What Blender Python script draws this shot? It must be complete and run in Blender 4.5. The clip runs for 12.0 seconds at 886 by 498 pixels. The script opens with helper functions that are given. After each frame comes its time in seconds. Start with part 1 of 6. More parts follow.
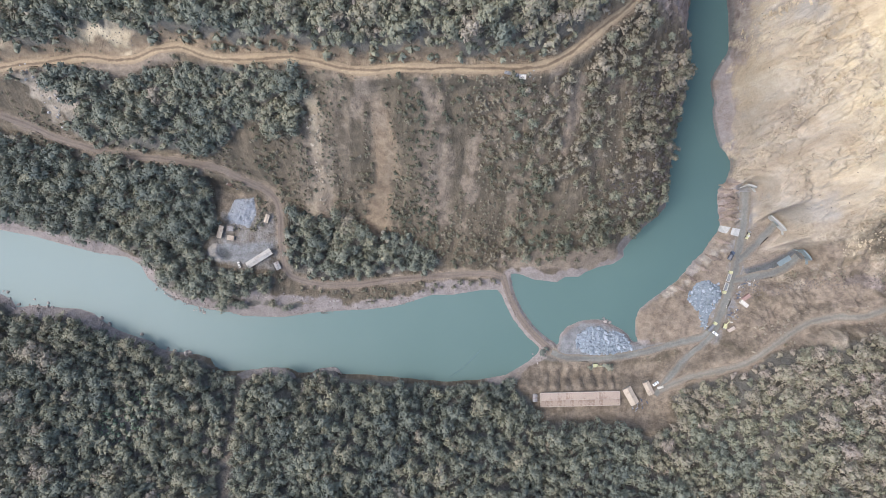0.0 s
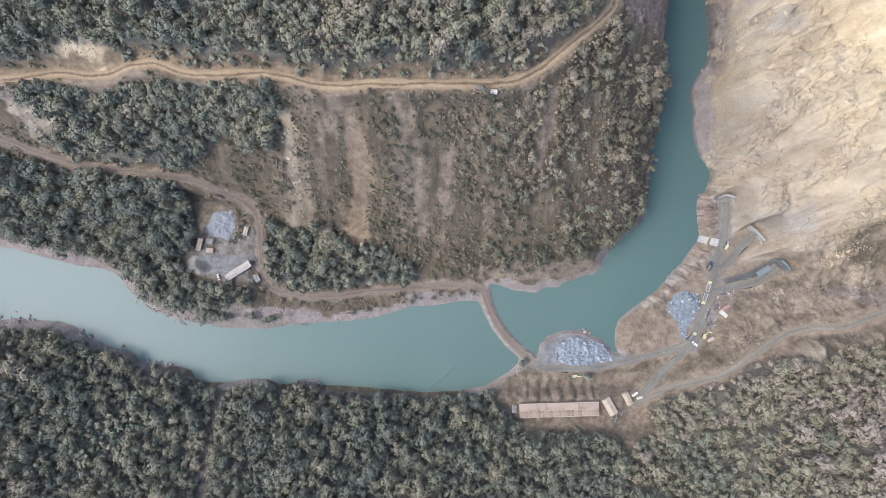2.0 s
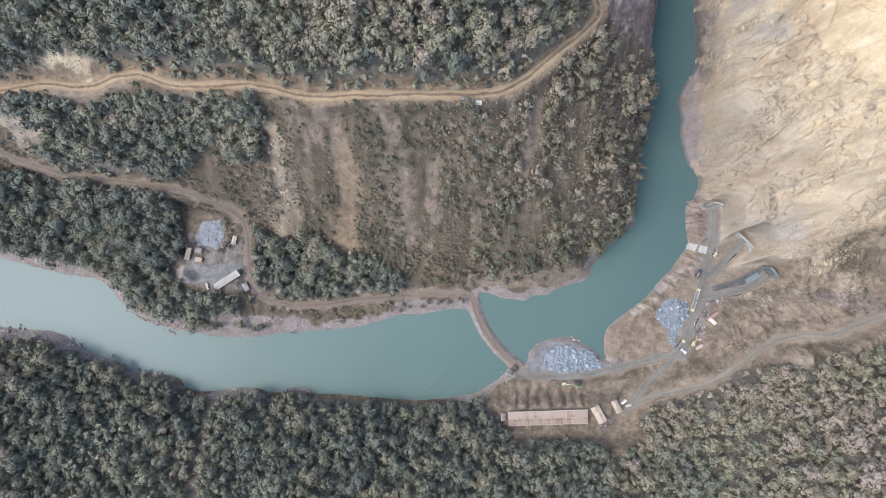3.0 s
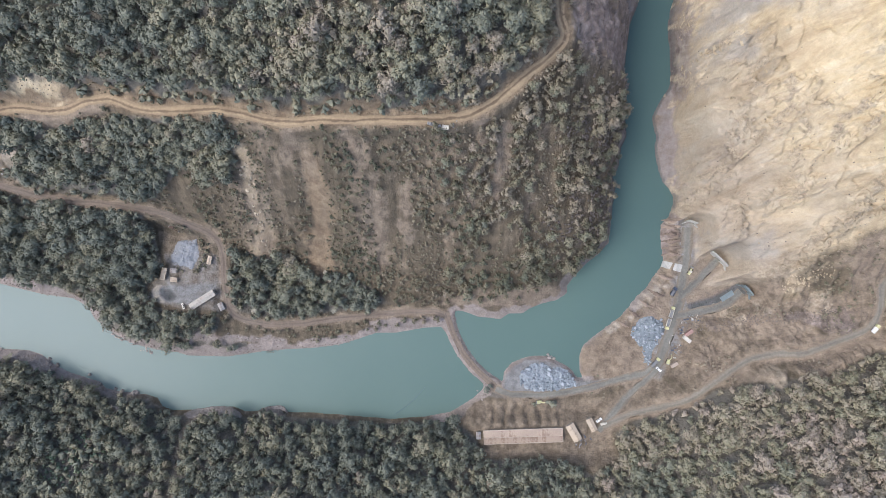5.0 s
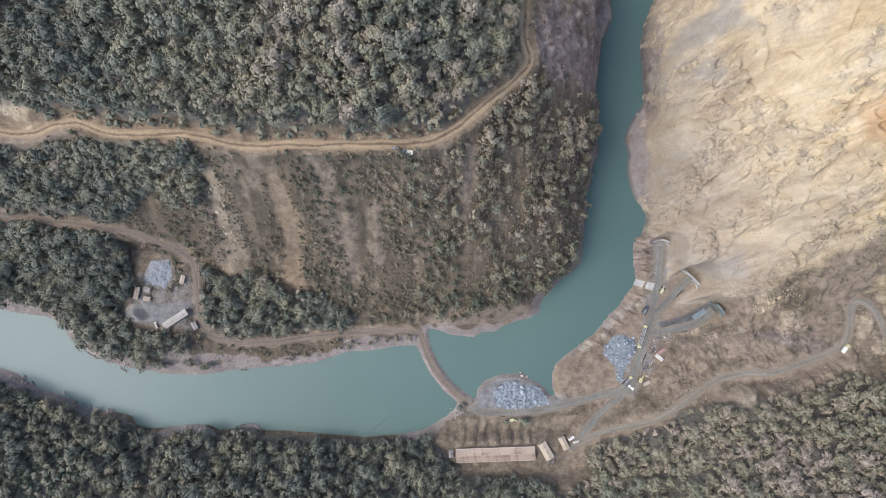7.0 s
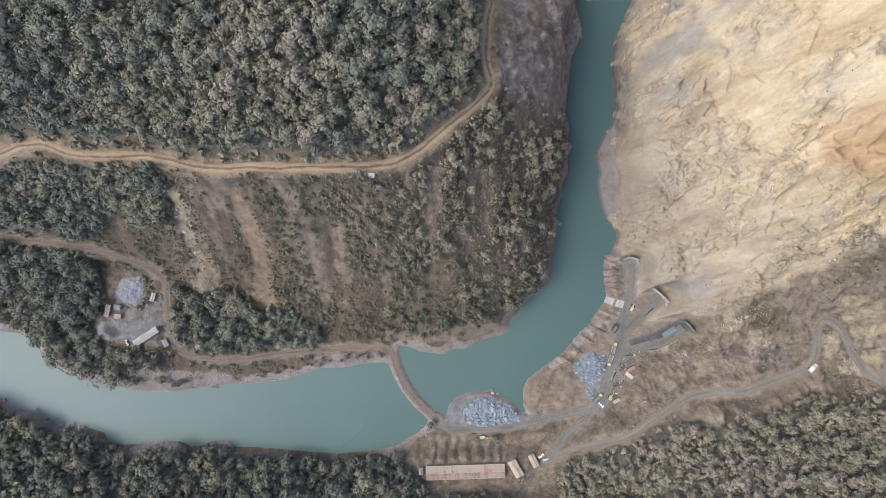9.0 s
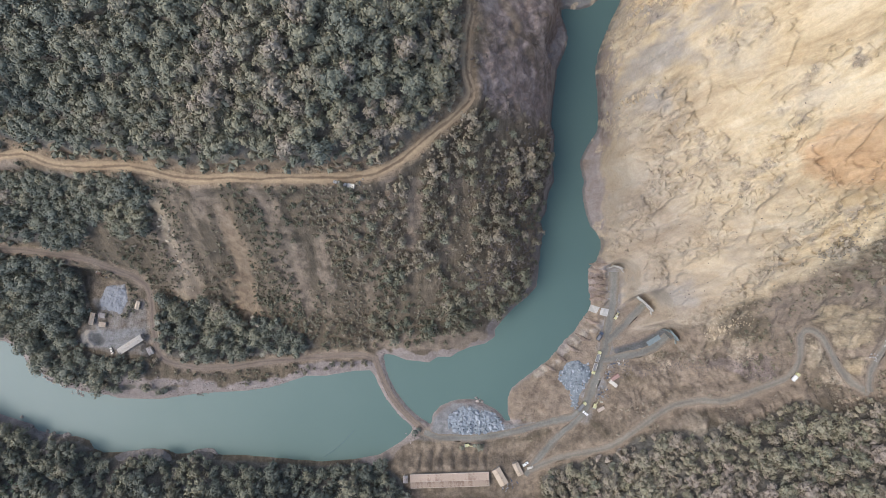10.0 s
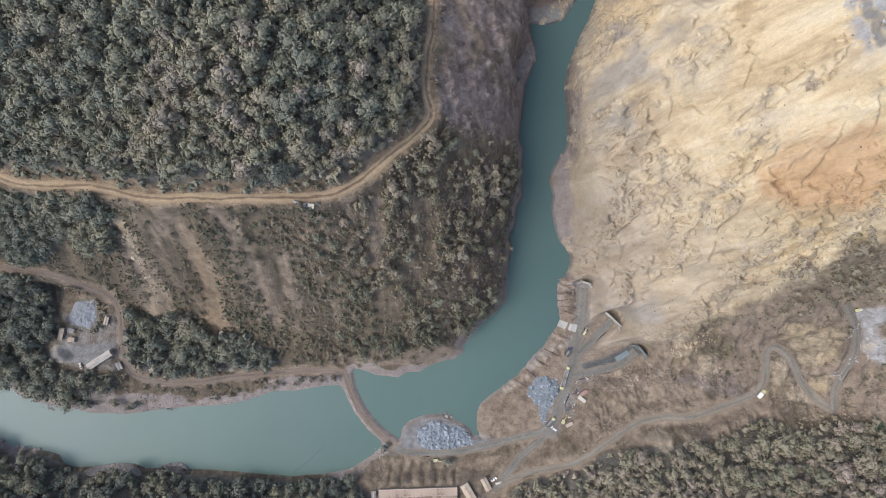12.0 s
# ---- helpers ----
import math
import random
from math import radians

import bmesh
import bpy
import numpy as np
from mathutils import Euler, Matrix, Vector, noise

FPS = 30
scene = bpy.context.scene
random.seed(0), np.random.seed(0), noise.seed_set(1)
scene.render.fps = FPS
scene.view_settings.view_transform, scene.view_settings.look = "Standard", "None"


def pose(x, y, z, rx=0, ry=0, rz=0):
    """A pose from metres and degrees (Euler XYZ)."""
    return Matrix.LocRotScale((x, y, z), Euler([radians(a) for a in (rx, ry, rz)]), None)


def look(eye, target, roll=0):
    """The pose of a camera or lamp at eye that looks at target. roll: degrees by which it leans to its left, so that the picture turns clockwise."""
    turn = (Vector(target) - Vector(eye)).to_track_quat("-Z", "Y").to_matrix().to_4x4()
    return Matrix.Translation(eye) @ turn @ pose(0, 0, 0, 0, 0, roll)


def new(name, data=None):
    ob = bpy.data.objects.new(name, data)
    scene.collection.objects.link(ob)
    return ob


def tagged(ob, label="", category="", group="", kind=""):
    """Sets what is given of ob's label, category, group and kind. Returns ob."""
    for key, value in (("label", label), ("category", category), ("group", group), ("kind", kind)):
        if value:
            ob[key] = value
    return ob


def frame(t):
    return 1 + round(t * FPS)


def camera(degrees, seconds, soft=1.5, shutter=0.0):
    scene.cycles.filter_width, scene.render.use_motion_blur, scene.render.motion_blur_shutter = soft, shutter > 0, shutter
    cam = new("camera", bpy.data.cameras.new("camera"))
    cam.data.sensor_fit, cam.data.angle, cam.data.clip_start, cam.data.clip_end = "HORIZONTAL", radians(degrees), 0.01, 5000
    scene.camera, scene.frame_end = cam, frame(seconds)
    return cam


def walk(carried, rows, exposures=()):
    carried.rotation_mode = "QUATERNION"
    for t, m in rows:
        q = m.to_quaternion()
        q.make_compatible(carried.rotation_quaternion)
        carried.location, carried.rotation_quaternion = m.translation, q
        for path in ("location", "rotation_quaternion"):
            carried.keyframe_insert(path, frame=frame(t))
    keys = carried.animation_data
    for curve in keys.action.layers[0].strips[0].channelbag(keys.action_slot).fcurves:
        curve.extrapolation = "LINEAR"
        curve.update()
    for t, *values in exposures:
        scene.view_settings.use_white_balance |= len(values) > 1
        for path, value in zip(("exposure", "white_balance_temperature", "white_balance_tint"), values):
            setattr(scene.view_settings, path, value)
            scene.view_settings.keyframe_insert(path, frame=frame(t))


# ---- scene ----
# ---------------------------------------------------------------- camera and walk
cam = camera(72.0, 12.0, 0.9)
PATH = [
    (0, 0.00, 0.00, 435.73, -0.152, 0.174, 0.000),
    (0.5, 4.15, 1.94, 435.87, -0.249, 0.241, 0.017),
    (1, 8.38, 4.16, 435.98, -0.290, 0.288, -0.004),
    (1.5, 12.48, 6.67, 436.05, -0.336, 0.375, -0.097),
    (2, 16.65, 9.58, 436.15, -0.369, 0.412, -0.256),
    (2.5, 20.84, 12.74, 436.23, -0.434, 0.467, -0.357),
    (3, 25.37, 16.15, 436.23, -0.476, 0.499, -0.451),
    (5, 44.14, 29.80, 436.66, -0.546, 0.633, -0.648),
    (5.5, 48.82, 33.21, 436.81, -0.576, 0.662, -0.675),
    (6, 53.80, 36.64, 436.88, -0.579, 0.664, -0.681),
    (6.5, 59.00, 39.99, 437.08, -0.616, 0.715, -0.699),
    (7, 64.34, 43.47, 437.20, -0.641, 0.724, -0.729),
    (9, 86.32, 56.18, 437.34, -0.713, 0.833, -0.712),
    (9.5, 91.90, 59.23, 437.30, -0.745, 0.867, -0.696),
    (10, 97.61, 62.19, 437.20, -0.755, 0.873, -0.681),
    (10.5, 103.19, 65.00, 437.21, -0.777, 0.901, -0.680),
    (11, 108.85, 67.78, 437.24, -0.780, 0.900, -0.674),
    (11.5, 114.49, 70.53, 437.16, -0.797, 0.928, -0.675),
    (12, 120.44, 73.30, 437.02, -0.814, 0.950, -0.659),
]
walk(cam, [(t, pose(x, y, z, rx, ry, rz)) for t, x, y, z, rx, ry, rz in PATH], exposures=[(0.0, 1.44, 5980, 9), (12.0, 1.08, 6200, 9)])

# ---------------------------------------------------------------- daylight: hazy, soft sun from the west
SUN_AZIMUTH, SUN_HEIGHT = 262.0, 57.0
world = bpy.data.worlds.new("hazy_sky")
scene.world = world
world.use_nodes = True
wn = world.node_tree.nodes
sky = wn.new("ShaderNodeTexSky")
sky.sky_type, sky.sun_disc = "NISHITA", False
sky.sun_elevation, sky.sun_rotation = radians(SUN_HEIGHT), radians(SUN_AZIMUTH)
sky.air_density, sky.dust_density, sky.ozone_density = 1.0, 3.0, 1.0
wn["Background"].inputs["Strength"].default_value = 0.15
world.node_tree.links.new(sky.outputs["Color"], wn["Background"].inputs["Color"])
sun_data = bpy.data.lights.new("sun", "SUN")
sun_data.energy, sun_data.angle, sun_data.color = 0.95, radians(34), (1.0, 0.95, 0.875)
sun = new("sun", sun_data)
az, el = radians(SUN_AZIMUTH), radians(SUN_HEIGHT)
sun.matrix_world = look((math.sin(az) * math.cos(el) * 900, math.cos(az) * math.cos(el) * 900, math.sin(el) * 900), (0, 0, 0))


# ---------------------------------------------------------------- noise and small geometry helpers
def perlin(x, y, seed=0):
    """Smooth gradient noise on a unit lattice, about -0.7 to 0.7."""
    xi, yi = np.floor(x).astype(np.int64), np.floor(y).astype(np.int64)
    xf, yf = x - xi, y - yi
    u, v = xf ** 3 * (xf * (xf * 6 - 15) + 10), yf ** 3 * (yf * (yf * 6 - 15) + 10)

    def corner(ix, iy, dx, dy):
        h = (ix * 374761393 + iy * 668265263 + seed * 974634777) & 0x7FFFFFFF
        h = ((h ^ (h >> 13)) * 1274126177) & 0x7FFFFFFF
        a = (h ^ (h >> 16)) % 4096 * (2 * math.pi / 4096)
        return np.cos(a) * dx + np.sin(a) * dy

    a, b = corner(xi, yi, xf, yf), corner(xi + 1, yi, xf - 1, yf)
    c, d = corner(xi, yi + 1, xf, yf - 1), corner(xi + 1, yi + 1, xf - 1, yf - 1)
    return (a + u * (b - a)) * (1 - v) + (c + u * (d - c)) * v


def fbm(x, y, size, octaves=4, seed=0, ridged=False):
    total, amp = 0.0, 1.0
    for k in range(octaves):
        n = perlin(x / size * 2 ** k + 17.3 * k, y / size * 2 ** k - 9.1 * k, seed + k)
        total = total + amp * ((0.5 - np.abs(n) * 2) if ridged else n)
        amp *= 0.5
    return total


def near(px, py, line, closed=False):
    """Distance from points to a line, the running length at the nearest place, and whether they lie inside a closed one."""
    ends = np.asarray(line, float)
    (x0, y0), (x1, y1) = ends.min(0), ends.max(0)
    out = np.maximum(np.maximum(x0 - px, px - x1), np.maximum(y0 - py, py - y1))
    close = out < 70
    if px.ndim == 1 and close.mean() < 0.8:
        best, run, inside = out.copy(), np.zeros(px.shape), np.zeros(px.shape, bool)
        if close.any():
            best[close], run[close], inside[close] = nearest(px[close], py[close], line, closed)
        return best, run, inside
    return nearest(px, py, line, closed)


def nearest(px, py, line, closed):
    best, run, inside, length = np.full(px.shape, 1e12), np.zeros(px.shape), np.zeros(px.shape, bool), 0.0
    for i in range(len(line) if closed else len(line) - 1):
        (x0, y0), (x1, y1) = line[i], line[(i + 1) % len(line)]
        dx, dy = x1 - x0, y1 - y0
        seg = math.hypot(dx, dy) + 1e-9
        s = np.clip(((px - x0) * dx + (py - y0) * dy) / seg ** 2, 0, 1)
        d = (px - x0 - s * dx) ** 2 + (py - y0 - s * dy) ** 2
        hit = d < best
        best, run = np.where(hit, d, best), np.where(hit, length + s * seg, run)
        length += seg
        if closed and y0 != y1:
            inside ^= ((y0 > py) != (y1 > py)) & (px < x0 + (py - y0) / (y1 - y0) * dx)
    return np.sqrt(best), run, inside


def signed(px, py, area):
    d, _, inside = near(px, py, area, True)
    return np.where(inside, -d, d)


def smooth(a, b, v):
    t = np.clip((v - a) / (b - a), 0, 1)
    return t * t * (3 - 2 * t)


def resample(line, step):
    """A line cut into even steps, with its corners rounded."""
    pts = np.array(line, float)
    s = np.r_[0, np.cumsum(np.hypot(*np.diff(pts, axis=0).T))]
    u = np.linspace(0, s[-1], max(3, int(s[-1] / step)))
    out = np.c_[np.interp(u, s, pts[:, 0]), np.interp(u, s, pts[:, 1])]
    for _ in range(int(6 / step) + 1):
        out[1:-1] = (out[:-2] + 2 * out[1:-1] + out[2:]) / 4
    return out


def mesh_of(name, verts, tris, material, marks=None, shade_smooth=False, second=None, second_tris=None):
    """A triangle mesh from arrays, with float attributes on its points."""
    me = bpy.data.meshes.new(name)
    verts, tris = np.asarray(verts, np.float32), np.asarray(tris, np.int32)
    me.vertices.add(len(verts))
    me.vertices.foreach_set("co", verts.ravel())
    me.loops.add(tris.size)
    me.loops.foreach_set("vertex_index", tris.ravel())
    me.polygons.add(len(tris))
    me.polygons.foreach_set("loop_start", np.arange(0, tris.size, 3, dtype=np.int32))
    me.polygons.foreach_set("use_smooth", np.full(len(tris), shade_smooth))
    for key, values in (marks or {}).items():
        me.attributes.new(key, "FLOAT", "POINT").data.foreach_set("value", np.asarray(values, np.float32))
    me.materials.append(material)
    if second:
        me.materials.append(second)
        me.polygons.foreach_set("material_index", np.asarray(second_tris, np.int32))
    me.update(calc_edges=True)
    me.validate()
    return me


def grid_tris(nx, ny):
    i = (np.arange(ny - 1)[:, None] * nx + np.arange(nx - 1)[None, :]).ravel()
    return np.concatenate([np.c_[i, i + 1, i + nx + 1], np.c_[i, i + nx + 1, i + nx]])


def part(name, bm, material, parent, label=""):
    """Links a bmesh as one mesh object under a thing or a part."""
    me = bpy.data.meshes.new(name)
    bm.to_mesh(me)
    bm.free()
    me.materials.append(material)
    ob = new(name, me)
    ob.parent = parent
    return tagged(ob, label)


def thing(name, m, label, category, group="", kind=""):
    """An Empty at the base of a thing, which parents its parts."""
    ob = new(name)
    ob.empty_display_size = 0.5
    ob.matrix_basis = m
    return tagged(ob, label, category, group, kind)


# ---------------------------------------------------------------- materials
class Paint:
    """A node material with short ways to write its parts."""

    def __init__(self, name, roughness=0.9, metallic=0.0, ior=1.45):
        self.mat = bpy.data.materials.new(name)
        self.mat.use_nodes = True
        self.tree = self.mat.node_tree
        self.bsdf = self.tree.nodes["Principled BSDF"]
        self.bsdf.inputs["Roughness"].default_value = roughness
        self.bsdf.inputs["Metallic"].default_value = metallic
        self.bsdf.inputs["IOR"].default_value = ior
        self.where = self.tree.nodes.new("ShaderNodeNewGeometry").outputs["Position"]

    def link(self, a, b):
        self.tree.links.new(a, b)

    def local(self):
        self.where = self.tree.nodes.new("ShaderNodeTexCoord").outputs["Object"]
        return self

    def stretched(self, sx, sy, sz, turn=0.0):
        n = self.tree.nodes.new("ShaderNodeMapping")
        n.vector_type = "TEXTURE"
        n.inputs["Scale"].default_value = (sx, sy, sz)
        n.inputs["Rotation"].default_value = (0, 0, radians(turn))
        self.link(self.where, n.inputs["Vector"])
        return n.outputs["Vector"]

    def noise(self, scale, detail=4.0, rough=0.6, at=None, distortion=0.0):
        n = self.tree.nodes.new("ShaderNodeTexNoise")
        n.inputs["Scale"].default_value, n.inputs["Detail"].default_value = scale, detail
        n.inputs["Roughness"].default_value, n.inputs["Distortion"].default_value = rough, distortion
        self.link(at or self.where, n.inputs["Vector"])
        return n.outputs["Fac"]

    def cells(self, scale, at=None, feature="F1"):
        n = self.tree.nodes.new("ShaderNodeTexVoronoi")
        n.feature = feature
        n.inputs["Scale"].default_value = scale
        self.link(at or self.where, n.inputs["Vector"])
        return n.outputs["Distance"]

    def mark(self, key):
        n = self.tree.nodes.new("ShaderNodeAttribute")
        n.attribute_name = key
        return n.outputs["Fac"]

    def island(self):
        return self.tree.nodes.new("ShaderNodeNewGeometry").outputs["Random Per Island"]

    def each(self):
        return self.tree.nodes.new("ShaderNodeObjectInfo").outputs["Random"]

    def ramp(self, fac, *stops):
        n = self.tree.nodes.new("ShaderNodeValToRGB")
        e = n.color_ramp.elements
        while len(e) < len(stops):
            e.new(0.5)
        for k, (p, c) in zip(e, stops):
            k.position, k.color = p, (*c, 1) if len(c) == 3 else c
        self.link(fac, n.inputs["Fac"])
        return n.outputs["Color"]

    def math(self, op, a, b=0.5, c=0.0, clamp=False):
        n = self.tree.nodes.new("ShaderNodeMath")
        n.operation, n.use_clamp = op, clamp
        for k, v in enumerate((a, b, c)):
            if isinstance(v, (int, float)):
                n.inputs[k].default_value = v
            else:
                self.link(v, n.inputs[k])
        return n.outputs[0]

    def mix(self, fac, a, b, blend="MIX"):
        n = self.tree.nodes.new("ShaderNodeMix")
        n.data_type, n.blend_type = "RGBA", blend
        for k, v in ((0, fac), (6, a), (7, b)):
            if isinstance(v, (int, float)):
                n.inputs[k].default_value = v
            elif isinstance(v, tuple):
                n.inputs[k].default_value = (*v, 1)
            else:
                self.link(v, n.inputs[k])
        return n.outputs[2]

    def bump(self, height, strength, distance):
        n = self.tree.nodes.new("ShaderNodeBump")
        n.inputs["Strength"].default_value, n.inputs["Distance"].default_value = strength, distance
        self.link(height, n.inputs["Height"])
        self.link(n.outputs["Normal"], self.bsdf.inputs["Normal"])
        return self

    def colour(self, c):
        if isinstance(c, tuple):
            self.bsdf.inputs["Base Color"].default_value = (*c, 1)
        else:
            self.link(c, self.bsdf.inputs["Base Color"])
        return self


def ground_paint():
    p = Paint("ground", 0.95)
    fine, coarse, mid = p.noise(0.9, 6, 0.7), p.noise(0.025, 5, 0.6), p.noise(0.16, 5, 0.65)
    streak = p.noise(1.0, 6, 0.65, p.stretched(70, 17, 40, 24), 0.8)
    furrow = p.noise(1.0, 5, 0.65, p.stretched(5, 34, 60, 4), 0.6)
    earth = p.ramp(p.math("MULTIPLY_ADD", furrow, 0.7, p.math("MULTIPLY", mid, 0.3)), (0.33, (0.058, 0.046, 0.031)), (0.5, (0.104, 0.082, 0.055)), (0.66, (0.172, 0.135, 0.09)))
    litter = p.ramp(mid, (0.3, (0.09, 0.083, 0.068)), (0.7, (0.15, 0.132, 0.106)))
    low = p.ramp(streak, (0.32, (0.215, 0.168, 0.117)), (0.5, (0.308, 0.25, 0.185)), (0.68, (0.36, 0.306, 0.238)))
    # yellower upper rock, made brighter to paint in its sun patch
    top = p.ramp(streak, (0.32, (0.37, 0.27, 0.15)), (0.5, (0.53, 0.42, 0.258)), (0.68, (0.6, 0.51, 0.355)))
    cliff = p.mix(p.mark("high"), low, top)
    cliff = p.mix(p.ramp(coarse, (0.5, (0, 0, 0)), (0.68, (0.5, 0.5, 0.5))), cliff, (0.335, 0.29, 0.23))
    rust = p.ramp(mid, (0.3, (0.132, 0.0926, 0.0588)), (0.7, (0.243, 0.184, 0.121)))
    dust = p.ramp(mid, (0.3, (0.135, 0.103, 0.075)), (0.7, (0.245, 0.192, 0.14)))
    grey = p.ramp(mid, (0.3, (0.125, 0.121, 0.118)), (0.7, (0.213, 0.209, 0.202)))
    sand = p.ramp(mid, (0.3, (0.184, 0.151, 0.132)), (0.7, (0.254, 0.218, 0.195)))
    ochre = p.ramp(streak, (0.32, (0.33, 0.208, 0.11)), (0.5, (0.435, 0.292, 0.16)), (0.68, (0.5, 0.36, 0.22)))

    def worn(key, soft=0.25):
        v = p.math("ADD", p.mark(key), p.math("MULTIPLY_ADD", mid, 0.9, -0.45))
        return p.ramp(v, (0.5 - soft, (0, 0, 0)), (0.5 + soft, (1, 1, 1)))

    c = p.mix(worn("litter"), earth, litter)
    c = p.mix(worn("cliff"), c, cliff)
    c = p.mix(worn("ochre"), c, ochre)
    c = p.mix(worn("dim"), c, p.ramp(mid, (0.3, (0.115, 0.089, 0.077)), (0.5, (0.185, 0.146, 0.128)), (0.72, (0.29, 0.238, 0.21))))
    c = p.mix(worn("sand", 0.15), c, sand)
    c = p.mix(worn("rust"), c, rust)
    c = p.mix(worn("dust"), c, dust)
    c = p.mix(worn("grey"), c, grey)
    c = p.mix(worn("pale"), c, p.ramp(streak, (0.3, (0.25, 0.215, 0.172)), (0.7, (0.36, 0.318, 0.262))))
    c = p.mix(worn("chalk"), c, p.ramp(mid, (0.3, (0.228, 0.217, 0.206)), (0.7, (0.367, 0.349, 0.331))))
    # wet ground; the shore's shadow line is painted with this colour too
    c = p.mix(worn("wet"), c, p.ramp(mid, (0.3, (0.0551, 0.0551, 0.0515)), (0.7, (0.103, 0.103, 0.0992))))
    c = p.mix(p.math("MULTIPLY_ADD", p.mark("cliff"), -0.35, 0.52), c, p.ramp(fine, (0.25, (0.5, 0.5, 0.5)), (0.75, (1.4, 1.4, 1.4))), "MULTIPLY")
    c = p.mix(0.34, c, p.ramp(p.noise(0.32, 6, 0.7, None, 0.8), (0.3, (0.6, 0.6, 0.6)), (0.7, (1.3, 1.3, 1.3))), "MULTIPLY")
    rough = p.math("ADD", p.math("MULTIPLY", fine, 0.5), p.math("MULTIPLY", mid, 1.0))
    rough = p.math("ADD", rough, p.math("MULTIPLY", p.noise(0.3, 7, 0.7, None, 1.0), p.math("MULTIPLY_ADD", p.mark("cliff"), -1.1, 1.2)))
    slant = p.noise(1.0, 9, 0.7, p.stretched(22, 6, 12, 30), 1.2)
    ledges = p.math("ABSOLUTE", p.math("SUBTRACT", slant, 0.5))
    rough = p.math("ADD", rough, p.math("MULTIPLY", p.math("MULTIPLY", ledges, 3.0), p.mark("cliff")))
    shards = p.math("MULTIPLY", p.cells(0.42, p.stretched(1.0, 2.0, 1.0, 20)), p.mark("outcrop_shade"))
    rough = p.math("ADD", rough, p.math("MULTIPLY", shards, 1.6))
    # browner crag rock, its mottling also painted for crevice shade contrast
    c = p.mix(worn("outcrop_shade", 0.2), c, p.ramp(p.noise(0.55, 5, 0.7), (0.32, (0.21, 0.165, 0.115)), (0.5, (0.32, 0.26, 0.185)), (0.68, (0.45, 0.38, 0.28))))
    return p.colour(c).bump(rough, 0.75, 1.4).mat


def water_paint():
    p = Paint("milky_river_water", 0.3, ior=1.33)
    p.bsdf.inputs["Specular IOR Level"].default_value = 0.2
    # haze and sky glare painted into the water colour, broken by noise
    haze_tint = p.math("ADD", p.mark("haze_tint"), p.math("MULTIPLY_ADD", p.noise(0.012, 3, 0.5), 0.3, -0.15))
    c = p.ramp(haze_tint, (0.0, (0.054, 0.089, 0.084)), (0.35, (0.077, 0.118, 0.105)), (0.65, (0.099, 0.14, 0.126)), (1.0, (0.135, 0.172, 0.161)))
    return p.colour(c).bump(p.noise(0.5, 3, 0.5), 0.12, 0.25).mat


def road_paint(name, dark, light, verge, even=0.55):
    p = Paint(name, 0.92)
    across = p.mark("across")
    wander = p.math("MULTIPLY_ADD", p.noise(0.03, 2, 0.5), 2.4, -1.2)
    rut = p.math("ADD", p.math("ABSOLUTE", p.math("ADD", across, wander)), p.math("MULTIPLY_ADD", p.noise(0.25, 4, 0.6), 0.8, -0.4))
    c = p.mix(even, p.ramp(rut, (0.12, dark), (0.42, light)), p.ramp(p.noise(0.05, 5, 0.6), (0.35, dark), (0.65, light)))
    edge = p.math("ADD", p.math("ABSOLUTE", across), p.math("MULTIPLY_ADD", p.noise(0.22, 5, 0.7), 1.3, -0.65))
    c = p.mix(p.ramp(edge, (0.38, (0, 0, 0)), (0.85, (1, 1, 1))), c, verge)
    c = p.mix(0.6, c, p.ramp(p.noise(0.7, 6, 0.7), (0.25, (0.6, 0.6, 0.6)), (0.75, (1.3, 1.3, 1.3))), "MULTIPLY")
    return p.colour(c).bump(p.noise(0.8, 5, 0.65), 0.6, 0.4).mat


def leaf_paint(name, *stops):
    p = Paint(name, 0.75)
    v = p.math("ADD", p.mark("tint"), p.math("MULTIPLY_ADD", p.island(), 0.24, -0.12), clamp=True)
    c = p.ramp(v, *stops)
    c = p.mix(0.35, c, p.ramp(p.noise(1.6, 3, 0.6), (0.3, (0.6, 0.62, 0.6)), (0.7, (1.3, 1.3, 1.25))), "MULTIPLY")
    return p.colour(c).mat


GROUND = ground_paint()
WATER = water_paint()
ROAD_TAN = road_paint("rutted_tan_dirt", (0.095, 0.064, 0.04), (0.3, 0.228, 0.142), (0.215, 0.158, 0.1), 0.3)
ROAD_GREY = road_paint("dusty_grey_dirt", (0.098, 0.094, 0.08), (0.168, 0.16, 0.138), (0.15, 0.122, 0.092), 0.75)
ROAD_OLIVE = road_paint("packed_olive_brown_dirt", (0.11, 0.0985, 0.0794), (0.187, 0.168, 0.137), (0.165, 0.131, 0.097), 0.6)
ROAD_BROWN = road_paint("brown_dirt", (0.0955, 0.072, 0.0551), (0.18, 0.142, 0.11), (0.147, 0.116, 0.0897), 0.6)
LEAF = leaf_paint("broad_leaves", (0.0, (0.104, 0.112, 0.09)), (0.3, (0.15, 0.152, 0.112)), (0.55, (0.194, 0.18, 0.119)), (0.75, (0.22, 0.188, 0.138)), (1.0, (0.264, 0.216, 0.178)))
SCRUB = leaf_paint("dry_scrub", (0.0, (0.083, 0.088, 0.059)), (0.4, (0.144, 0.126, 0.083)), (0.7, (0.19, 0.16, 0.118)), (1.0, (0.275, 0.228, 0.166)))
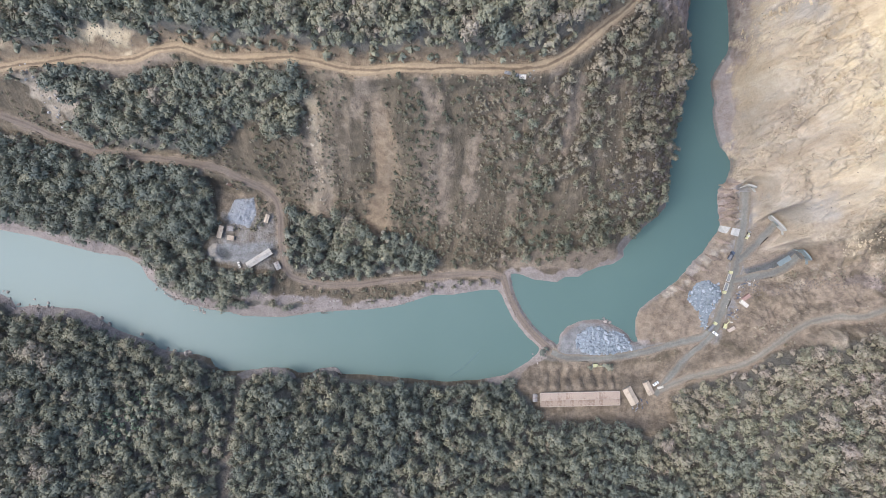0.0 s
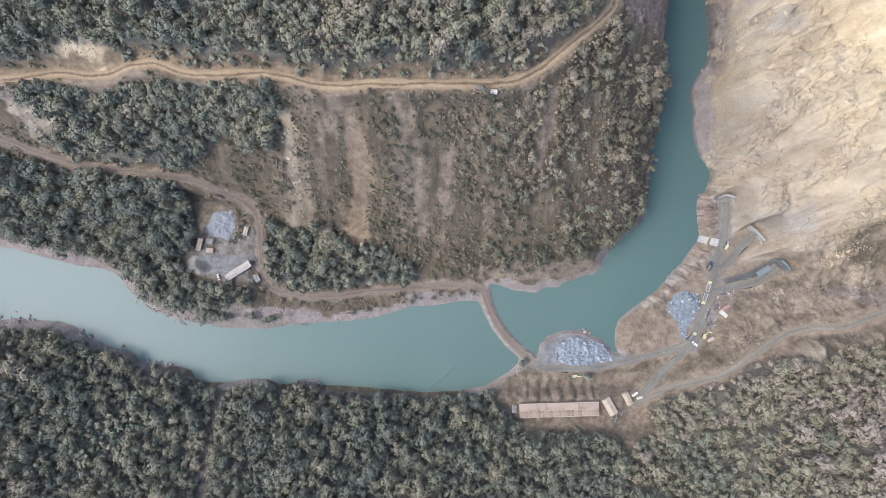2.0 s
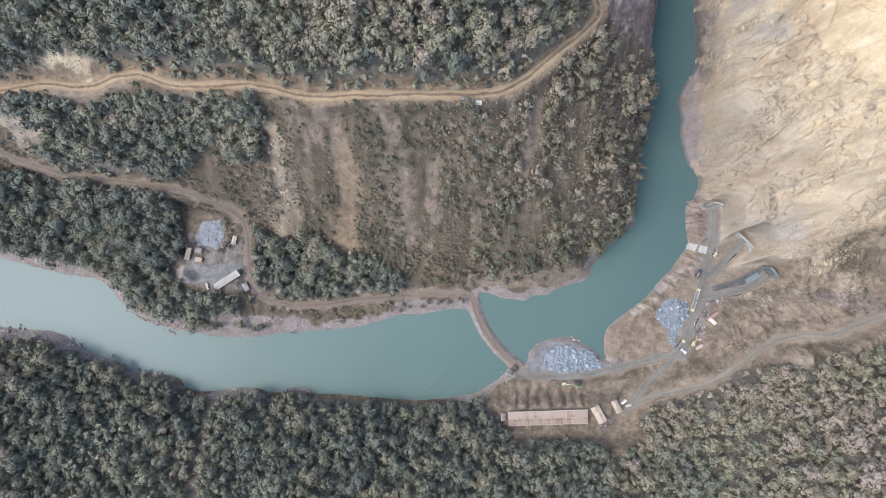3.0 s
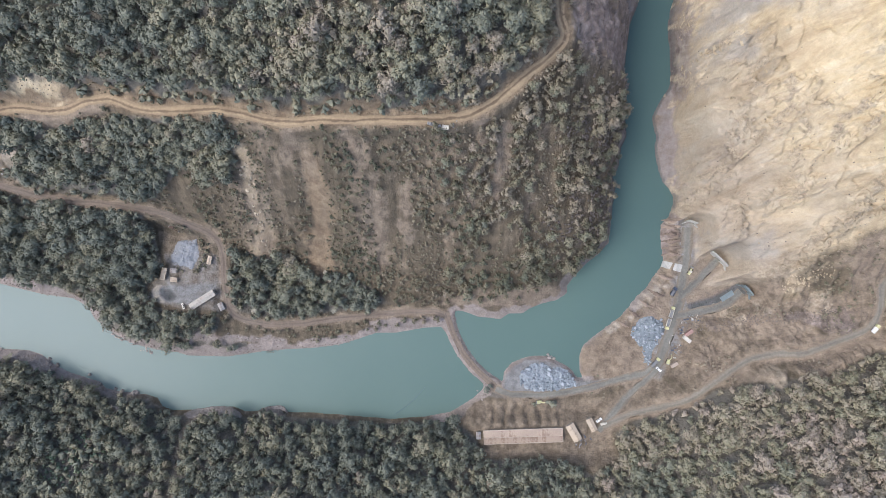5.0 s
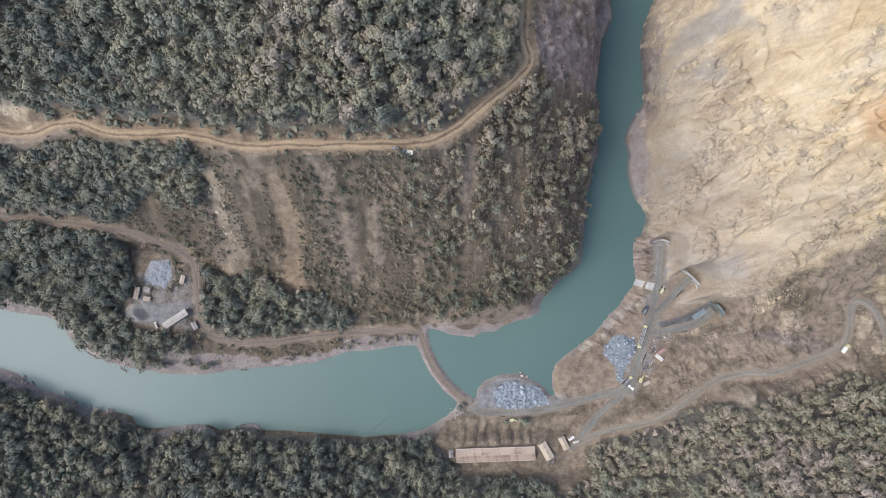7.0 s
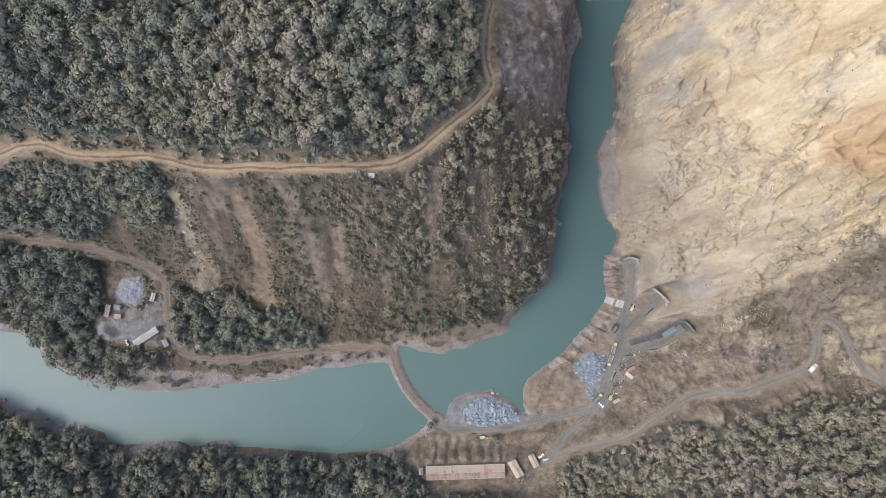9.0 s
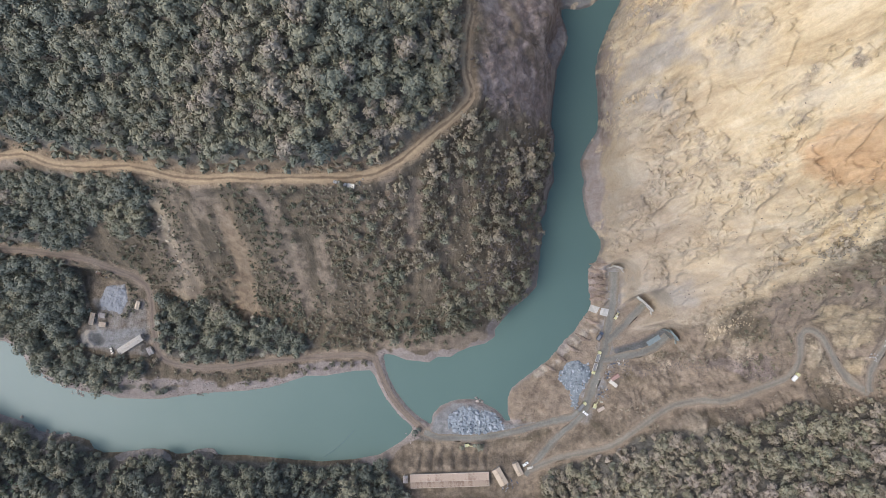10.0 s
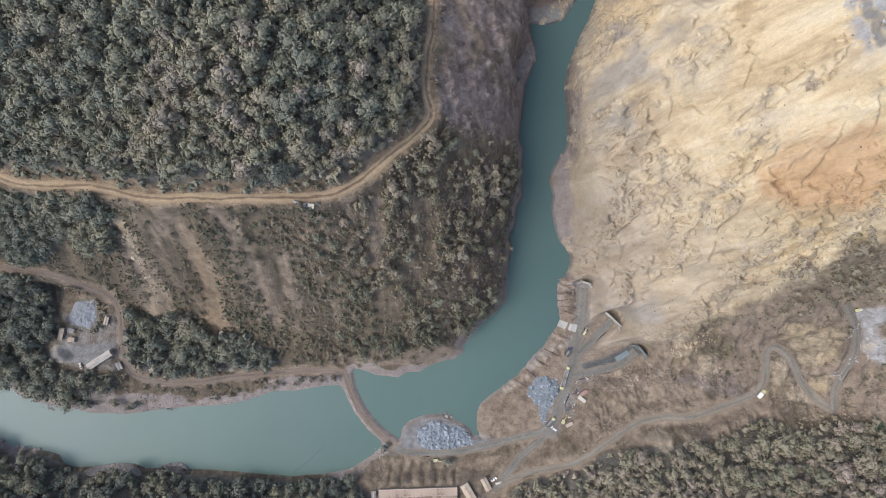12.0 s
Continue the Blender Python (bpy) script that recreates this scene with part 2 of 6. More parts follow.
PALE_LEAF = leaf_paint("pale_palm_leaves", (0.0, (0.14, 0.14, 0.108)), (0.5, (0.19, 0.18, 0.137)), (1.0, (0.25, 0.222, 0.17)))
BRUSH = leaf_paint("purple_brown_brush", (0.0, (0.085, 0.073, 0.066)), (0.5, (0.142, 0.118, 0.104)), (1.0, (0.21, 0.175, 0.15)))
BARK = Paint("bark", 0.9).colour((0.13, 0.10, 0.075)).mat

# ---------------------------------------------------------------- the plan: banks, roads, pads, woods
BANK_NORTH = [(-318.6, 12.6), (-294.3, 8.1), (-274, 2.5), (-249.7, -3.6), (-227.4, -6.8), (-217.3, -12.9), (-212.4, -21.8), (-199.1, -32.3), (-184.9, -40), (-168.7, -44), (-152.5, -46.4), (-144.5, -48.9), (-116.1, -49.7), (-91.9, -46.4), (-75.7, -45.2), (-55.5, -44.4), (-35.3, -42), (-19.1, -37.1), (-9, -33.9), (5.1, -33.9), (25.3, -30.6), (37.4, -30.2)]
BANK_DAM = [(41.5, -35.1), (47.5, -46), (55.6, -55.3), (63.7, -63.3), (68.9, -70.2)]
BANK_SOUTH = [(66.5, -75.5), (59.7, -81.5), (51.6, -86.4), (43.5, -91.2), (25.3, -94.5), (1.1, -96.1), (-19.1, -94.5), (-35.3, -92.9), (-55.5, -91.3), (-73.7, -90.5), (-77.7, -87.7), (-87.8, -86.9), (-95.9, -89.7), (-104, -90.1), (-112.1, -86.5), (-120.2, -86.5), (-128.3, -88.5), (-140.4, -88.1), (-156.6, -88.9), (-164.7, -85.7), (-168, -79.6), (-176.9, -76.8), (-197.1, -74.4), (-205.2, -72.4), (-210.1, -67.5), (-221.4, -63.9), (-231.5, -60.6), (-241.7, -55.4), (-251.8, -47.3), (-261.9, -44.1), (-278.1, -43.2), (-294.3, -41.6), (-306.5, -43.3), (-310.6, -37.2), (-318.7, -33.1)]
UP_EAST = [(47.5, -17.7), (46.7, -25), (48.7, -35.1), (53.6, -45.2), (59.6, -54), (65.7, -60.5), (71.8, -65.4), (80.6, -70.2), (81.8, -67.4), (82.6, -62.1), (87.9, -56.5), (96, -53.2), (104, -51.6), (110.1, -51.6), (114.9, -53.2), (120.2, -56), (126.2, -58.9), (131.1, -63.3), (133.9, -68.2), (139.1, -68.6), (136.3, -61.3), (136.3, -51.2), (139.1, -44.3), (146.3, -38.3), (156.4, -31), (164.5, -25), (171.3, -17.7), (176.5, -10.8), (184.6, -3.6), (188.6, 3.3), (193.8, 9.3), (196.6, 15.4), (195.4, 25.5), (194.6, 35.5), (195.4, 41.6), (200.6, 46.8), (203.8, 55.7), (203.8, 61.7), (200.6, 67.8), (196.6, 71.8), (193.8, 79.9), (191.7, 89.9), (191.3, 98), (192.5, 104), (190.5, 110.1), (189.7, 118.1), (192.5, 124.2), (196.5, 131)]
UP_EAST_TOP = [(201.7, 138.2), (203.3, 148.3), (202.5, 160.4), (201.3, 183.2), (203.5, 195.2), (207.5, 205.2), (211.6, 215.1), (217.7, 227), (221.8, 236.9), (223.9, 242.8)]
UP_WEST = [(209.9, 243.1), (206.6, 239.2), (203.8, 233.2), (197.7, 228.1), (189.7, 225.9), (179.7, 226.8), (176.5, 225.7), (176.8, 220.5), (179.6, 213.6), (181.5, 205.6), (179.4, 197.6), (173.3, 183.7), (170.3, 160.4), (168.3, 144.3), (171.2, 136.3), (169.6, 116.1), (170.4, 104), (166.4, 96), (164.4, 81.9), (160.3, 75.8), (162.4, 67.8), (160.4, 55.7), (158.4, 39.6), (157.6, 29.5), (150.3, 21.4), (142.3, 15.4), (136.2, 9.3), (131, 3.3), (127, -2), (127.4, -6.8), (120.1, -11.6), (110, -13.7), (100, -17.7), (95.9, -20.9), (85.9, -20.9), (79.8, -25), (71.7, -23.8), (63.7, -23), (55.6, -19.7)]
LOWER_POOL = [(-700, 140), (-430, 40)] + BANK_NORTH + BANK_DAM + BANK_SOUTH + [(-400, -20), (-700, 60)]
UPPER_POOL = UP_EAST + UP_EAST_TOP + [(262, 330), (330, 480), (420, 700), (360, 700), (270, 480), (222, 330)] + UP_WEST
ROAD_UPPER = [(-274.5, 110.2), (-258.8, 112.6), (-236.7, 113), (-216.8, 115), (-199.8, 112.3), (-184.9, 111.5), (-169.7, 116), (-152.6, 117), (-143.4, 112.5), (-130.3, 108.6), (-112.4, 108.2), (-91.6, 107.2), (-72, 103.9), (-56.1, 99.5), (-46.5, 98.2), (-27.2, 99.1), (-1, 97.8), (19.4, 97.4), (38, 98), (50.7, 98.5), (61.7, 102.4), (72.4, 108.9), (83.2, 117.4), (92.6, 125.4), (102.7, 134.1), (108.6, 141), (109.6, 144.8), (106.7, 153.2), (106, 165.4), (106.9, 178.8), (110, 190.3), (109.9, 201.7), (109.9, 213.7)]
ROAD_CAMP = [(-289.2, 86.4), (-273.2, 80.1), (-257.2, 72.3), (-232.1, 65.1), (-206.3, 60.7), (-175.9, 57.6), (-150, 52.9), (-136.9, 46), (-123.9, 40.3), (-116.5, 33.8), (-114.2, 22.9), (-114.2, 7.1), (-113.2, -8.6), (-111.6, -16.6), (-106.7, -21.5), (-87.1, -26.8), (-59.3, -26.1), (-35.2, -22.9), (-11, -20.9), (13.2, -18.8), (33.2, -18.8), (43.4, -21.7)]
CAUSEWAY = [(41.3, -20.1), (43.7, -28.1), (47, -37.8), (52.2, -48.2), (59.4, -57.9), (67.5, -65.9), (75.9, -73.2)]
ROAD_RIVER = [(75.8, -74.7), (85.4, -78.6), (109.5, -79.4), (129.5, -77), (149.5, -72.2), (169.2, -66.4), (181.2, -63.6), (190.3, -55.7)]
ROAD_SITE = [(187.3, -60.5), (190.3, -55.7), (195.8, -42.5), (200.5, -28.5), (204.5, -15.8), (206.8, -0.7), (209.6, 15.1), (210.8, 29), (211.1, 39)]
ROAD_ADIT_TWO = [(204.9, -10.7), (215.5, -0.7), (225.4, 9.2), (233, 18.3)]
ROAD_ADIT_THREE = [(202.1, -23.4), (217.6, -20.6), (231.4, -18.2), (241.3, -12.7), (248.1, -6.3)]
ROAD_SHED = [(192.8, -54.4), (187, -63.9), (176, -72.3), (162.6, -84.5), (152.2, -95.7), (147.2, -103.4)]
ROAD_EAST = [(149.5, -100.2), (168.8, -90.7), (187.6, -85.1), (204, -79.2), (214.7, -71.3), (227.8, -61.7), (241.4, -52.2), (247.8, -49.2), (251.9, -48.6), (262.6, -45.8), (276.2, -46.6), (290.7, -40.8), (304.7, -34.7), (316.7, -29.4), (321.5, -20.9), (321, -11.2), (318.3, -1.2), (321.1, 4.3), (329.7, 1.5), (334.8, -6.3), (339.8, -15.9), (345.1, -25.1), (352.3, -33.4), (359.6, -36.4)]
ROAD_RUBBLE = [(359.6, -36.4), (358.1, -27.8), (359.7, -18.4), (362.8, -10.6), (364, 3.5), (360.5, 15.1), (352, 26.4), (346.9, 33.8)]
YARD = [(202, 39), (213.9, 39.8), (215.5, 15.1), (232.2, 19.9), (238.5, 12), (219.5, -3.1), (243.3, -0.7), (252.8, -12.7), (221.5, -24.6), (212.4, -42.5), (191.8, -65.1), (164, -69.1), (159.3, -52.4), (179.9, -12.7), (196.5, 15.1)]
PAD_ROCK = [(79.4, -76.2), (81.4, -65), (87.4, -56.9), (97.4, -53.3), (111.4, -52.9), (125.5, -59.3), (132.7, -68.2), (157.6, -67.3), (155.6, -73.8), (117.5, -81), (85.4, -81)]
SPIT = [(136.4, -64.8), (136.4, -50.8), (139.6, -44.8), (157.2, -31.6), (171.1, -18.8), (181.1, -32.8), (185.2, -60.8), (161.2, -67.2)]
SHED_PAD = [(60.3, -99.5), (153.1, -98.6), (159, -103.4), (153.1, -115.2), (123.5, -118.4), (62.3, -116.1)]
CAMP = [(-160.7, 42.4), (-120.6, 36.6), (-115.9, 15), (-115.9, -16.4), (-140.3, -15.7), (-167, -9.4), (-165.4, 3.2), (-154, 15)]
PADS = [(YARD, 6.5), (PAD_ROCK, 2.5), (SPIT, 3.5), (SHED_PAD, 9.5), (CAMP, 12.5)]
FOREST_NORTH = [(-244.8, 154.9), (-269.8, 117.6), (-233.5, 118.3), (-215.8, 120.3), (-180.8, 120), (-154.3, 121.6), (-142.4, 115.3), (-125.4, 112), (-90.7, 110.6), (-58.5, 105.6), (-26.9, 103.3), (3.9, 102.2), (34.6, 102.4), (53.3, 104.3), (68.5, 112.6), (83.8, 123.9), (93.3, 132.6), (96.8, 145.8), (101.7, 158.3), (101.8, 177.5), (104.7, 196.2), (105.1, 212.2)]
FOREST_WEST = [(-276.4, 107.5), (-253.6, 109.2), (-219.2, 111.1), (-208.8, 109.4), (-189.7, 101.6), (-164.3, 107.3), (-127.7, 105.6), (-86.5, 100.4), (-80.1, 90.3), (-91, 70.1), (-121.9, 80.1), (-151.5, 60.7), (-181.6, 64.5), (-224.9, 64.1), (-244.7, 73.8), (-246.2, 98.9), (-276, 108)]
FOREST_CAMP = [(-294, 77), (-263.9, 65.5), (-241.4, 61.8), (-203.5, 56.1), (-162, 52.4), (-160.7, 36.6), (-156.2, 18.9), (-167.2, -0.7), (-152.3, -15.7), (-117.4, -20.5), (-122.1, -32.5), (-146.3, -38.6), (-172, -41), (-196.2, -30.9), (-210.5, -12.8), (-219.6, -4.8), (-255.4, 5.3), (-317.1, 17.4)]
FOREST_GROVE = [(-108.4, 27.6), (-90.1, 21.1), (-63.8, 22.9), (-54.7, 9.2), (-34.4, 11.1), (-10.8, -0.7), (1.1, -12.8), (-39.2, -18.9), (-87.1, -22.8), (-110.1, -15.8)]
SHED_CLEARING = [(39.5, -92.8), (61.7, -81.5), (85.5, -83.1), (149.9, -81.2), (188.5, -64.5), (207.4, -77.1), (172.2, -91.2), (157, -103.4), (158.1, -119), (139.9, -128), (119.4, -121.1), (68, -119.6), (60.4, -103.6)]
EAST_WOODS = [(157, -103.4), (177, -91.4), (206.4, -82.5), (221, -70.9), (237.3, -66.3), (270, -59.6), (284.7, -59), (319.6, -42.1), (340.4, -49), (357.2, -43.2), (387.2, -41.5), (375.2, -82.4), (430, -230), (150, -230)]
BAR = [(192, 123.8), (201.2, 137.1), (203.5, 123.8), (201, 112), (205.5, 98), (202.5, 84), (205, 72), (200.1, 67.6), (193.2, 81.6), (191.2, 95.7), (192, 103.7), (189.2, 115.8)]
BAR_TOP = [(178.4, 226.7), (189.8, 226), (203.8, 233.2), (207.2, 241.8), (177, 235.4)]
PADS += [(BAR, 1.2), (BAR_TOP, 1.2)]
PILE_RIVER, PILE_YARD = [(92.5, -72), (93.4, -61.9), (99.5, -57.9), (105.6, -56), (115.6, -58.1), (123.7, -59.5), (129.8, -63.7), (134.3, -72.4), (125.5, -74.3), (109.4, -77), (97.3, -74.9)], [(171.7, -32.3), (177.8, -25.1), (185, -23.3), (192.7, -24.9), (194.6, -32.9), (191.8, -39.2), (187.2, -48.3), (183.5, -58.5), (179.9, -56.5), (179.6, -46.4), (171.7, -37.1)]
GRAVEL = [(-151.1, 23.4), (-145.8, 33.2), (-132.7, 34.5), (-130.7, 23.4), (-136, 13.5), (-141.9, 15.5), (-150.4, 16.8)]
CAMP_YARD = [(-159.2, 2.4), (-134.2, 3.7), (-119.8, 3.7), (-118.2, -0.2), (-139.5, -12), (-152.6, -10), (-164.4, -6.8), (-165.1, -1.5)]
CRESCENT = [(-165.1, -1.5), (-160.5, 3.7), (-157.2, 2.4), (-159.2, -2.8), (-155.2, -8.7), (-157.2, -10), (-162.5, -8.1)]
CAMP_POOL = [(-157.2, 0.5), (-151.3, 0.1), (-146.1, -5.4), (-150.7, -9.4), (-154.6, -8.1), (-158.5, -3.5)]
CAMP_SCRUB = [(-131.4, 37.7), (-122.2, 32.5), (-122.9, 19.4), (-126.2, 14.2), (-132.7, 10.3), (-145.8, 12.2), (-147.1, 14.2), (-136.7, 12.2), (-128.8, 20.7)]
SOUTH_GLADE = [(-222.5, -105.4), (-205, -94.9), (-187.5, -105.3), (-194.5, -122.8), (-215.5, -126.3), (-226, -117.6)]
EAST_GREEN = [(163.5, -122.6), (183.8, -109), (204.1, -129.3), (197.4, -146.3), (170.3, -150.4)]
ROAD_MOUND = [(233.4, -59), (244.3, -54.4), (264.6, -54.6), (266.1, -62.4), (253.6, -67.8), (241.1, -65.4)]
DAM_FAN = [(-15.1, -24.6), (9.2, -22), (33.4, -23.9), (42.2, -31.2), (25.3, -31.1), (1, -34), (-13.1, -30.7)]
BARE_BANK = [(27.6, -12), (65.6, -1), (122.3, 0.5), (126, -5.9), (103.3, -15), (60, -17)]
DEBRIS = [(226, -30), (240, -27), (258, -24), (275, -22), (292, -20), (306, -16)]
STRATA = [(193.5, 48.7), (203.1, 49.9), (207.8, 40.2), (207.6, 15.5), (196, 15.6), (193.3, 28)]
BANK_STEPS = [(191.8, 10.1), (202.8, 7.2), (199.9, -7.9), (183.4, -13.3), (176.4, -24.2), (162.5, -36.6), (146, -36.4), (166.8, -21.4), (176.5, -10.4), (186.2, -2.2)]
RUST_SLOPE = [(272.6, 112.1), (288.9, 116.5), (304.8, 124), (315.2, 129.5), (325.3, 96.5), (315.6, 88), (296.4, 84.7), (279.5, 95.7)]
SCAR_ROCK, SCAR_RUST = [(-81.1, 86.4), (-80.6, 69.6), (-82.6, 51.3), (-82.9, 37.8), (-89.6, 26.1)], [(-37.3, 77.5), (-39.6, 59.2), (-38.5, 46.9), (-45.6, 31.8), (-48.1, 17)]
SCAR_LINES = [(-13.3, 93.5), (-4.1, 73.7), (-2.5, 58.1), (-1.6, 36.2), (-0.9, 18.5), (17.2, 63.6), (16.2, 39.2), (17.6, 32.5), (77.5, 94), (75.6, 78.2), (73.3, 58.3), (-47.2, 92.4), (-50.4, 82.1)]
SCARS = [SCAR_LINES[:5], SCAR_LINES[5:8], SCAR_LINES[8:11], SCAR_LINES[11:]]
SCREE = [(-213.2, 121.5), (-198.7, 124.7), (-183.8, 121.4), (-180.1, 117.3), (-201.5, 115.8), (-262.2, 119), (-249.5, 116), (-248.3, 99), (-239.8, 85.1), (-257.6, 102.1)]
RUBBLE_PAD = [(350.7, 32), (363.4, 34.2), (383, -3.4), (372.4, -4), (363.1, 11.3)]
SHRUB_ZONE = [(281.2, 53.5), (306.8, 57.3), (311.2, 78.5), (313.1, 94.7), (324.2, 99), (363.4, 34.2), (340.4, 33.6), (322.6, 25.5), (294.4, 24.2)]
GULLY_SOUTH = [(-142, -90.3), (-141.7, -108.8), (-138, -125.6), (-136.9, -138.5), (-134.9, -152)]
FIELD = [(70.3, -87.3), (85.5, -84.3), (121.8, -85.2), (123.6, -98.8), (69, -100.3)]
ROCK_SHORE = [(-213, -11), (-211, -14.8), (-204.2, -24.9), (-192.8, -35.1), (-178.9, -41.2), (-166, -44)]
BOOM = [(3.1, -92.9), (11.2, -87.6), (18.1, -81.5), (25.3, -73.5)]
WET_GROUND = [(210.2, -15.5), (228.5, -9.8), (246.3, -0.6), (252.6, -7.8), (237.1, -15.8), (214.5, -22.7)]
SCREES = [SCREE[:5], SCREE[5:7], SCREE[7:]]
TURNOUT, SCREE_CUT = [(-215, 110.1), (-202.9, 104.7), (-186.8, 100.7), (-173.1, 109.3), (-159.9, 108.6), (-155.9, 114.7), (-179.2, 113.4), (-207.4, 112.1)], [(-213.2, 127.7), (-190.1, 129.3), (-177.9, 122.4), (-183.2, 118.8), (-201.6, 117.1), (-212.1, 120.2)]
SCREE_ROCKS = [(-258.1, 109.9), (-254.1, 102.1), (-251.3, 95.5), (-249.4, 82.7)]
BARE_TRACK = [(122.5, 221.6), (129.4, 202.9), (138.5, 191.5), (132.3, 177.3)]
BAR_WEST = [(165.9, 193.3), (174.7, 211.5), (182.5, 208.3), (175.3, 192.9), (167.1, 186.9)]
WHITE_RUBBLE, WHITE_ROAD = [(300.3, 184.8), (301.7, 170.1), (305.8, 157.6), (315.3, 148.8), (315.7, 178.3)], [(305.4, 185.5), (305.7, 173.8), (307.9, 163.9), (310.1, 158.4)]
TAN_MOUNDS = [[(311.9, 25.1), (344.8, 26.2), (356.6, 11), (357.1, -1), (348.5, -13.4), (339.3, -6), (330.5, 7.7), (319.2, 13.3)], [(322.6, -0.9), (333.3, -6.4), (340.7, -21.5), (334.2, -25.7), (325.1, -18.8)], [(341.8, -25.2), (348.5, -13.4), (357, -10.9), (357, -27.8)]]
DARK_SCRUB, DARK_ROCKS = [(280.7, 10), (288.9, 13.8), (299.6, 4), (299.3, -8.5), (285.7, -6)], [(270.3, -21.4), (282.1, -15.7), (302, -18.3), (312.6, -27.2), (308.2, -33.1), (293.5, -31.9), (285.4, -28.8)]
LEDGES = [[(-147.3, -90), (-136.5, -88.2), (-124.4, -86.6), (-113.9, -87.5), (-105.5, -92.1)], [(-95.7, -91.5), (-91.9, -88.5), (-81.9, -87), (-75.8, -90.9)]]
SANDBAR = [(-148.3, -48.5), (-141.8, -41.9), (-126.6, -40.7), (-112.1, -44.1), (-113, -50.1), (-136.7, -50.6)]
STONE_BANK = [(-139.8, -35.7), (-126, -34.1), (-98.9, -36.7), (-74.1, -39.4)]
GREEN_HOLLOW = [(375.4, -44.5), (381.3, -40.8), (385.5, -41.5), (387.2, -46.5), (379.2, -48.5)]
PADS += [(BAR_WEST, 1.2)]
# heights of the hills in metres, rows from south to north every 46 m, columns from west to east every 64 m
HILLS_WEST = [
    (106, 102, 101, 101, 98, 88, 76),
    (82, 76, 67, 69, 75, 60, 45),
    (55, 52, 37, 36, 44, 29, 17),
    (23, 24, 19, 20, 16, 5, -3),
    (4, 8, 12, 16, 1, -4, 0),
    (3, 12, 14, 6, -5, 17, 37),
    (25, 27, 33, 41, 59, 82, 82),
    (67, 64, 69, 86, 106, 118, 121),
    (107, 106, 110, 121, 135, 150, 156),
    (149, 147, 147, 150, 154, 154, 134),
    (194, 187, 180, 172, 159, 137, 101),
    (240, 227, 211, 189, 156, 115, 71),
]
HILLS_EAST = [
    (72, 81, 102, 128, 152, 173),
    (34, 45, 86, 116, 127, 132),
    (3, 12, 71, 97, 97, 94),
    (-8, -3, 31, 52, 61, 67),
    (6, 4, 2, 18, 41, 64),
    (48, 32, 29, 60, 76, 96),
    (64, 36, 57, 119, 138, 153),
    (91, 45, 73, 150, 188, 209),
    (109, 62, 93, 168, 211, 241),
    (80, 50, 82, 143, 198, 246),
    (59, 36, 54, 105, 167, 229),
    (38, 21, 30, 70, 132, 203),
]
HILLS = np.hstack([HILLS_WEST, HILLS_EAST]).astype(float)
HILL_WEST, HILL_SOUTH, HILL_DX, HILL_DY = -340.0, -205.0, 64.0, 46.0


def spline(u, n):
    u = np.clip(u, 0, n - 1 - 1e-6)
    i = np.floor(u).astype(int)
    s = u - i
    w = ((1 - s) ** 3 / 6, (3 * s ** 3 - 6 * s ** 2 + 4) / 6, (-3 * s ** 3 + 3 * s ** 2 + 3 * s + 1) / 6, s ** 3 / 6)
    return [(np.clip(i - 1 + k, 0, n - 1), w[k]) for k in range(4)]


def hills(x, y):
    table, z = HILLS, 0.0
    for ix, wx in spline((x - HILL_WEST) / HILL_DX, table.shape[1]):
        for iy, wy in spline((y - HILL_SOUTH) / HILL_DY, table.shape[0]):
            z = z + table[iy, ix] * wx * wy
    return z


def shore(x, y):
    """Metres from the water's edge, negative in the water."""
    return np.minimum(signed(x, y, LOWER_POOL), signed(x, y, UPPER_POOL))


def bare_cliff(x, y, d):
    """How far a place belongs to the great bare slope east of the river."""
    edge = fbm(x, y, 40, 3, 5) * 30
    east = smooth(-6, 6, x - 196 + edge * 0.14 + np.where(y > 120, 20, 0))
    north = smooth(-26, 22, y - np.where(x < 268, -6, np.minimum(-6 + (x - 268) * 1.25, 112)) + edge)
    return east * north


def bare_neck(x, y):
    """The eroded bare ground between the upper road's bend and the river."""
    return smooth(120, 150, y + 12 * smooth(150, 190, x)) * smooth(104, 122, x) * smooth(212, 205, x)


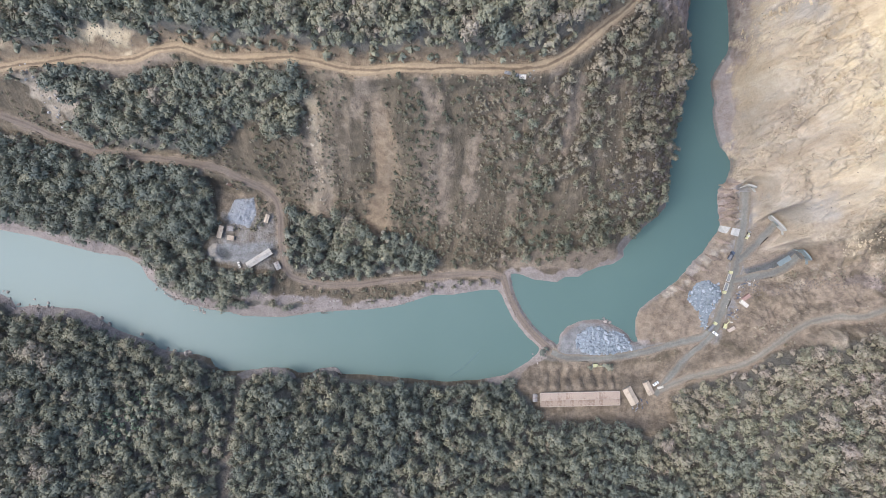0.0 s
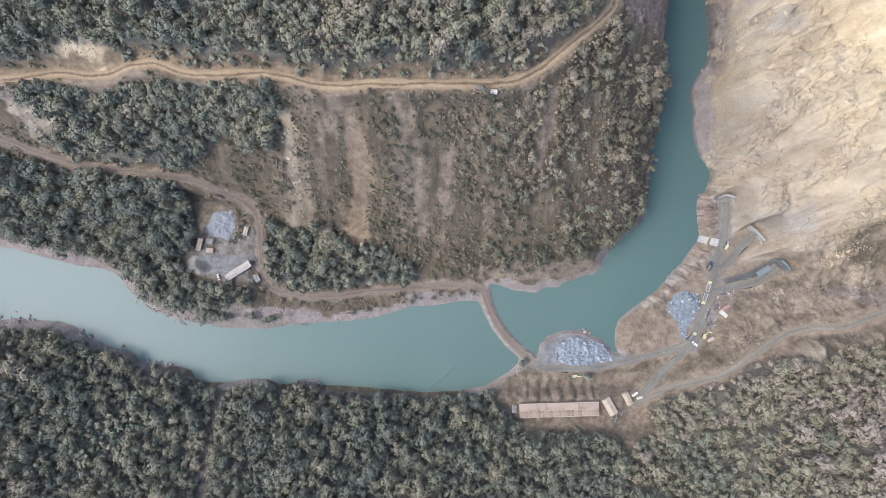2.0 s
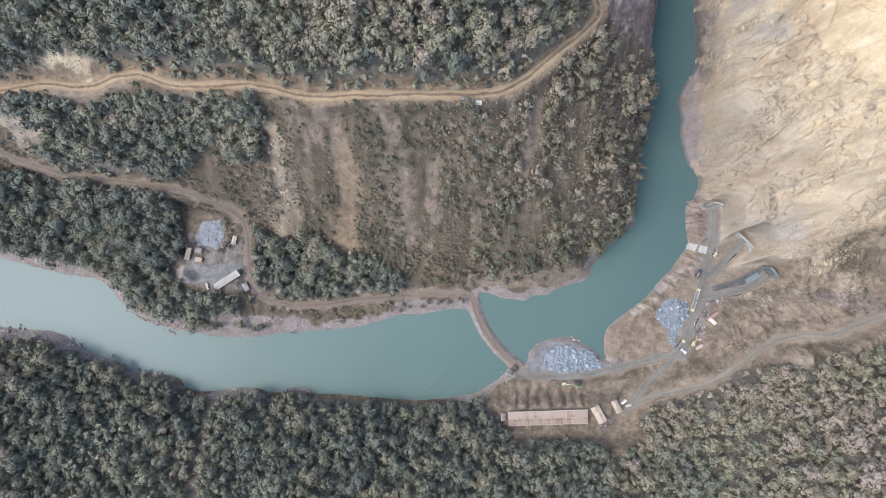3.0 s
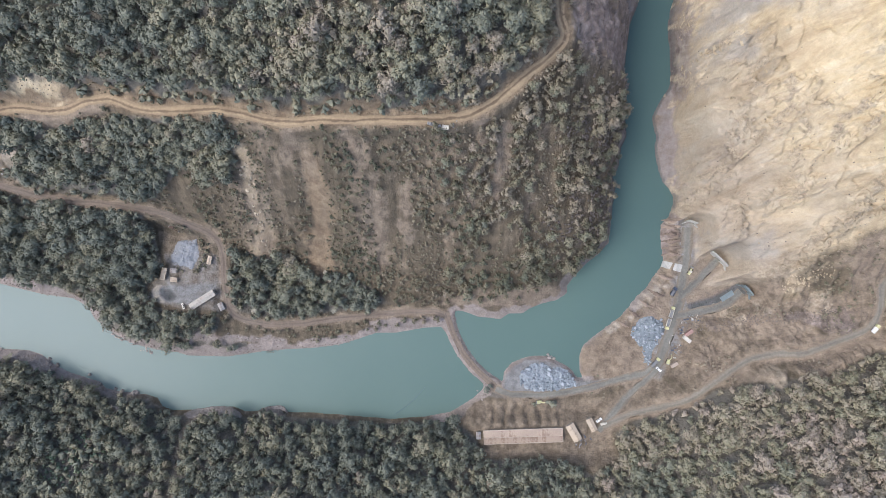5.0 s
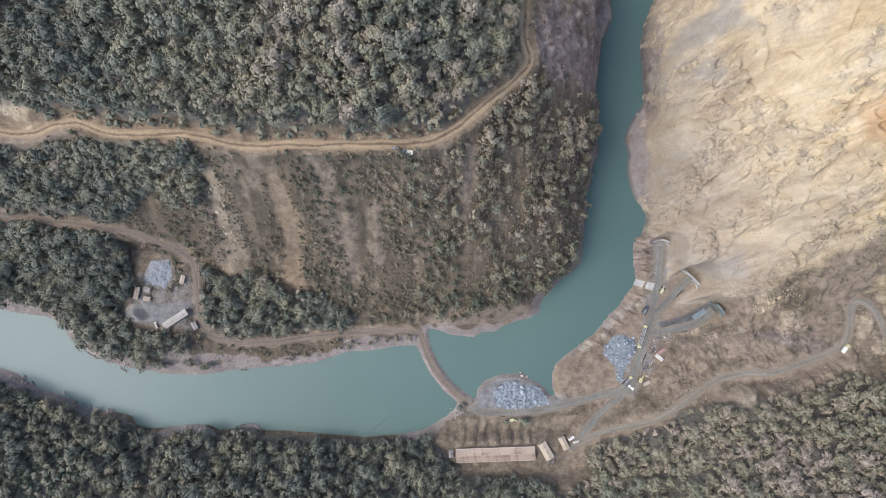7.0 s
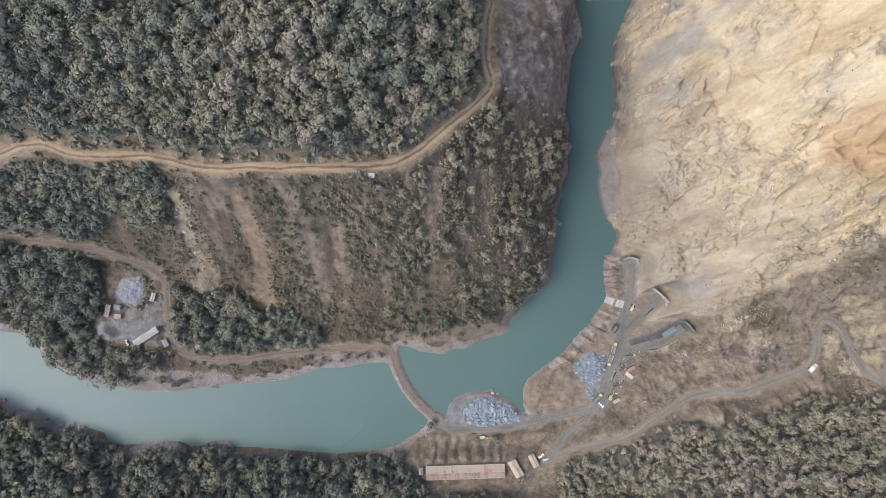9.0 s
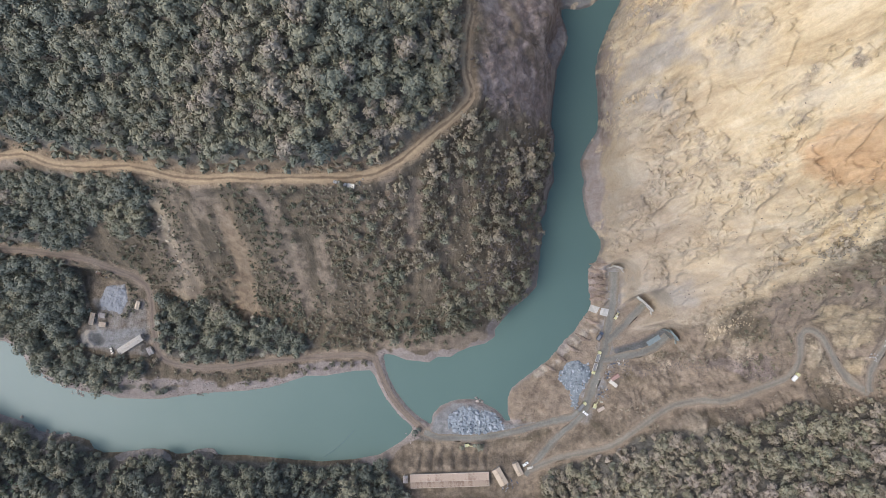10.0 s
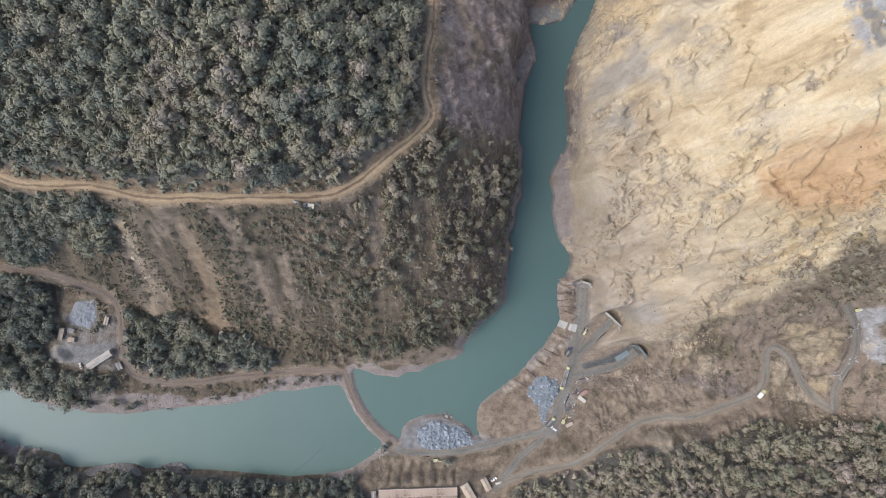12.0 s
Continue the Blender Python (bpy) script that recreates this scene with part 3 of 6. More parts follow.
def relief(x, y, d):
    """The natural slopes: hills, gullies and broken rock, before anything was dug."""
    z = np.maximum(hills(x, y), 0.5)
    far = smooth(0, 500, np.maximum(np.maximum(-330 - x, x - 420), np.maximum(-195 - y, y - 290)))
    z = z + far * (fbm(x, y, 620, 4, 40) * 160 + 60)
    gully = (fbm(x, y * 0.25, 26, 3, 11) * 5.0 + fbm(x, y * 0.2, 9, 3, 12, True) * 1.8) * smooth(-150, -60, x) * smooth(205, 130, x) * smooth(5, 40, y) * smooth(150, 100, y)
    cliff = bare_cliff(x, y, d)
    along, over = x * 0.93 + y * 0.36, y * 0.93 - x * 0.36
    crag = smooth(-0.05, 0.3, fbm(x, y, 45, 3, 26) + 0.25 * smooth(60, 20, d))
    ledge = fbm(along * 0.6, over, 24, 4, 29) * 9
    ledge = (np.floor(ledge) + smooth(0.7, 1.0, ledge - np.floor(ledge))) * 1.3
    rock = fbm(along * 0.3, over, 20, 4, 21, True) * 2.2 + ledge * (0.25 + 0.75 * crag) + (fbm(along, over * 0.7, 12, 4, 23, True) * 5.5 + np.abs(fbm(x, y, 7, 3, 27)) * 4.0) * crag
    rough = fbm(x, y, 14, 3, 31) * 1.4
    rough = rough + fbm(x, y, 24, 4, 33, True) * 3.0 * smooth(170, 215, x) * smooth(60, 20, y)
    rough = rough + (fbm(x * 0.45 + y * 0.2, y, 20, 4, 35, True) * 5.0 + fbm(x, y, 8, 3, 37, True) * 2.2) * bare_neck(x, y)
    return (z + (gully + rough) * (1 - cliff) + rock * cliff) * (1 - np.exp(-np.maximum(d, 0) / 16))


ROADS = [("road_upper", ROAD_UPPER, 5.2, ROAD_TAN), ("road_camp", ROAD_CAMP, 4.0, ROAD_BROWN), ("road_river", ROAD_RIVER, 5.4, ROAD_GREY), ("road_site", ROAD_SITE, 7.6, ROAD_GREY),
         ("road_second_adit", ROAD_ADIT_TWO, 6.2, ROAD_GREY), ("road_third_adit", ROAD_ADIT_THREE, 6.5, ROAD_GREY),
         ("road_shed", ROAD_SHED, 5.0, ROAD_GREY), ("road_east", ROAD_EAST, 5.6, ROAD_OLIVE), ("road_rubble", ROAD_RUBBLE, 5.6, ROAD_OLIVE)]


def on_pads(x, y, d, z):
    for area, level in PADS:
        w = smooth(9, 0, signed(x, y, area))
        z = z * (1 - w) + np.minimum(level, np.maximum(d, 0) * 1.2 + 0.3) * w
    return z


def bed(line, step=2.5):
    """A road's rounded line and its smoothed height."""
    pts = resample(line, step)
    d = shore(pts[:, 0], pts[:, 1])
    z = on_pads(pts[:, 0], pts[:, 1], d, relief(pts[:, 0], pts[:, 1], d))
    pad = np.r_[np.full(8, z[0]), z, np.full(8, z[-1])]
    return pts, np.maximum(np.convolve(pad, np.ones(17) / 17, "valid"), 1.4)


BEDS = [(name, *bed(line), width, mat) for name, line, width, mat in ROADS]


def terrain(x, y):
    d = shore(x, y)
    z = on_pads(x, y, d, relief(x, y, d))
    for name, pts, level, width, mat in BEDS:
        box = (x > pts[:, 0].min() - 16) & (x < pts[:, 0].max() + 16) & (y > pts[:, 1].min() - 16) & (y < pts[:, 1].max() + 16)
        if not box.any():
            continue
        off, run, _ = near(x[box], y[box], [tuple(p) for p in pts])
        s = np.r_[0, np.cumsum(np.hypot(*np.diff(pts, axis=0).T))]
        w = smooth(width * 0.5 + 7.5, width * 0.5 + 1.8, off)
        z[box] = z[box] * (1 - w) + np.interp(run, s, level) * w
    strip = signed(x, y, FIELD)
    wave = np.abs(np.sin((x + fbm(x, y, 18, 2, 34) * 5) * math.pi / 8.2))
    z = z + smooth(0.5, -2.5, strip) * (wave ** 0.6 - 0.6) * 4.2
    beds = (y + fbm(x, y, 16, 3, 45) * 7) / 4.6
    z = z + smooth(2, -2, signed(x, y, STRATA)) * (0.5 - (beds - np.floor(beds))) * 2.6
    steps = (x * 0.75 + y * 0.66 + fbm(x, y, 14, 3, 46) * 6) / 6.5
    z = z + smooth(2, -2, signed(x, y, BANK_STEPS)) * (0.5 - (steps - np.floor(steps)) ** 2) * 2.0
    z = z - 1.6 * smooth(1, -3, signed(x, y, CAMP_POOL)) + 1.1 * smooth(1, -1.5, signed(x, y, CRESCENT))
    shelf = fbm(x, y, 13, 3, 36) * 7
    z = z + smooth(1, -4, signed(x, y, SPIT)) * (np.floor(shelf) + smooth(0.6, 1, shelf - np.floor(shelf))) * 0.35
    off, _, _ = near(x, y, CAUSEWAY)
    z = np.maximum(z, 2.0 - np.maximum(off - 2.2, 0) * 0.9)
    z = np.where((d < 0) & (off > 5), -np.minimum(3.0, -d * 0.4), np.maximum(z, np.where(d >= 0, np.minimum(0.06 + d * 0.3, 1.2), -3)))
    return z, d


# ---------------------------------------------------------------- ground
STEP = 1.3
inner_x, inner_y = np.arange(-340, 436, STEP), np.arange(-205, 302, STEP)
reach = 12 * 1.2 ** np.arange(1, 30) - 12
axis_x = np.r_[inner_x[0] - reach[::-1], inner_x, inner_x[-1] + reach]
axis_y = np.r_[inner_y[0] - reach[::-1], inner_y, inner_y[-1] + reach]
GX, GY = np.meshgrid(axis_x, axis_y)
gx, gy = GX.ravel(), GY.ravel()
gz, gd = terrain(gx, gy)
NR = len(reach)
INNER = gz.reshape(GX.shape)[NR:-NR, NR:-NR]
INNER_D = gd.reshape(GX.shape)[NR:-NR, NR:-NR]


def sampled(table, x, y):
    u = np.clip((np.asarray(x) - inner_x[0]) / STEP, 0, len(inner_x) - 1.001)
    v = np.clip((np.asarray(y) - inner_y[0]) / STEP, 0, len(inner_y) - 1.001)
    i, j = u.astype(int), v.astype(int)
    s, t = u - i, v - j
    return (table[j, i] * (1 - s) + table[j, i + 1] * s) * (1 - t) + (table[j + 1, i] * (1 - s) + table[j + 1, i + 1] * s) * t


def crag_bands(x, y, d):
    """Where bare rock breaks through the slide dust."""
    bands = fbm(x * 0.9 - y * 0.15, y * 0.55, 34, 3, 120) + 0.2 * smooth(50, 8, d) * smooth(20, 60, y)
    return smooth(0.0, 0.2, bands)


def broken(x, y):
    """Ledges, cracks and slide marks a metre or two high on the great bare slope and the eroded neck."""
    x, y = np.asarray(x, float), np.asarray(y, float)
    out = np.zeros(x.shape)
    m = (x > 100) & (x < 425) & (y > -100) & (y < 292)
    if not m.any():
        return out
    x, y = x[m], y[m]
    d = sampled(INNER_D, x, y)
    cliff, neck = bare_cliff(x, y, d), bare_neck(x, y)
    along, over = x * 0.9 + y * 0.43, y * 0.9 - x * 0.43
    crag = crag_bands(x, y, d)
    warp = fbm(x, y, 12, 3, 121) * 5
    t = (along * 0.5 - over * 0.22 + warp * 2.2) / 5.5
    saw = t - np.floor(t)
    lip = (saw - smooth(0.82, 1.0, saw)) * (0.4 + 1.2 * smooth(-0.25, 0.3, fbm(x, y, 9, 2, 122)))
    chunk = np.abs(fbm(x + warp, y, 4.2, 3, 123)) * 2.4 + fbm(x, y - warp, 8, 3, 124, True) * 1.5
    slide = fbm(along * 0.13, over, 5.0, 4, 125) * 0.55
    crack = -1.9 * smooth(0.055, 0.0, np.abs(fbm(x * 1.2, y * 0.45, 21, 2, 126))) * smooth(0.0, 0.2, fbm(x, y, 40, 2, 127))
    rock = slide * 1.6 + crack * 1.4 + crag * (lip * 3.4 + chunk * 1.5)
    soil = fbm(x * 0.8, y + warp, 7, 4, 128, True) * 2.4 + fbm(along, over * 0.3, 16, 3, 129, True) * 4.5
    foot = smooth(2, 6, d)
    yard = smooth(0, 6, signed(x, y, YARD)) * smooth(1, 5, np.minimum(signed(x, y, BAR), signed(x, y, BAR_TOP)))
    dug = smooth(160, 180, x) * smooth(45, 20, y) * smooth(0, 4, signed(x, y, SHED_CLEARING)) * smooth(1, 5, np.minimum(signed(x, y, SPIT), signed(x, y, PAD_ROCK))) * (1 - wooded(x, y, d))
    tracks = np.minimum.reduce([near(x, y, line)[0] for line in (ROAD_EAST, ROAD_RUBBLE, ROAD_SHED, ROAD_RIVER, ROAD_SITE, ROAD_ADIT_TWO, ROAD_ADIT_THREE)])
    runnel = fbm(x * 0.35 - y * 0.2, y * 0.15 + x * 0.9, 15, 4, 134, True) * 2.2
    out[m] = (rock * cliff + (soil * np.maximum(neck, 0.6 * dug) + runnel * dug) * (1 - cliff)) * foot * yard * smooth(4, 8, tracks)
    return out


def ground_z(x, y):
    return sampled(INNER, x, y) + broken(x, y)


def tabled(f):
    """f(x, y), worked out once on a coarse net and looked up from there."""
    xs, ys = np.meshgrid(inner_x[::2], inner_y[::2])
    table = f(xs.ravel(), ys.ravel()).astype(float).reshape(xs.shape)

    def lookup(x, y):
        u = np.clip((np.asarray(x) - inner_x[0]) / (2 * STEP), 0, table.shape[1] - 1.001)
        v = np.clip((np.asarray(y) - inner_y[0]) / (2 * STEP), 0, table.shape[0] - 1.001)
        i, j = u.astype(int), v.astype(int)
        s, t = u - i, v - j
        return (table[j, i] * (1 - s) + table[j, i + 1] * s) * (1 - t) + (table[j + 1, i] * (1 - s) + table[j + 1, i + 1] * s) * t

    return lookup


def wooded(x, y, d):
    """How closely trees stand, 0 to 1."""
    w = np.zeros_like(x)
    for area in (FOREST_NORTH, FOREST_WEST, FOREST_CAMP, FOREST_GROVE):
        w = np.maximum(w, smooth(2, -3, signed(x, y, area)))
    north = smooth(150, 170, y) * smooth(90, 60, x)
    west = smooth(-300, -330, x)
    south = smooth(-20, -40, y) * smooth(-2, 3, d) * smooth(120, 80, x + (y + 60) * 0.4) * (y < -50 + 0.24 * np.minimum(x + 60, 0) * -1)
    east = smooth(3, -4, signed(x, y, EAST_WOODS))
    low = smooth(-115, -125, y)
    w = np.maximum.reduce([w, north, west, south, east, low])
    return w * smooth(1, 4, d)


g_wood = wooded(gx, gy, gd) * smooth(-1, 4, signed(gx, gy, SHED_CLEARING)) * smooth(0, 4, signed(gx, gy, CAMP))
g_cliff = bare_cliff(gx, gy, gd)
g_sand = smooth(9, 3, gd + fbm(gx, gy, 20, 3, 7) * 6) * (1 - g_cliff)
g_dust = np.zeros_like(gx)
g_rust = np.zeros_like(gx)
g_grey = np.zeros_like(gx)
for name, pts, level, width, mat in BEDS:
    off, _, _ = near(gx, gy, [tuple(p) for p in pts[::2]])
    spread = smooth(width * 0.5 + 5, width * 0.5 - 1, off + fbm(gx, gy, 14, 3, 97) * 4)
    if mat is ROAD_TAN:
        g_rust = np.maximum(g_rust, spread * 0.8)
        bank = near(gx, gy, [(p[0], p[1] + 5.5) for p in pts[::2]])[0]
        g_rust = np.maximum(g_rust, 0.85 * smooth(6.5, 1.5, bank + fbm(gx, gy, 11, 3, 133) * 7) * smooth(118, 100, gx))
    else:
        g_dust = np.maximum(g_dust, spread * 0.8)
g_dust = np.maximum(g_dust, 0.75 * smooth(4, -3, signed(gx, gy, YARD)))
g_dust = np.maximum(g_dust, 0.55 * smooth(4, -3, signed(gx, gy, SHED_CLEARING)))
g_grey = np.maximum(g_grey, 0.8 * smooth(2, -3, signed(gx, gy, PAD_ROCK)))
g_dust = np.maximum(g_dust, 0.62 * smooth(3, -2, signed(gx, gy, SPIT)))
g_rust = np.maximum(g_rust, 0.7 * smooth(3, -2, signed(gx, gy, SPIT)))
g_sand = g_sand * (1 - 0.7 * smooth(-70, -80, gy) * smooth(40, 20, gx))
g_sand = np.maximum(g_sand, 0.42 * smooth(24, 5, gd + fbm(gx, gy, 25, 3, 99) * 20) * smooth(185, 192, gx) * smooth(40, 60, gy))
g_sand = np.maximum(g_sand, 0.55 * bare_neck(gx, gy) * smooth(0.0, 0.35, fbm(gx, gy, 22, 4, 102)) * (1 - g_cliff))
g_ochre = 1.05 * smooth(10, -10, signed(gx, gy, RUST_SLOPE) + fbm(gx, gy, 30, 3, 90) * 12)
g_dust = np.maximum(g_dust, (0.7 + 0.9 * fbm(gx, gy, 45, 4, 101)) * smooth(165, 205, gx) * (1 - g_cliff) * (1 - g_wood) * (gy > -90))
g_dust = np.maximum(g_dust, (0.28 + 0.9 * fbm(gx, gy * 0.2, 18, 3, 110)) * smooth(-120, -95, gx) * smooth(190, 150, gx) * smooth(0, 15, gy) * smooth(112, 95, gy) * (1 - g_wood))
scar_off, scar_run, _ = near(gx, gy, SCAR_RUST)
g_rust = np.maximum(g_rust, 1.05 * smooth(9 + scar_run * 0.18, 0, scar_off + fbm(gx, gy * 0.5, 9, 4, 91) * 9))
g_cliff = np.maximum(g_cliff, 0.75 * smooth(11, 0, near(gx, gy, SCAR_ROCK)[0] + fbm(gx, gy * 0.6, 10, 4, 92) * 12))
for line in SCREES:
    g_cliff = np.maximum(g_cliff, 0.66 * smooth(11, 1, near(gx, gy, line)[0] + fbm(gx, gy, 11, 4, 93) * 14))
for line in SCARS:
    g_dust = np.maximum(g_dust, 0.72 * smooth(8.5, 1, near(gx, gy, line)[0] + fbm(gx, gy, 10, 3, 94) * 7))
g_sand = np.maximum(g_sand, 0.9 * smooth(4, -1, np.minimum(signed(gx, gy, BAR), signed(gx, gy, BAR_TOP))))
g_sand = np.maximum(g_sand, smooth(2, -2, np.minimum(signed(gx, gy, SANDBAR), signed(gx, gy, BAR_WEST))))
g_sand = np.maximum(g_sand, 0.7 * smooth(6, 1, near(gx, gy, STONE_BANK)[0] + fbm(gx, gy, 9, 3, 103) * 4))
g_grey = np.maximum(g_grey, 0.3 * smooth(3, -1, np.minimum(signed(gx, gy, BAR), signed(gx, gy, BAR_WEST))))
g_grey = np.maximum(g_grey, 0.8 * smooth(3, -1, signed(gx, gy, BAR_TOP)))
g_chalk = 0.8 * smooth(5, -3, signed(gx, gy, WHITE_RUBBLE) + fbm(gx, gy, 10, 3, 104) * 5)
g_chalk = np.maximum(g_chalk, 0.72 * smooth(4, -4, signed(gx, gy, RUBBLE_PAD) + fbm(gx, gy, 12, 3, 108) * 6))
g_grey = np.maximum(g_grey, 0.7 * smooth(3.2, 1.5, near(gx, gy, WHITE_ROAD)[0]))
g_chalk = g_chalk * smooth(1.5, 3.2, near(gx, gy, WHITE_ROAD)[0])
g_dust = np.maximum(g_dust, 0.85 * smooth(4, -2, signed(gx, gy, TURNOUT)))
g_dust = np.maximum(g_dust, 0.7 * smooth(6, 2, near(gx, gy, BARE_TRACK)[0]))
g_cliff = np.maximum(g_cliff, 0.68 * smooth(3, -4, signed(gx, gy, SCREE_CUT) + fbm(gx, gy, 9, 3, 105) * 5))
g_cliff = np.maximum(g_cliff, 0.56 * smooth(9, 1, near(gx, gy, SCREE_ROCKS)[0] + fbm(gx, gy, 9, 3, 106) * 8))
tan = np.maximum.reduce([smooth(4, -5, signed(gx, gy, area) + fbm(gx, gy, 14, 3, 107) * 8) for area in TAN_MOUNDS])
dark = np.maximum.reduce([smooth(5, -3, signed(gx, gy, area) + fbm(gx, gy, 12, 3, 109) * 7) for area in (DARK_SCRUB, DARK_ROCKS)])
g_cliff, g_dust = np.maximum(g_cliff, 0.46 * tan), g_dust * (1 - np.maximum(0.7 * tan, 0.85 * dark))
g_grey = np.maximum(g_grey, 0.9 * smooth(2, -2, signed(gx, gy, GRAVEL)))
g_grey = np.maximum(g_grey, 0.75 * smooth(3, -2, signed(gx, gy, CAMP_YARD)))
g_dust = np.maximum(g_dust, 0.45 * smooth(4, -4, signed(gx, gy, CAMP)))
g_grey = np.maximum(g_grey, 0.45 * smooth(4, -4, signed(gx, gy, CAMP)) * smooth(34, 20, gy))
g_wet_shade = np.maximum(0.85 * smooth(3, -2, signed(gx, gy, WET_GROUND)), 0.8 * smooth(2, -2.5, signed(gx, gy, CAMP_POOL)))
g_pale = 0.9 * smooth(1.5, -1.5, signed(gx, gy, CRESCENT))
g_pale = np.maximum(g_pale, 0.75 * smooth(16, 2, np.hypot((gx - 222) * 0.5, (gy - 175) * 0.32) + fbm(gx, gy, 22, 3, 130) * 12) * smooth(196, 206, gx))
g_pale = np.maximum(g_pale, 0.6 * smooth(8, 0, np.hypot(gx - 257, gy + 17) + fbm(gx, gy, 9, 3, 131) * 7))
g_pale = np.maximum(g_pale, (0.3 + 0.9 * fbm(gx, gy, 9, 3, 140)) * smooth(2, -3, signed(gx, gy, BANK_STEPS)))
g_pale = np.maximum(g_pale, (0.35 + 0.8 * fbm(gx, gy, 16, 3, 141)) * smooth(30, 8, np.hypot((gx - 240) * 0.75, gy - 22)) * smooth(0, 5, signed(gx, gy, YARD)))
g_cliff = np.maximum(g_cliff, 0.62 * smooth(3, -4, signed(gx, gy, ROAD_MOUND) + fbm(gx, gy, 9, 3, 142) * 5))
g_sand = np.maximum(g_sand, 0.9 * smooth(2, -3, signed(gx, gy, DAM_FAN) + fbm(gx, gy, 8, 3, 143) * 3))
g_dust = np.maximum(g_dust, 0.85 * smooth(2, -4, signed(gx, gy, BARE_BANK) + fbm(gx, gy, 9, 3, 144) * 5))
g_dim = bare_neck(gx, gy) * (0.75 + 0.5 * fbm(gx, gy, 24, 3, 132))
# mottled rock patches in the crag bands, standing in for crevice shade
g_outcrop_shade = crag_bands(gx, gy, gd) * bare_cliff(gx, gy, gd) * smooth(-0.05, 0.25, fbm(gx, gy * 0.8, 7, 3, 135)) * 0.62 * smooth(0, 5, signed(gx, gy, YARD)) * (1 - np.minimum(g_ochre, 1))
g_outcrop_shade = np.maximum(g_outcrop_shade, 0.5 * smooth(0.12, 0.3, fbm(gx * 0.7, gy, 26, 4, 136)) * smooth(205, 225, gx) * smooth(30, 5, gy) * (1 - g_wood) * (gy > -90))
g_dim = np.maximum(g_dim, 0.8 * smooth(2, -2, signed(gx, gy, STRATA)))
g_dim = np.maximum(g_dim, 0.62 * smooth(4, -3, signed(gx, gy, DARK_ROCKS) + fbm(gx, gy, 8, 3, 145) * 6))
g_dim = np.maximum(g_dim, 0.6 * smooth(7, 1, near(gx, gy, DEBRIS)[0] + fbm(gx, gy, 8, 3, 146) * 5))
# wet water's edge, with the bank's shadow line painted in
g_wet_shade = np.maximum(g_wet_shade, 0.62 * smooth(2.6, 0.6, gd) * smooth(30, 60, gy))
g_dust = np.maximum(g_dust, 0.55 * smooth(10, 0, near(gx, gy, GULLY_SOUTH)[0] + fbm(gx, gy, 15, 3, 95) * 5))
g_grey = np.maximum(g_grey, 0.6 * smooth(11, 2, near(gx, gy, ROAD_SITE)[0] + fbm(gx, gy, 12, 3, 98) * 6))
g_high = np.maximum(0.75 * smooth(12, 0, np.minimum(signed(gx, gy, SCREE_CUT), near(gx, gy, SCREES[1])[0])), 0.45 * smooth(11, 2, near(gx, gy, SCAR_ROCK)[0]))
# upper slope takes the yellower tone with the painted sun patch
g_high = np.maximum(g_high, smooth(200, 330, gx + 0.6 * (gy - 60) + fbm(gx, gy, 60, 3, 96) * 50))
# the mesh is closer-meshed on the great slope than elsewhere
net_x = np.r_[axis_x[:NR], np.arange(-340, 184, 1.3), np.arange(184, 396, 0.72), np.arange(396, 435, 1.3), axis_x[-NR:]]
net_y = np.r_[axis_y[:NR], np.arange(-205, -78, 1.3), np.arange(-78, 250, 0.85), np.arange(250, 301, 1.3), axis_y[-NR:]]


def on_net(values):
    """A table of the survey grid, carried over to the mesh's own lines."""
    table = values.reshape(GX.shape)
    u, v = np.interp(net_x, axis_x, np.arange(len(axis_x))), np.interp(net_y, axis_y, np.arange(len(axis_y)))
    i, j = np.minimum(u.astype(int), len(axis_x) - 2), np.minimum(v.astype(int), len(axis_y) - 2)
    rows = table[:, i] * (1 - (u - i)) + table[:, i + 1] * (u - i)
    return (rows[j] * (1 - (v - j))[:, None] + rows[j + 1] * (v - j)[:, None]).ravel()


NX, NY = (a.ravel() for a in np.meshgrid(net_x, net_y))
marks = {"litter": g_wood, "cliff": g_cliff, "sand": g_sand, "dust": g_dust, "rust": g_rust, "grey": g_grey, "high": g_high, "ochre": g_ochre, "wet": g_wet_shade, "chalk": g_chalk, "pale": g_pale, "dim": g_dim, "outcrop_shade": g_outcrop_shade}
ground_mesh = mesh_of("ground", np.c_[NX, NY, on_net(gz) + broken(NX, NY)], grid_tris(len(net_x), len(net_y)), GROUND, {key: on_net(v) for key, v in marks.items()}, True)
ground = tagged(new("ground", ground_mesh), "steep river valley of brown earth and pale bare rock", "ground", kind="structure")

# ---------------------------------------------------------------- water
wx, wy = np.arange(-700, 440, 15.0), np.arange(-140, 705, 15.0)
WX, WY = np.meshgrid(wx, wy)
# painted haze: palest to the west, fading towards the upper river
haze_tint = 0.5 - (WX.ravel() - 20) / 520 - np.maximum(WY.ravel() - 20, 0) / 800
water = new("water", mesh_of("water", np.c_[WX.ravel(), WY.ravel(), np.zeros(WX.size)], grid_tris(len(wx), len(wy)), WATER, {"haze_tint": np.clip(haze_tint, 0, 1)}, True))
tagged(water, "still milky turquoise river water between earth banks", "water", kind="structure")


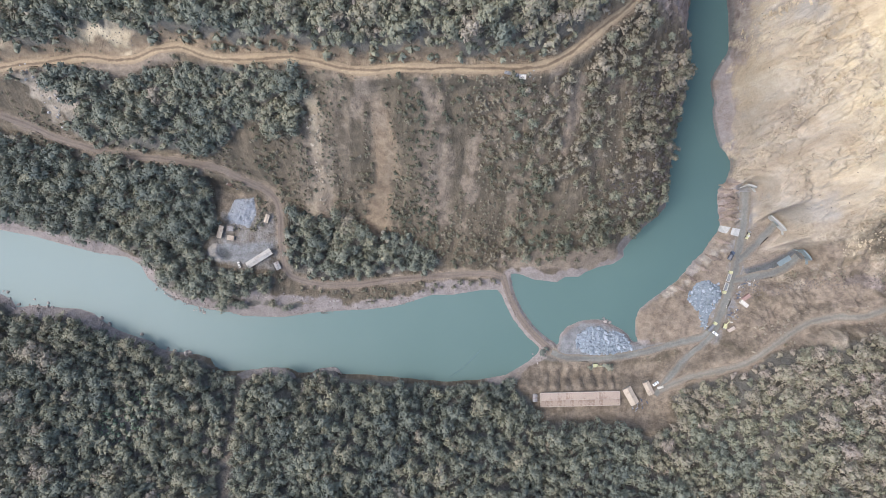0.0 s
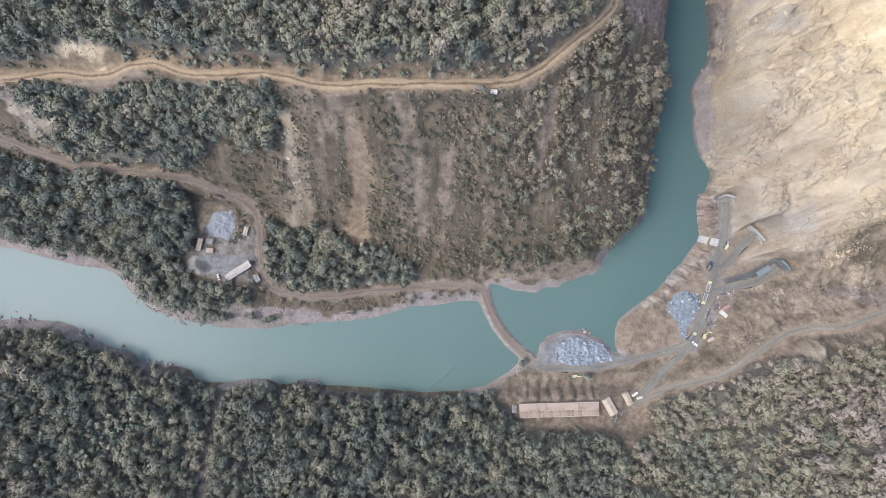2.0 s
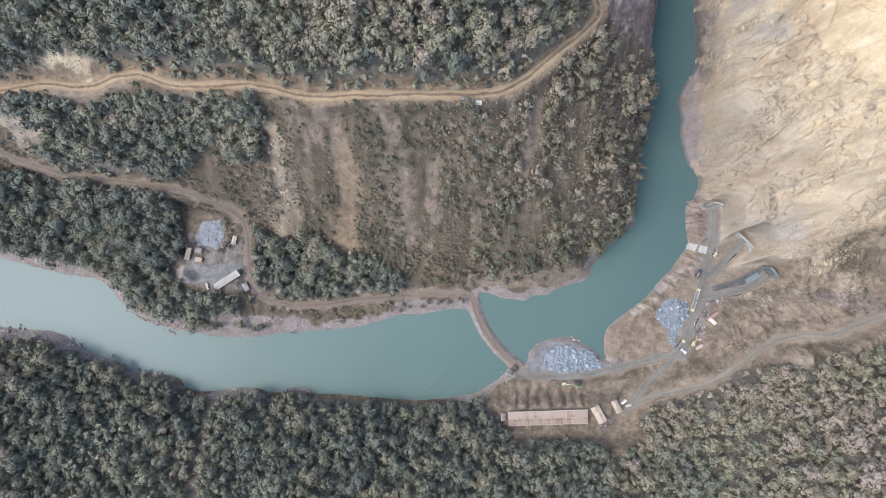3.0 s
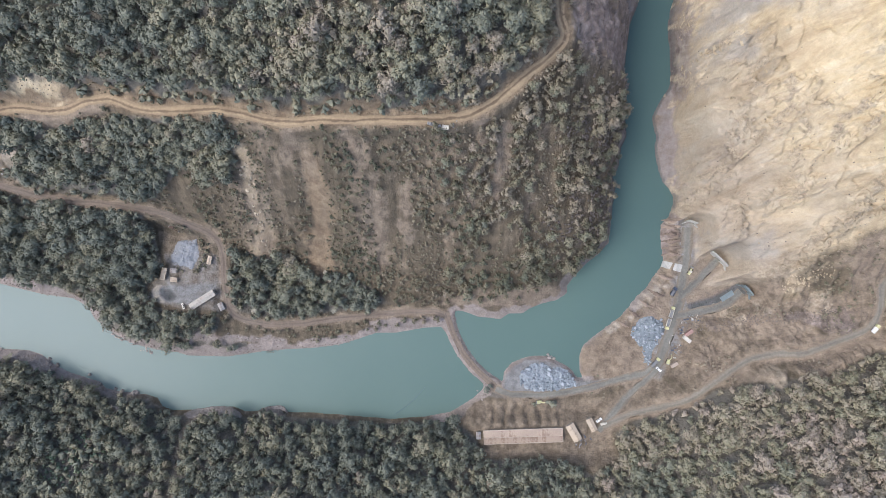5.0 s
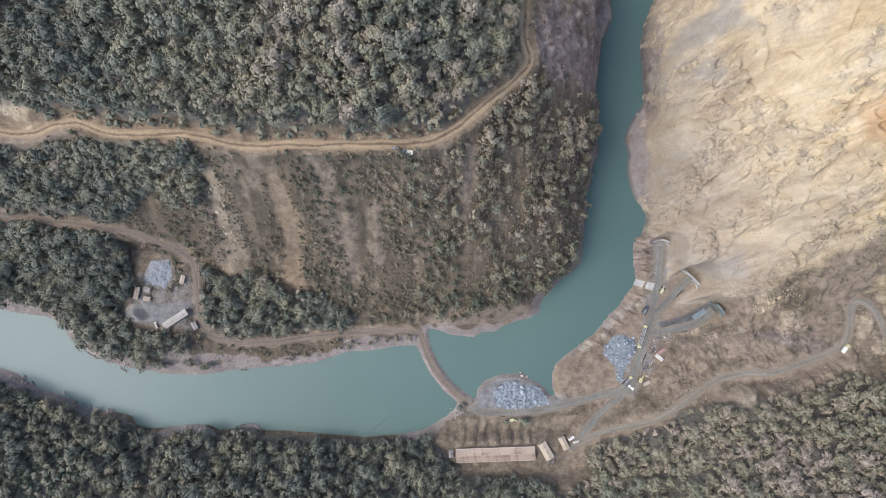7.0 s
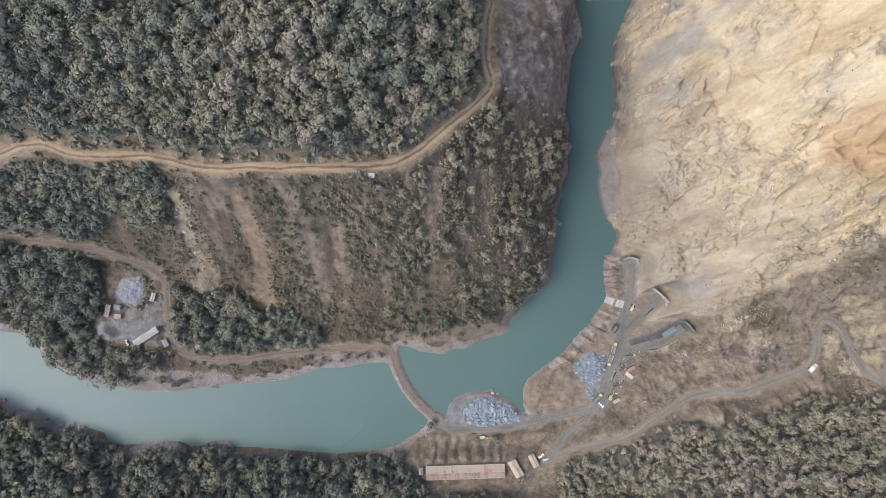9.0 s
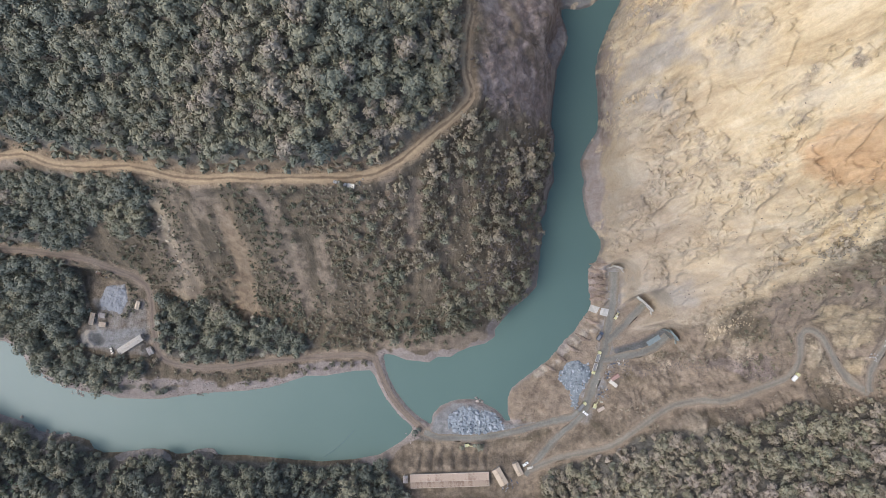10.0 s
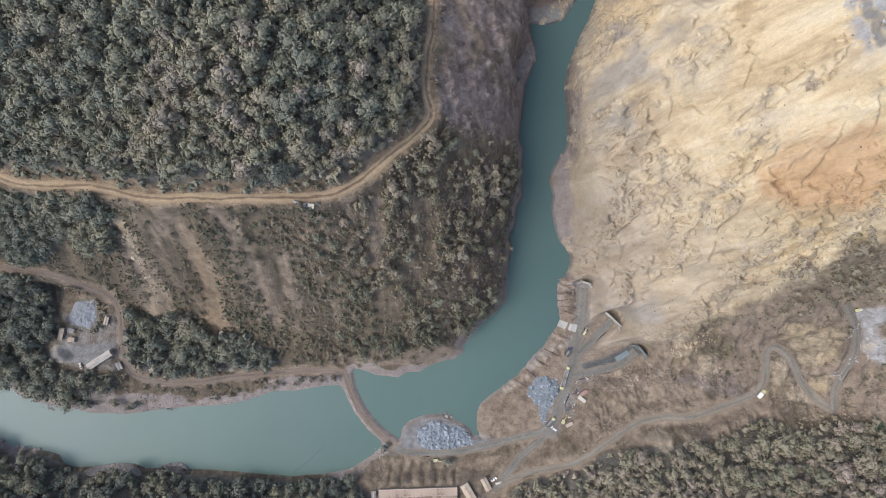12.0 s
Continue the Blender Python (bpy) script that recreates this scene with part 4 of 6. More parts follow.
# ---------------------------------------------------------------- roads
def ribbon(name, pts, level, width, mat, label, lift=0.12):
    side = np.gradient(pts, axis=0)
    side = np.c_[-side[:, 1], side[:, 0]] / np.hypot(*side.T)[:, None]
    cols = np.linspace(-1, 1, 11)
    run = np.arange(len(pts)) * 2.5
    rows = []
    for c in cols:
        half = width * 0.5 * (1 + 0.4 * abs(c) * perlin(run / 14, run * 0 + c * 3, 3) + 0.2 * abs(c) * perlin(run / 5, run * 0 + c * 3, 4))
        p = pts + side * (c * half)[:, None]
        z = np.maximum(ground_z(p[:, 0], p[:, 1]) + lift * 0.5, level + lift - 0.5 * abs(c) ** 3 - 0.08 * math.exp(-((abs(c) - 0.45) / 0.15) ** 2))
        rows.append(np.c_[p, z])
    verts = np.stack(rows, 1).reshape(-1, 3)
    me = mesh_of(name, verts, grid_tris(len(cols), len(pts)), mat, {"across": np.tile(cols, len(pts))}, True)
    return tagged(new(name, me), label, "road", kind="structure")


for order, (name, pts, level, width, mat) in enumerate(BEDS):
    text = {"rutted_tan_dirt": "rutted tan dirt road cut into the wooded slope", "brown_dirt": "brown dirt track along the river bank", "packed_olive_brown_dirt": "packed olive-brown dirt road winding up the bare hillside"}.get(mat.name, "dusty grey dirt road of the building site")
    ribbon(name, pts, level, width, mat, text, 0.1 + 0.035 * order)
dam = resample(CAUSEWAY, 2.5)
ribbon("road_causeway", dam, np.full(len(dam), 2.0), 4.2, ROAD_BROWN, "narrow brown earth causeway across the river")


# ---------------------------------------------------------------- trees
def ico(subdiv):
    bm = bmesh.new()
    bmesh.ops.create_icosphere(bm, subdivisions=subdiv, radius=1)
    v = np.array([p.co[:] for p in bm.verts])
    t = np.array([[q.index for q in f.verts] for f in bm.faces])
    bm.free()
    return v, t


ICO1, ICO2 = ico(1), ico(2)


OCTA = np.array([(1, 0, 0), (-1, 0, 0), (0, 1, 0), (0, -1, 0), (0, 0, 1), (0, 0, -1)], float), np.array([(0, 2, 4), (2, 1, 4), (1, 3, 4), (3, 0, 4), (2, 0, 5), (1, 2, 5), (3, 1, 5), (0, 3, 5)])


def crown_arrays(rng, radius, height, clumps, leaf, lobes, cone=0.2):
    """A crown of leaf clumps on several lobes round dark cores; its foot is at z = 0. cone: how far it narrows upwards."""
    centres, sizes = [np.array([rng.normal(0, 0.08), rng.normal(0, 0.08), height * (0.55 + 0.2 * cone)])], [radius * (0.55 - 0.15 * cone)]
    for k in range(lobes):
        a = 2 * math.pi * (k * 0.618 + rng.uniform(-0.12, 0.12))
        up = 0.2 + 0.5 * (k + 0.5) / lobes
        r = radius * rng.uniform(0.4, 0.72) * (1 - cone * up)
        centres.append(np.array([math.cos(a) * r, math.sin(a) * r, height * (up + rng.uniform(-0.08, 0.08))]))
        sizes.append(radius * rng.uniform(0.3, 0.5) * (1 - 0.5 * cone * up))
    verts, tris, n = [], [], 0
    for c, s, (cv, ct) in zip(centres, sizes, [ICO1] + [OCTA] * lobes):
        verts.append(cv * s * 0.66 * (1, 1, 0.85 + 0.5 * cone) * rng.uniform(0.85, 1.1, (len(cv), 1)) + c)
        tris.append(ct + n)
        n += len(cv)
    share = np.array(sizes) ** 2
    share = np.maximum(2, (clumps * share / share.sum()).astype(int))
    for c, s, m in zip(centres, sizes, share):
        for _ in range(m):
            z = rng.uniform(-0.3, 1)
            a = rng.uniform(0, 2 * math.pi)
            q = math.sqrt(1 - z * z)
            d = np.array([q * math.cos(a), q * math.sin(a), z])
            p = c + d * (1, 1, 0.9 + 0.5 * cone) * s * rng.uniform(0.8, 1.25)
            nrm = d + rng.normal(0, 0.24, 3)
            nrm /= np.linalg.norm(nrm)
            u = np.cross(nrm, rng.normal(0, 1, 3))
            u /= np.linalg.norm(u)
            w = np.cross(nrm, u)
            L, B = leaf * rng.uniform(0.7, 1.45), leaf * rng.uniform(0.45, 0.85)
            verts.append(np.array([p - u * L, p + w * B - nrm * B * 0.4, p + u * L - nrm * L * 0.2, p - w * B - nrm * B * 0.4]))
            tris.append(np.array([[0, 2, 1], [0, 3, 2]]) + n)
            n += 4
    return np.concatenate(verts), np.concatenate(tris)


def trunk_arrays(rng, height, girth, limbs=3):
    """A tapered trunk with its limbs."""
    verts, tris = [], []

    def limb(a, b, ra, rb, sides=5):
        a, b = np.array(a), np.array(b)
        n = sum(len(v) for v in verts)
        ang = np.arange(sides) * 2 * math.pi / sides
        ring = np.c_[np.cos(ang), np.sin(ang), np.zeros(sides)]
        verts.append(np.concatenate([a + ring * ra, b + ring * rb]))
        for k in range(sides):
            m = (k + 1) % sides
            tris.extend([[n + k, n + m, n + sides + m], [n + k, n + sides + m, n + sides + k]])

    limb((0, 0, -1.0), (rng.uniform(-0.3, 0.3), rng.uniform(-0.3, 0.3), height), girth, girth * 0.55, 5 if limbs else 3)
    for k in range(limbs):
        a = 2.1 * k + rng.uniform(0, 1)
        limb((0, 0, height * rng.uniform(0.6, 0.9)), (math.cos(a) * height * 0.4, math.sin(a) * height * 0.4, height * 1.4), girth * 0.45, girth * 0.2, 4)
    return np.concatenate(verts), np.array(tris)


rng = np.random.default_rng(4)


def grown(rng, r, h, clumps, leaf, lobes, trunk, girth, limbs=3, cone=0.2):
    """Crown and trunk of one tree."""
    cv, ct = crown_arrays(rng, r, h, clumps, leaf, lobes, cone)
    return cv + (0, 0, trunk * 0.75), ct, *trunk_arrays(rng, trunk, girth, limbs)


BROAD = [grown(rng, rng.uniform(4.4, 5.4), rng.uniform(5.5, 7.5), 200, 0.56, int(rng.integers(6, 9)), rng.uniform(2.0, 4.0), 0.3, 3, 0.15) for k in range(10)]
TALL = [grown(rng, rng.uniform(4.0, 4.9), rng.uniform(8.5, 11.5), 200, 0.56, int(rng.integers(7, 10)), rng.uniform(2.0, 3.5), 0.3, 3, 0.65) for k in range(10)]
TREES = BROAD + TALL
GREAT = [grown(rng, rng.uniform(4.4, 5.2), rng.uniform(6.0, 9.0), 380, 0.42, int(rng.integers(9, 13)), rng.uniform(2.0, 3.5), 0.3, 3, rng.uniform(0.15, 0.5)) for k in range(8)]
SAPLINGS = [grown(rng, rng.uniform(2.3, 3.2), rng.uniform(3.2, 4.8), 74, 0.46, int(rng.integers(3, 6)), rng.uniform(1.0, 1.8), 0.16, 2, rng.uniform(0.1, 0.5)) for k in range(10)]
SHRUBS = [grown(rng, rng.uniform(1.1, 1.9), rng.uniform(1.2, 1.9), 17, 0.58, 1, 0.4, 0.06, 0) for k in range(8)]


def rosette_arrays(rng):
    """A slim trunk with eight to ten long drooping leaves."""
    verts, tris, n, top = [], [], 0, rng.uniform(7.0, 9.0)
    count = int(rng.integers(8, 11))
    for k in range(count):
        a = 2 * math.pi * k / count + rng.uniform(-0.2, 0.2)
        d, s, length = np.array([math.cos(a), math.sin(a), 0]), np.array([-math.sin(a), math.cos(a), 0]), rng.uniform(2.6, 3.6)
        for j, (u, w, z) in enumerate(((0.0, 0.1, 0.0), (0.35, 0.5, 0.55), (0.75, 0.42, 0.3), (1.0, 0.05, -0.6))):
            c = np.array([0, 0, top]) + d * length * u + np.array([0, 0, z])
            verts += [c - s * w - (0, 0, w * 0.35), c + s * w - (0, 0, w * 0.35)]
            if j:
                m = n + 2 * j
                tris += [[m - 2, m - 1, m + 1], [m - 2, m + 1, m]]
        n += 8
    return np.array(verts), np.array(tris), *trunk_arrays(rng, top, 0.14, 0)


ROSETTES = [rosette_arrays(rng) for k in range(6)]
TWIGS = [grown(rng, rng.uniform(1.3, 2.2), rng.uniform(1.0, 1.5), 34, 0.42, 2, 0.3, 0.05, 0) for k in range(8)]


def scatter(rng, x0, x1, y0, y1, gap, dense, tries):
    """Places at least about gap apart, kept by the chance that dense(x, y) gives."""
    cells, out = {}, []
    xs, ys = rng.uniform(x0, x1, tries), rng.uniform(y0, y1, tries)
    keep = rng.uniform(0, 1, tries) < dense(xs, ys)
    gaps = gap * rng.uniform(0.75, 1.25, tries)
    for x, y, g in zip(xs[keep], ys[keep], gaps[keep]):
        i, j = int(x // gap), int(y // gap)
        if all((x - a) ** 2 + (y - b) ** 2 > g * g for p in (-1, 0, 1) for q in (-1, 0, 1) for a, b in cells.get((i + p, j + q), ())):
            cells.setdefault((i, j), []).append((x, y))
            out.append((x, y))
    return np.array(out)


def off_roads(x, y, room):
    return road_at(x, y) > room


def stand(rng, tiers, dense):
    """Places and crown radii for a closed wood: the big trees first, smaller ones in what room is left."""
    cells, out = {}, []
    for lo, hi, tries in tiers:
        xs, ys, rs = rng.uniform(-340, 435, tries), rng.uniform(-212, 302, tries), rng.uniform(lo, hi, tries)
        keep = rng.uniform(0, 1, tries) < dense(xs, ys)
        for x, y, r in zip(xs[keep], ys[keep], rs[keep]):
            i, j = int(x // 6), int(y // 6)
            if all((x - a) ** 2 + (y - b) ** 2 > (0.55 * (r + c)) ** 2 for p in (-2, -1, 0, 1, 2) for q in (-2, -1, 0, 1, 2) for a, b, c in cells.get((i + p, j + q), ())):
                cells.setdefault((i, j), []).append((x, y, r))
                out.append((x, y, r))
    out = np.array(out)
    return out[:, :2], out[:, 2]


def tree_tint(x, y, rng):
    """Dry brown crowns to the east and on the cut slope, green ones in the wet woods, south-west ones paled by painted
    haze.
    """
    dry = 0.2 * smooth(-120, 60, x) * smooth(20, 60, y) * smooth(150, 100, y) + (0.08 + 0.14 * smooth(-190, 40, x)) * smooth(90, 125, y)
    dry = dry + 0.44 * smooth(110, 190, x) * smooth(0, -40, y) * smooth(-12, 8, signed(x, y, EAST_GREEN))
    # haze over the south-west wood, painted as a paler leaf tint
    dry = dry + 0.14 * smooth(-60, -160, x) * smooth(-40, -70, y)
    dry = dry + 0.3 * (rng.uniform(0, 1, x.shape) > 0.93)
    return np.clip(0.25 + dry + fbm(x, y, 60, 2, 60) * 0.35 + rng.normal(0, 0.13, x.shape), 0.02, 0.98)


def joined(name, places, tints, scales, shapes, rng, label, category, leaf=LEAF):
    vs, ts, marks, bark, n = [], [], [], [], 0
    zs = ground_z(places[:, 0], places[:, 1])
    for (x, y), z, tint, s in zip(places, zs, tints, scales):
        cv, ct, tv, tt = shapes[rng.integers(len(shapes))]
        a = rng.uniform(0, 2 * math.pi)
        ca, sa, up = math.cos(a) * s, math.sin(a) * s, s * rng.uniform(0.85, 1.2)
        v = np.concatenate([cv, tv])
        vs.append(np.c_[v[:, 0] * ca - v[:, 1] * sa + x, v[:, 0] * sa + v[:, 1] * ca + y, v[:, 2] * up + z])
        ts += [ct + n, tt + n + len(cv)]
        bark += [np.zeros(len(ct)), np.ones(len(tt))]
        marks.append(np.full(len(v), tint))
        n += len(v)
    ob = new(name, mesh_of(name, np.concatenate(vs), np.concatenate(ts), leaf, {"tint": np.concatenate(marks)}, False, BARK, np.concatenate(bark)))
    return tagged(ob, label, category, kind="stuff")


def clearings(x, y):
    """1 where plants may grow, 0 on yards, bars, heaps and scars."""
    ok = np.ones_like(x)
    for area in (YARD, SHED_CLEARING, CAMP, SPIT, PAD_ROCK, BAR, BAR_TOP, BAR_WEST, RUBBLE_PAD, TURNOUT, SCREE_CUT, SANDBAR, WHITE_RUBBLE, GREEN_HOLLOW, SOUTH_GLADE, ROAD_MOUND, *TAN_MOUNDS):
        ok = ok * smooth(-1, 4, signed(x, y, area))
    ok = ok * (0.25 + 0.75 * smooth(-2, 3, signed(x, y, BARE_BANK)))
    for line, room in ((SCAR_ROCK, 5), (SCAR_RUST, 7), (SCREES[0], 5), (SCREES[1], 5), (SCREES[2], 4), (GULLY_SOUTH, 4.5), (ROCK_SHORE, 9), (SCREE_ROCKS, 5), (BARE_TRACK, 5), (STONE_BANK, 6), (BANK_NORTH[:5], 10), ([(66, -81), (73, -78)], 6), ([(58, -105), (66, -105)], 5)):
        ok = ok * smooth(room - 2, room + 3, near(x, y, line)[0])
    for line in SCARS:
        ok = ok * smooth(2.5, 7, near(x, y, line)[0])
    return ok


SEEN = [(-335, -175), (-335, 165), (-250, 170), (-90, 218), (100, 228), (165, 270), (300, 292), (335, 235), (425, 205), (432, -105), (335, -135), (270, -178)]


wood_at = tabled(lambda x, y: wooded(x, y, sampled(INNER_D, x, y)))
clear_at = tabled(clearings)
cliff_at = tabled(lambda x, y: bare_cliff(x, y, sampled(INNER_D, x, y)))
seen_at = tabled(lambda x, y: signed(x, y, SEEN))
zone_at = tabled(lambda x, y: signed(x, y, SHRUB_ZONE))
road_at = tabled(lambda x, y: np.minimum.reduce([near(x, y, [tuple(p) for p in pts[::2]])[0] - width * 0.5 for name, pts, level, width, mat in BEDS] + [near(x, y, CAUSEWAY)[0] - 3]))


def woodland(x, y):
    d = sampled(INNER_D, x, y)
    return wood_at(x, y) ** 2 * clear_at(x, y) * (seen_at(x, y) < 0) * np.where((y > -52) & (x < 10), smooth(5, 11, d), 1)


def far_wood(x, y):
    return wood_at(x, y) * (seen_at(x, y) > 0)


def open_slope(x, y):
    """The dry cut slope west of the river, with more trees towards the bend."""
    d = sampled(INNER_D, x, y)
    return (1 - wood_at(x, y)) * smooth(-150, -110, x) * smooth(0, -8, x - 205 + 22 * smooth(40, 80, y)) * smooth(-40, -5, y) * smooth(1, 4, d - 9 * smooth(14, 2, y) * smooth(30, 60, x)) * (1 - cliff_at(x, y))


def slope_trees(x, y):
    patches = smooth(-0.02, 0.14, fbm(x, y * 0.5, 26, 3, 71) + 0.06 + 0.2 * smooth(10, 70, x) + 0.1 * smooth(30, 5, y) - 0.3 * smooth(9, 2, np.abs(x - 75)))
    return open_slope(x, y) * patches * clear_at(x, y) * (1 - 0.75 * riverside(x, y)) * (1 - bare_neck(x, y)) ** 2 + 0.6 * smooth(3, -3, zone_at(x, y)) * smooth(-0.05, 0.2, fbm(x, y, 25, 2, 72))


def riverside(x, y):
    """Where leafless brush covers the slope above the river instead of trees."""
    d = sampled(INNER_D, x, y)
    return np.maximum(smooth(60, 30, d + fbm(x, y, 30, 3, 62) * 40) * smooth(70, 110, x) * smooth(215, 205, x) * smooth(15, 40, y), bare_neck(x, y))


def understorey(x, y):
    return np.minimum(1, woodland(x, y) ** 0.5 * 0.9 + 0.9 * smooth(3, -3, signed(x, y, SOUTH_GLADE)))


def thicket(x, y):
    d = sampled(INNER_D, x, y)
    c = cliff_at(x, y) * smooth(-6, 3, zone_at(x, y))
    grow = smooth(-0.2, 0.18, fbm(x, y * 0.3, 17, 3, 70)) * (1 - 0.88 * bare_neck(x, y))
    crag = 0.1 * smooth(15, 4, np.hypot(x - 252, (y - 81) * 0.8))
    dug = smooth(150, 175, x) * smooth(30, 10, y)
    grow = grow * (1 - dug) + dug * np.maximum(0.7 * smooth(0.05, 0.3, fbm(x, y, 24, 3, 74)), 0.9 * smooth(4, -3, signed(x, y, DARK_SCRUB)))
    return (1 - wood_at(x, y)) * ((1 - c) * grow + c * crag) * smooth(3, 8, d - 7 * smooth(14, 2, y) * smooth(30, 60, x) * smooth(150, 140, x)) * clear_at(x, y) * (seen_at(x, y) < 20)


rng = np.random.default_rng(8)
spots, radii = stand(rng, ((6.2, 8.6, 2600), (4.2, 6.0, 16000), (2.7, 4.0, 60000)), woodland)
free = off_roads(spots[:, 0], spots[:, 1], 3.0) & off_roads(spots[:, 0], spots[:, 1] - 5.0 * (spots[:, 0] < 100), 2.0)
spots, radii = spots[free], radii[free]
tints = tree_tint(spots[:, 0], spots[:, 1], rng)
sizes = radii / 4.4
solo = (spots[:, 0] > -120) & (spots[:, 0] < 97) & (spots[:, 1] > 104) & (spots[:, 1] < 178) & (radii > 3.6)
little = (radii < 4.0) & ~solo
grove, great = ~solo & ~little & (radii < 6.1), ~solo & (radii > 6.1)
joined("great_trees", spots[great], tints[great], sizes[great], GREAT, rng, "tall spreading trees that stand over the woodland", "trees")
joined("woodland", spots[grove], tints[grove], sizes[grove], TREES, rng, "dense grey-green broadleaf woodland on the valley slopes", "trees")
joined("young_wood", spots[little], tints[little], radii[little] / 2.2, SAPLINGS, rng, "young slender trees filling gaps in the woodland", "trees")
low = scatter(rng, -340, 435, -212, 302, 3.9, understorey, 40000)
low = low[off_roads(low[:, 0], low[:, 1], 1.5)]
joined("understorey", low, np.clip(tree_tint(low[:, 0], low[:, 1], rng) - 0.02, 0, 1), rng.uniform(1.9, 3.1, len(low)), SHRUBS, rng, "low dull green bushes under and between the trees", "bushes")
low = scatter(rng, -340, 435, -212, 302, 8.0, far_wood, 20000)
joined("distant_wood", low, tree_tint(low[:, 0], low[:, 1], rng), rng.uniform(2.6, 4.2, len(low)), SHRUBS, rng, "further woodland beyond the valley's rim", "trees")
low = scatter(rng, -340, 435, -212, 302, 3.7, slope_trees, 60000)
low = low[off_roads(low[:, 0], low[:, 1], 2.0)]
joined("slope_trees", low, np.clip(tree_tint(low[:, 0], low[:, 1], rng) - 0.02 + 0.5 * fbm(low[:, 0], low[:, 1], 30, 2, 75) + 0.5 * (zone_at(low[:, 0], low[:, 1]) < 6), 0, 1), rng.uniform(0.6, 1.1, len(low)) + 1.5 * smooth(20, 90, low[:, 0]) * rng.uniform(0, 1, len(low)) ** 2.5, SAPLINGS, rng, "half-dry brown and olive trees on the cut slope", "trees", SCRUB)
low = scatter(rng, 40, 205, -15, 130, 9.0, lambda x, y: open_slope(x, y) * smooth(0.0, 0.15, fbm(x, y, 34, 2, 76) + 0.08) * clear_at(x, y) * (1 - bare_neck(x, y)) ** 2, 4000)
low = low[off_roads(low[:, 0], low[:, 1], 4.0)]
joined("bend_trees", low, np.clip(rng.normal(0.5, 0.2, len(low)), 0, 1), rng.uniform(0.5, 1.0, len(low)), TREES, rng, "rounded half-dry trees above the river bend", "trees")
rosettes = scatter(rng, -115, 20, -20, 32, 6.0, lambda x, y: smooth(4, -2, signed(x, y, FOREST_GROVE)) * smooth(-0.05, 0.15, fbm(x, y, 22, 2, 63)), 420)
rosettes = rosettes[off_roads(rosettes[:, 0], rosettes[:, 1], 2.5)]
joined("rosette_palms", rosettes, rng.uniform(0, 1, len(rosettes)), rng.uniform(0.55, 0.85, len(rosettes)), ROSETTES, rng, "pale star-shaped palms among darker trees", "palms", PALE_LEAF)
low = scatter(rng, -340, 435, -212, 302, 1.85, thicket, 150000)
low = low[off_roads(low[:, 0], low[:, 1], 1.0)]
brushy = riverside(low[:, 0], low[:, 1]) > rng.uniform(0.1, 0.9, len(low))
twigs, low = low[brushy], low[~brushy]
joined("brush", twigs, np.clip(0.45 + fbm(twigs[:, 0], twigs[:, 1], 25, 3, 61) * 0.6 + rng.normal(0, 0.16, len(twigs)), 0, 1), rng.uniform(0.5, 1.25, len(twigs)), TWIGS, rng, "low leafless purple-brown brush above the river", "brush", BRUSH)
edge = smooth(0.05, 0.5, cliff_at(low[:, 0], low[:, 1]))
joined("shrubs", low, np.clip(tree_tint(low[:, 0], low[:, 1], rng) * 0.8 + 0.2 + 0.45 * edge, 0, 1), rng.uniform(0.45, 1.0, len(low)) * (1 + 0.8 * rng.uniform(0, 1, len(low)) ** 3) * (1 - 0.45 * edge), SHRUBS, rng, "dry brown and dull green shrubs on the open slope", "shrubs", SCRUB)

# the trees on the top of the wooded hill, each on its own
SOLO_LEAF = leaf_paint("hilltop_leaves", (0.0, (0.104, 0.112, 0.09)), (0.3, (0.15, 0.152, 0.112)), (0.55, (0.194, 0.18, 0.119)), (0.75, (0.22, 0.188, 0.138)), (1.0, (0.264, 0.216, 0.178)))
WORDS = {0.1: "dark grey-green broadleaf tree on the hilltop", 0.28: "dull green broadleaf tree on the hilltop", 0.45: "olive green broadleaf tree on the hilltop", 0.62: "half-dry olive-brown tree on the hilltop", 0.8: "dry tan-brown tree on the hilltop"}
stock = {tint: [(mesh_of("crown", cv, ct, SOLO_LEAF, {"tint": np.full(len(cv), tint)}), mesh_of("trunk", tv, tt, BARK)) for cv, ct, tv, tt in TREES + GREAT] for tint in WORDS}
for (x, y), tint, s in zip(spots[solo], tints[solo], sizes[solo]):
    fit_tint = min(WORDS, key=lambda v: abs(v - tint))
    crown, trunk = stock[fit_tint][rng.integers(len(TREES)) if s < 1.4 else len(TREES) + rng.integers(len(GREAT))]
    tree = thing("tree", pose(x, y, float(ground_z(x, y)), 0, 0, rng.uniform(0, 360)) @ Matrix.Diagonal((s, s, s * 1.05, 1)), WORDS[fit_tint], "tree", "trees of the hilltop wood")
    for name, me in (("trunk", trunk), ("crown", crown)):
        new(name, me).parent = tree


# ---------------------------------------------------------------- materials of built things
def plain_paint(name, colour, roughness=0.7, metallic=0.0, grime=0.35, scale=1.2):
    """A painted or cast surface with stains at two scales."""
    p = Paint(name, roughness, metallic).local()
    shade = p.math("ADD", p.math("MULTIPLY", p.noise(scale, 5, 0.65), 0.6), p.math("MULTIPLY", p.noise(scale * 7, 3, 0.6), 0.4))
    c = p.mix(1.0, colour, p.ramp(shade, (0.3, (1 - grime,) * 3), (0.7, (1 + grime * 0.4,) * 3)), "MULTIPLY")
    return p.colour(c).bump(p.noise(scale * 9, 3, 0.6), 0.25, 0.03).mat


